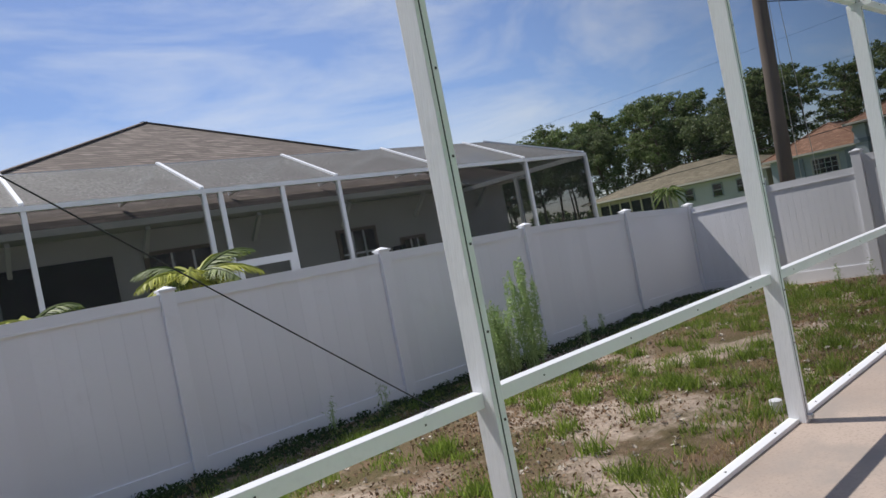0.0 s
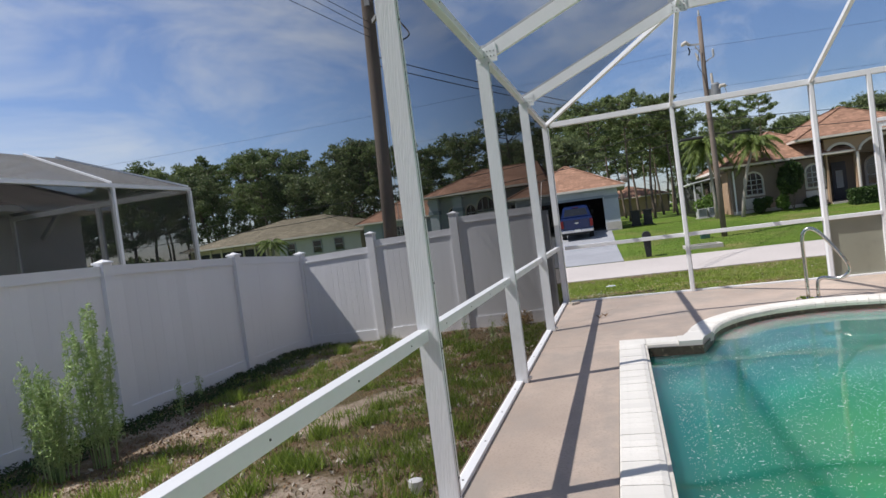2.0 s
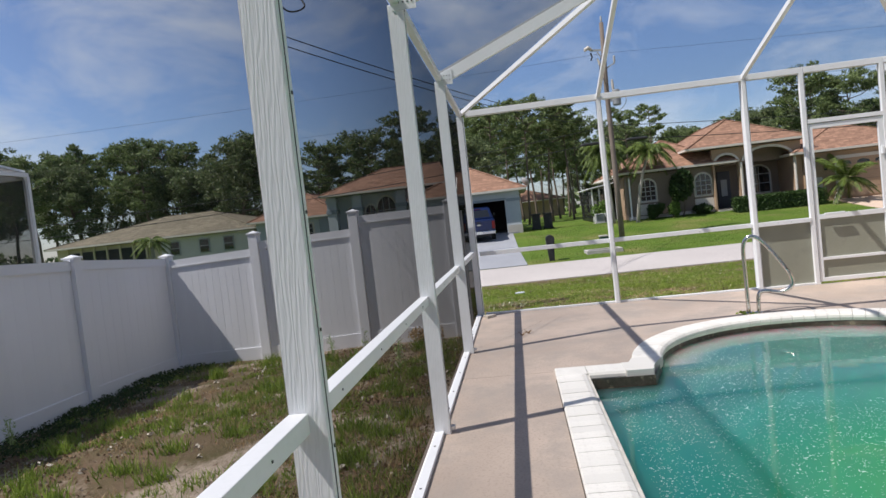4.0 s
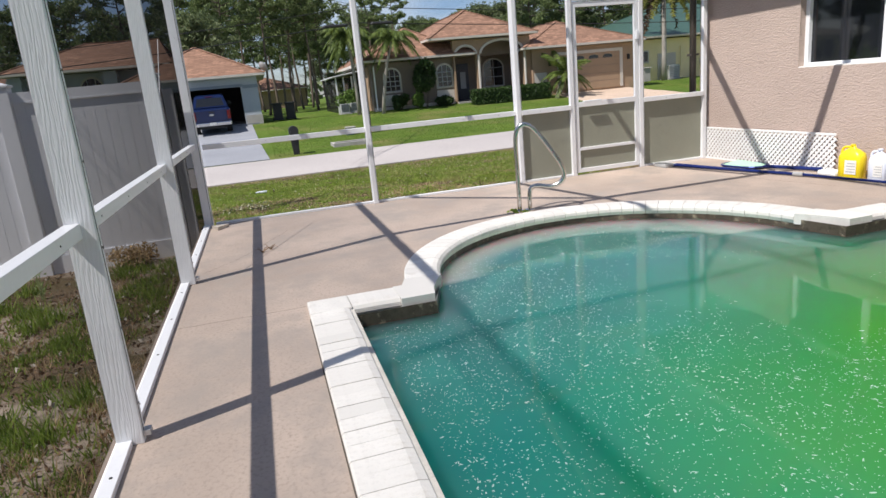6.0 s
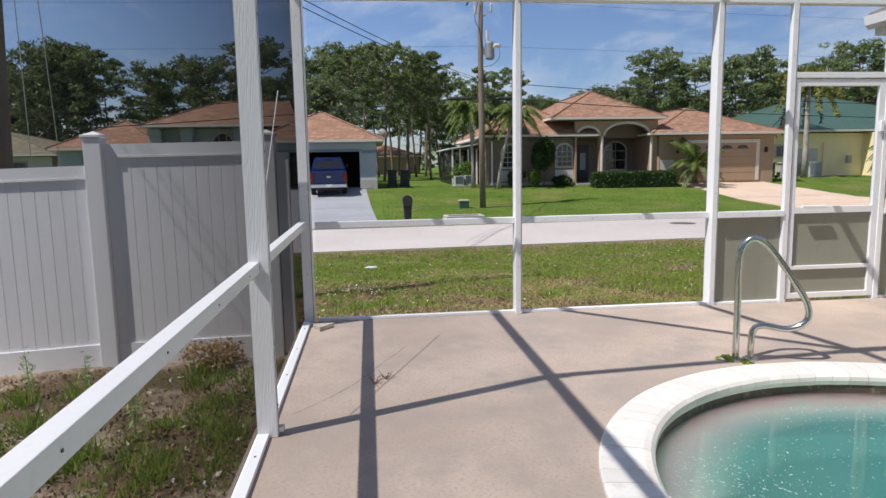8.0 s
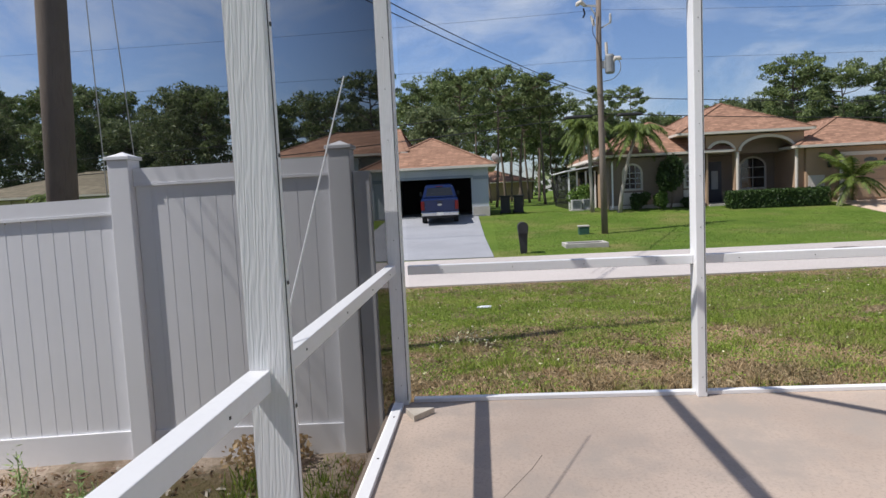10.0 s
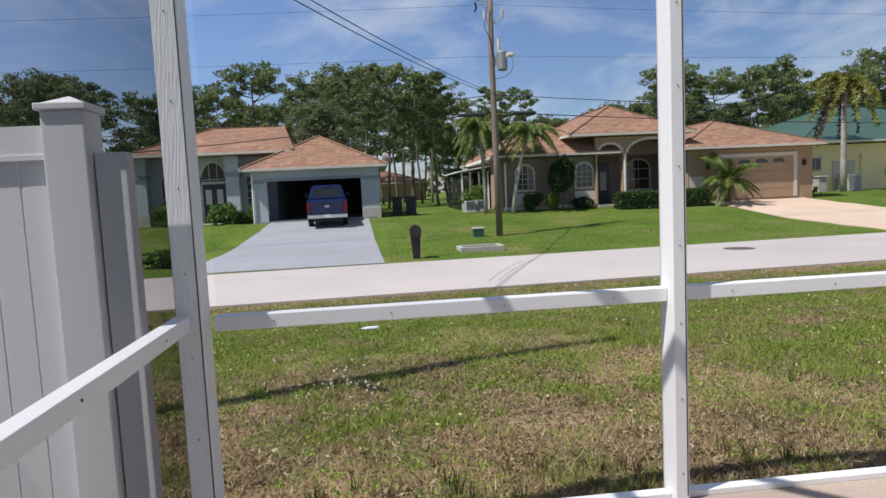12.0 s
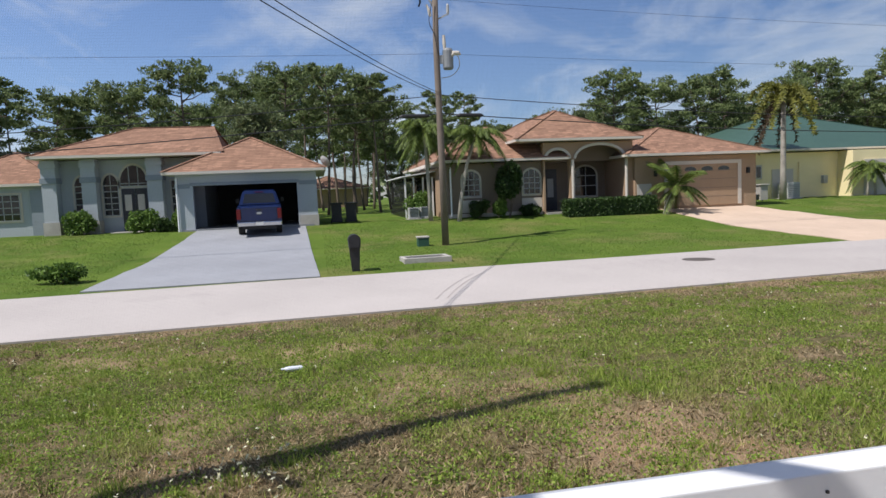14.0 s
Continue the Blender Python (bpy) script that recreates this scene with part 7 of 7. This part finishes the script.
def build_pool_kit():
    y = make_jug((8.47, -4.47, 0), M_JUG_Y, "yellow plastic jug of pool chemical with a paper label", 0.23, 0.14, 0.33)
    w = make_jug((8.21, -4.50, 0), M_JUG_W, "milky white plastic jug beside the yellow jug", 0.17, 0.12, 0.30)
    b = thing("bucket", "small white plastic bucket with a lid", "bucket", (7.96, -4.48, 0))
    part("tub", lathe([(0.10, 0), (0.12, 0.16), (0.125, 0.165)], 18), M_JUG_W, b, smooth=True)
    part("lid", lathe([(0.13, 0.165), (0.132, 0.185), (0.11, 0.19)], 18), M_LATTICE, b)
    part("bail", tube(smooth_path([(0.12, 0, 0.15), (0.09, -0.06, 0.22), (0, -0.09, 0.25), (-0.09, -0.06, 0.22), (-0.12, 0, 0.15)], 4), 0.005, 6), M_LATTICE, b)
    f = thing("folded_towel", "folded white cloth lying by the jugs", "cloth", (8.72, -4.48, 0))
    part("cloth", box(-0.12, 0.10, -0.07, 0.07, 0, 0.06, 0.025), M_LATTICE, f)
    p = thing("pool_pole", "long blue telescopic pool pole lying on the deck", "pool pole")
    part("pole", tube([(10.55, -3.86, 0.022), (8.9, -4.27, 0.022)], 0.016, 10), M_BLUE_POLE, p)
    part("inner_pole", tube([(8.9, -4.27, 0.022), (7.3, -4.52, 0.022)], 0.013, 10), M_BLUE_POLE, p)
    part("pale_section", tube([(9.0, -4.30, 0.02), (8.35, -4.36, 0.02)], 0.014, 10), M_LATTICE, p, "bare pale pole section")
    part("grip", tube([(8.95, -4.25, 0.024), (8.85, -4.275, 0.024)], 0.022, 10), M_GREY_METAL, p)
    part("grip", tube([(7.85, -4.43, 0.024), (7.68, -4.46, 0.024)], 0.02, 10), M_LATTICE, p)
    p2 = thing("pool_brush", "pool brush with a pale head on a blue pole", "pool brush")
    part("pole", tube([(10.6, -3.95, 0.018), (9.3, -4.2, 0.018)], 0.013, 10), M_BLUE_POLE, p2)
    part("brush_head", box(10.42, 10.66, -3.92, -3.76, 0.0, 0.045, 0.012), M_GREY_METAL, p2)
    n = thing("skimmer_net", "pale green skimmer net with a blue frame", "skimmer net", (9.75, -4.36, 0.0), 12)
    ring = smooth_path([(0.28, 0, 0.03), (0.2, 0.14, 0.03), (-0.15, 0.15, 0.03), (-0.24, 0, 0.03), (-0.15, -0.15, 0.03), (0.2, -0.14, 0.03), (0.28, 0, 0.03)], 4)
    part("frame", tube(ring, 0.012, 6), M_BLUE_POLE, n)
    bm = bmesh.new()
    c = bm.verts.new((0.1, 0.0, 0.085))
    rv = [bm.verts.new(q) for q in ring[:-1]]
    for k in range(len(rv)):
        bm.faces.new((rv[k], rv[(k + 1) % len(rv)], c))
    part("mesh_bag", bm, M_NET, n, "pale green net bag")
    part("handle", tube([(-0.24, 0, 0.03), (-0.85, -0.06, 0.03)], 0.02, 8), M_BLUE_POLE, n)


def make_jug(at, material, label, lx, ly, h):
    j = thing("jug", label, "jug", at, 8)
    body = bmesh.new()
    rows = []
    for z, s in ((0, 0.92), (0.01, 1.0), (h * 0.62, 1.0), (h * 0.74, 0.88), (h * 0.84, 0.5), (h * 0.9, 0.22), (h * 0.96, 0.2)):
        rows.append([body.verts.new((lx / 2 * s * math.copysign(abs(math.cos(a)) ** 0.5, math.cos(a)), ly / 2 * s * math.copysign(abs(math.sin(a)) ** 0.5, math.sin(a)), z)) for a in (k * math.pi / 8 for k in range(16))])
    for a, b in zip(rows, rows[1:]):
        for k in range(16):
            body.faces.new((a[k], a[(k + 1) % 16], b[(k + 1) % 16], b[k]))
    body.faces.new(rows[0][::-1])
    body.faces.new(rows[-1])
    part("body", body, material, j, smooth=True)
    part("cap", tube([(0, 0, h * 0.955), (0, 0, h)], 0.022, 12), material, j)
    part("handle", tube(smooth_path([(lx * 0.1, 0, h * 0.92), (lx * 0.36, 0, h * 0.9), (lx * 0.46, 0, h * 0.8), (lx * 0.45, 0, h * 0.66)], 4), 0.012, 8), material, j)
    part("label", box(-lx * 0.36, lx * 0.12, ly / 2 - 0.001, ly / 2 + 0.002, h * 0.16, h * 0.56), M_PAPER, j, "pale paper label with unreadable grey bars")
    for k in range(4):
        part("text_bar", box(-lx * 0.32, lx * 0.06 - 0.01 * (k % 2), ly / 2 + 0.002, ly / 2 + 0.003, h * (0.22 + 0.08 * k), h * (0.245 + 0.08 * k)), M_GREY_METAL, j)
    return j


def build_deck_bits():
    r = thing("paver_stone", "three-cornered pale paver piece wedged at the enclosure corner", "paver", (10.52, 1.478, 0), 0)
    part("stone", slab([(0.07, -0.105, 0), (0.07, 0.065, 0), (-0.07, 0.0, 0)], (0, 0, 0.035)), M_ROCK, r)
    rng = random.Random(9)
    for x, y, s in ((9.13, 1.05, 1.0), (9.2, 0.98, 0.8)):
        w = thing("dry_sprig", "small dry weed sprig growing from a deck crack", "weed", (x, y, 0))
        bm = bmesh.new()
        for k in range(9):
            a = rng.uniform(0, 6.28)
            r0 = rng.uniform(0.05, 0.11) * s
            tube([(0, 0, 0), (math.cos(a) * r0 * 0.6, math.sin(a) * r0 * 0.6, 0.03), (math.cos(a) * r0, math.sin(a) * r0, rng.uniform(0.01, 0.05))], [0.003, 0.002, 0.001], 4, bm)
        part("stems", bm, M_RED_BIRD, w)
    pv = thing("cleanout_pipe", "short white plastic pipe standing in the grass", "pipe", (4.3, 1.93, gz(4.3, 1.93)))
    part("pipe", lathe([(0.035, -0.05), (0.035, 0.05), (0.042, 0.05), (0.042, 0.085), (0.03, 0.09)], 14), M_WHITE_X, pv)
    bt = thing("plastic_bottle", "crushed clear plastic bottle lying in the grass", "bottle", (17.05, 0.95, gz(17.05, 0.95) + 0.035), 100)
    part("body", tube([(0, 0, 0), (0.02, 0, 0), (0.16, 0, 0.005), (0.2, 0, 0.01), (0.23, 0, 0.01)], [0.02, 0.028, 0.028, 0.013, 0.012], 10), M_JUG_W, bt)


build_handrail()
build_pool_kit()
build_deck_bits()


# ---- grass and weeds ----
def blades(name, label, xy, h, w, material, category="grass", lean=0.5, seed=1):
    g = np.random.RandomState(seed)
    n = len(xy)
    base = np.stack([xy[:, 0], xy[:, 1], ground_z(xy[:, 0], xy[:, 1]) - 0.004], -1)
    a = g.uniform(0, 2 * math.pi, n)
    side = np.stack([np.cos(a), np.sin(a), np.zeros(n)], -1) * (w * g.uniform(0.6, 1.3, n))[:, None]
    b = g.uniform(0, 2 * math.pi, n)
    l = g.uniform(0.1, 1.0, n) * lean * h
    tip = base + np.stack([np.cos(b) * l, np.sin(b) * l, h], -1)
    v = np.stack([base - side, base + side, tip], 1).reshape(-1, 3)
    return tagged(mesh_of(name, v, np.arange(n * 3).reshape(n, 3), material), label, category, kind="stuff")


def build_grass():
    g = np.random.RandomState(17)
    # front yard, thick near the enclosure
    n = 430000
    x = 10.83 + 10.4 * g.uniform(0, 1, n) ** 1.35
    y = g.uniform(-1, 1, n) * (5.0 + 0.75 * (x - 10)) - 0.8
    x = x - 0.04 * y * (x > 16)
    keep = ~((x < 11.0) & (y > 1.5)) & (x < 21.3 - 0.04 * y)
    x, y = x[keep], y[keep]
    p = patch_noise(x * 0.55, y * 0.55) + 0.35 * np.sin((x - 13.0) * 0.62) + 1.1 * patch_noise(x * 2.3 + 7, y * 2.3) + g.normal(0, 0.13, len(x))
    band = np.clip((x - 14.2) / 2.5, 0, 1) * np.clip((20.4 - x) / 1.5, 0, 1)
    green = p + 0.9 * band > 0.42
    hh = 0.016 + 0.052 * g.uniform(0, 1, len(x)) ** 2 + 0.03 * np.clip(p, 0, 1)
    xy = np.stack([x, y], -1)
    bare = patch_noise(x * 0.9 + 3, y * 0.9) < -0.52
    thin = patch_noise(x * 3.4 + 2, y * 3.4) < -0.15
    ok = (~bare | (g.uniform(0, 1, len(x)) < 0.15)) & (~thin | (g.uniform(0, 1, len(x)) < 0.35))
    blades("grass", "green and weedy front yard grass", xy[green & ok], hh[green & ok], 0.0048, M_BLADE_G, seed=2, lean=1.3)
    blades("grass", "dry straw-coloured front yard grass", xy[~green & ok], hh[~green & ok] * 0.85, 0.0042, M_BLADE_D, seed=3, lean=1.6)
    # taller tufts along the deck edge and scattered clumps
    c = np.stack([g.uniform(10.86, 20.5, 420), g.uniform(-8, 7, 420)], -1)
    c[:150, 0] = g.uniform(10.86, 11.1, 150)
    c[:150, 1] = g.uniform(-6, 1.4, 150)
    k = np.repeat(c, 34, 0) + g.normal(0, 0.045, (len(c) * 34, 2))
    blades("grass", "taller weedy tufts in the front yard", k, g.uniform(0.04, 0.13, len(k)), 0.005, M_BLADE_G, seed=4, lean=0.7)
    # dark dead stalks along the foot of the enclosure and in patches
    c = np.stack([g.uniform(11.05, 11.75, 150), g.uniform(-5.5, 1.4, 150)], -1)
    c[100:] = np.stack([g.uniform(11.8, 19.5, 50), g.uniform(-7, 6, 50)], -1)
    k = np.repeat(c, 16, 0) + g.normal(0, 0.018, (len(c) * 16, 2))
    blades("grass", "dark dead weed stalks along the deck edge", k, g.uniform(0.05, 0.17, len(k)), 0.0035, M_STALK, seed=9, lean=0.45)
    # broad-leaved weeds and small white flowers
    c = np.stack([g.uniform(13.0, 20.6, 6500), g.uniform(-10, 9, 6500)], -1)
    c = c[patch_noise(c[:, 0] * 0.7 + 1, c[:, 1] * 0.7) + 0.2 * (c[:, 0] > 14.8) + g.normal(0, 0.25, len(c)) > 0.12]
    cz = ground_z(c[:, 0], c[:, 1])
    v, f = leaf_cloud(g, np.stack([c[:, 0], c[:, 1], cz + 0.03], -1), np.full((len(c), 3), 0.10) * [1, 1, 0.3], 26, 0.012)
    tagged(mesh_of("weeds", v, f, M_TUFT), "broad-leaved weeds spread through the grass", "weeds", kind="stuff")
    c = np.stack([g.uniform(12.0, 20.5, 330), g.uniform(-8, 6, 330)], -1)
    c[:60] = [14.0, 1.3] + g.normal(0, 0.25, (60, 2))
    v, f = leaf_cloud(g, np.stack([c[:, 0], c[:, 1], ground_z(c[:, 0], c[:, 1]) + g.uniform(0.05, 0.1, len(c))], -1), np.full((len(c), 3), 0.012), 3, 0.012)
    tagged(mesh_of("weed_flowers", v, f, M_FLOWER), "tiny white weed flowers above the grass", "flowers", kind="stuff")
    # low mat of clover and straw between the blades
    n = 190000
    x = 10.85 + 10.3 * g.uniform(0, 1, n) ** 1.25
    y = g.uniform(-1, 1, n) * (4.6 + 0.75 * (x - 10)) - 0.8
    x = x - 0.04 * y * (x > 16)
    keep = ~((x < 11.0) & (y > 1.5)) & (x < 21.25 - 0.04 * y)
    x, y = x[keep], y[keep]
    band = np.clip((x - 13.6) / 2.2, 0, 1) * np.clip((19.6 - x) / 1.5, 0, 1)
    lush = patch_noise(x * 0.8 + 4, y * 0.8) + 1.1 * patch_noise(x * 2.9, y * 2.9 + 3) + 0.75 * band + g.normal(0, 0.1, len(x)) > 0.22
    for pick, m, label, lift in ((lush, M_CLOVER, "low clover leaves between the grass blades", 0.016), (~lush, M_STRAW, "matted dry straw lying on the soil", 0.007)):
        c = np.stack([x[pick], y[pick], ground_z(x[pick], y[pick]) + lift], -1)
        v, f = leaf_cloud(g, c, np.full((len(c), 3), 0.02) * [1, 1, 0.5], 1, 0.0105, 1.0, 1.0 if m is M_CLOVER else 2.6)
        tagged(mesh_of("ground_cover", v, f, m), label, "ground cover", kind="stuff")
    # mown lawns across the street
    n = 200000
    x, y = g.uniform(27.3, 42, n), g.uniform(-40, 22, n)
    drive = ((y < 6.9) & (y > 0.5)) | ((y < -15.9) & (y > -23.6))
    keep = ~drive & (x + 0.04 * y > 27.3)
    xy = np.stack([x, y], -1)[keep]
    blades("grass", "short mown green lawn grass", xy, g.uniform(0.02, 0.045, len(xy)), 0.010, M_BLADE_L, seed=5, lean=0.8)
    # side yard: separate tufts on bare sandy ground
    c = np.stack([g.uniform(-0.5, 10.4, 2600), g.uniform(1.75, 5.7, 2600)], -1)
    m = patch_noise(c[:, 0] * 1.1, c[:, 1] * 1.1) + g.normal(0, 0.25, len(c)) + 0.6 * (c[:, 1] < 2.4) * (c[:, 0] > 3) 
    c = c[m > 0.16]
    k = np.repeat(c, 60, 0) + g.normal(0, 0.055, (len(c) * 60, 2))
    k[:, 1] = np.maximum(k[:, 1], 1.70)
    kind = np.repeat(g.uniform(0, 1, len(c)) < 0.75, 60)
    blades("grass", "green grass tufts on sandy side yard", k[kind], g.uniform(0.02, 0.085, kind.sum()) * np.repeat(g.uniform(0.5, 1.2, len(c)), 60)[kind], 0.0055, M_TUFT, seed=6, lean=0.9)
    blades("grass", "dry grass tufts on sandy side yard", k[~kind], g.uniform(0.02, 0.07, (~kind).sum()), 0.004, M_BLADE_D, seed=7, lean=1.2)
    # stouter single tussocks
    c = np.stack([g.uniform(0.5, 10.2, 100), g.uniform(1.85, 5.0, 100)], -1)
    k = np.repeat(c, 110, 0) + g.normal(0, 0.06, (len(c) * 110, 2))
    k[:, 1] = np.maximum(k[:, 1], 1.70)
    blades("grass", "bright green tussocks standing on the sand", k, g.uniform(0.04, 0.17, len(k)), 0.006, M_TUFT, seed=8, lean=0.9)
    # low weeds added in dark leaves to deepen the shade along the fence foot
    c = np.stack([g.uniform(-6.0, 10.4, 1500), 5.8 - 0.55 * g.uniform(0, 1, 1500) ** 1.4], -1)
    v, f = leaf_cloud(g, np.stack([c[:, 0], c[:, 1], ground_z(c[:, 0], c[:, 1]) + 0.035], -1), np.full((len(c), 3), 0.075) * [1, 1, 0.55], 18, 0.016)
    tagged(mesh_of("weeds", v, f, M_HEDGE), "low dark weeds added to deepen the shade at the fence foot", "weeds", kind="stuff")
    # dead leaves and chips
    n = 42000
    x, y = g.uniform(-0.5, 10.4, n), g.uniform(1.72, 5.7, n)
    keep = patch_noise(x * 0.9 + 5, y * 0.9) + g.normal(0, 0.3, n) > 0.0
    x, y = x[keep], y[keep]
    v, f = leaf_cloud(g, np.stack([x, y, ground_z(x, y) + 0.012], -1), np.full((len(x), 3), 0.006), 1, 0.014)
    tagged(mesh_of("leaf_litter", v, f, M_RED_BIRD), "brown dead leaves scattered on the sand", "leaf litter", kind="stuff")
    n = 700
    x, y = g.uniform(-0.5, 10.4, n), g.uniform(1.75, 5.5, n)
    v, f = leaf_cloud(g, np.stack([x, y, ground_z(x, y) + 0.012], -1), np.full((n, 3), 0.02), 4, 0.018)
    tagged(mesh_of("stone_chips", v, f, M_ROCK), "pale stone chips in the side yard", "stones", kind="stuff")


def tall_weed(x, y, h, n, spread, seed, per=34):
    rng = np.random.RandomState(seed)
    w = thing("tall_weed", "feathery light green weed growing against the white fence", "weed", (x, y, gz(x, y)))
    st = bmesh.new()
    cs, rs = [], []
    for k in range(n):
        a, r = rng.uniform(0, 6.28), spread * math.sqrt(rng.uniform(0, 1))
        tx, ty, hh = math.cos(a) * r, math.sin(a) * r, h * rng.uniform(0.65, 1.0)
        tube([(tx * 0.55, ty * 0.55, -0.03), (tx * 0.75, ty * 0.75, hh * 0.5), (tx, ty, hh)], [0.006, 0.004, 0.0015], 5, st)
        for q in range(14):
            s = 0.22 + 0.78 * q / 13
            cs.append((tx * (0.5 + 0.5 * s) + rng.normal(0, 0.02), ty * (0.5 + 0.5 * s) + rng.normal(0, 0.02), hh * s))
            wd = 0.05 * (1.15 - 0.75 * s)
            rs.append((wd, wd, 0.07))
    part("stems", st, M_WEED, w)
    v, f = leaf_cloud(rng, cs, rs, per, 0.0075, 1.0, 3.0)
    mesh_of("foliage", v, f, M_WEED, w)


build_grass()
tall_weed(4.83, 5.02, 0.92, 24, 0.24, 81, 20)
tall_weed(5.12, 4.85, 1.3, 18, 0.2, 82, 22)
for k, (x, y) in enumerate(((6.5, 5.2), (2.95, 5.62), (3.55, 5.6), (7.2, 5.5), (8.9, 2.4), (9.6, 2.9), (9.9, 3.4))):
    tall_weed(x, y, 0.36, 2, 0.04, 90 + k, 4)
make_bush("weed", "dry brown weeds at the foot of the fence", 10.3, 2.25, 0.6, 0.45, 0.2, 0.02, 90, M_BLADE_D, 95, 0, 9, "weed")
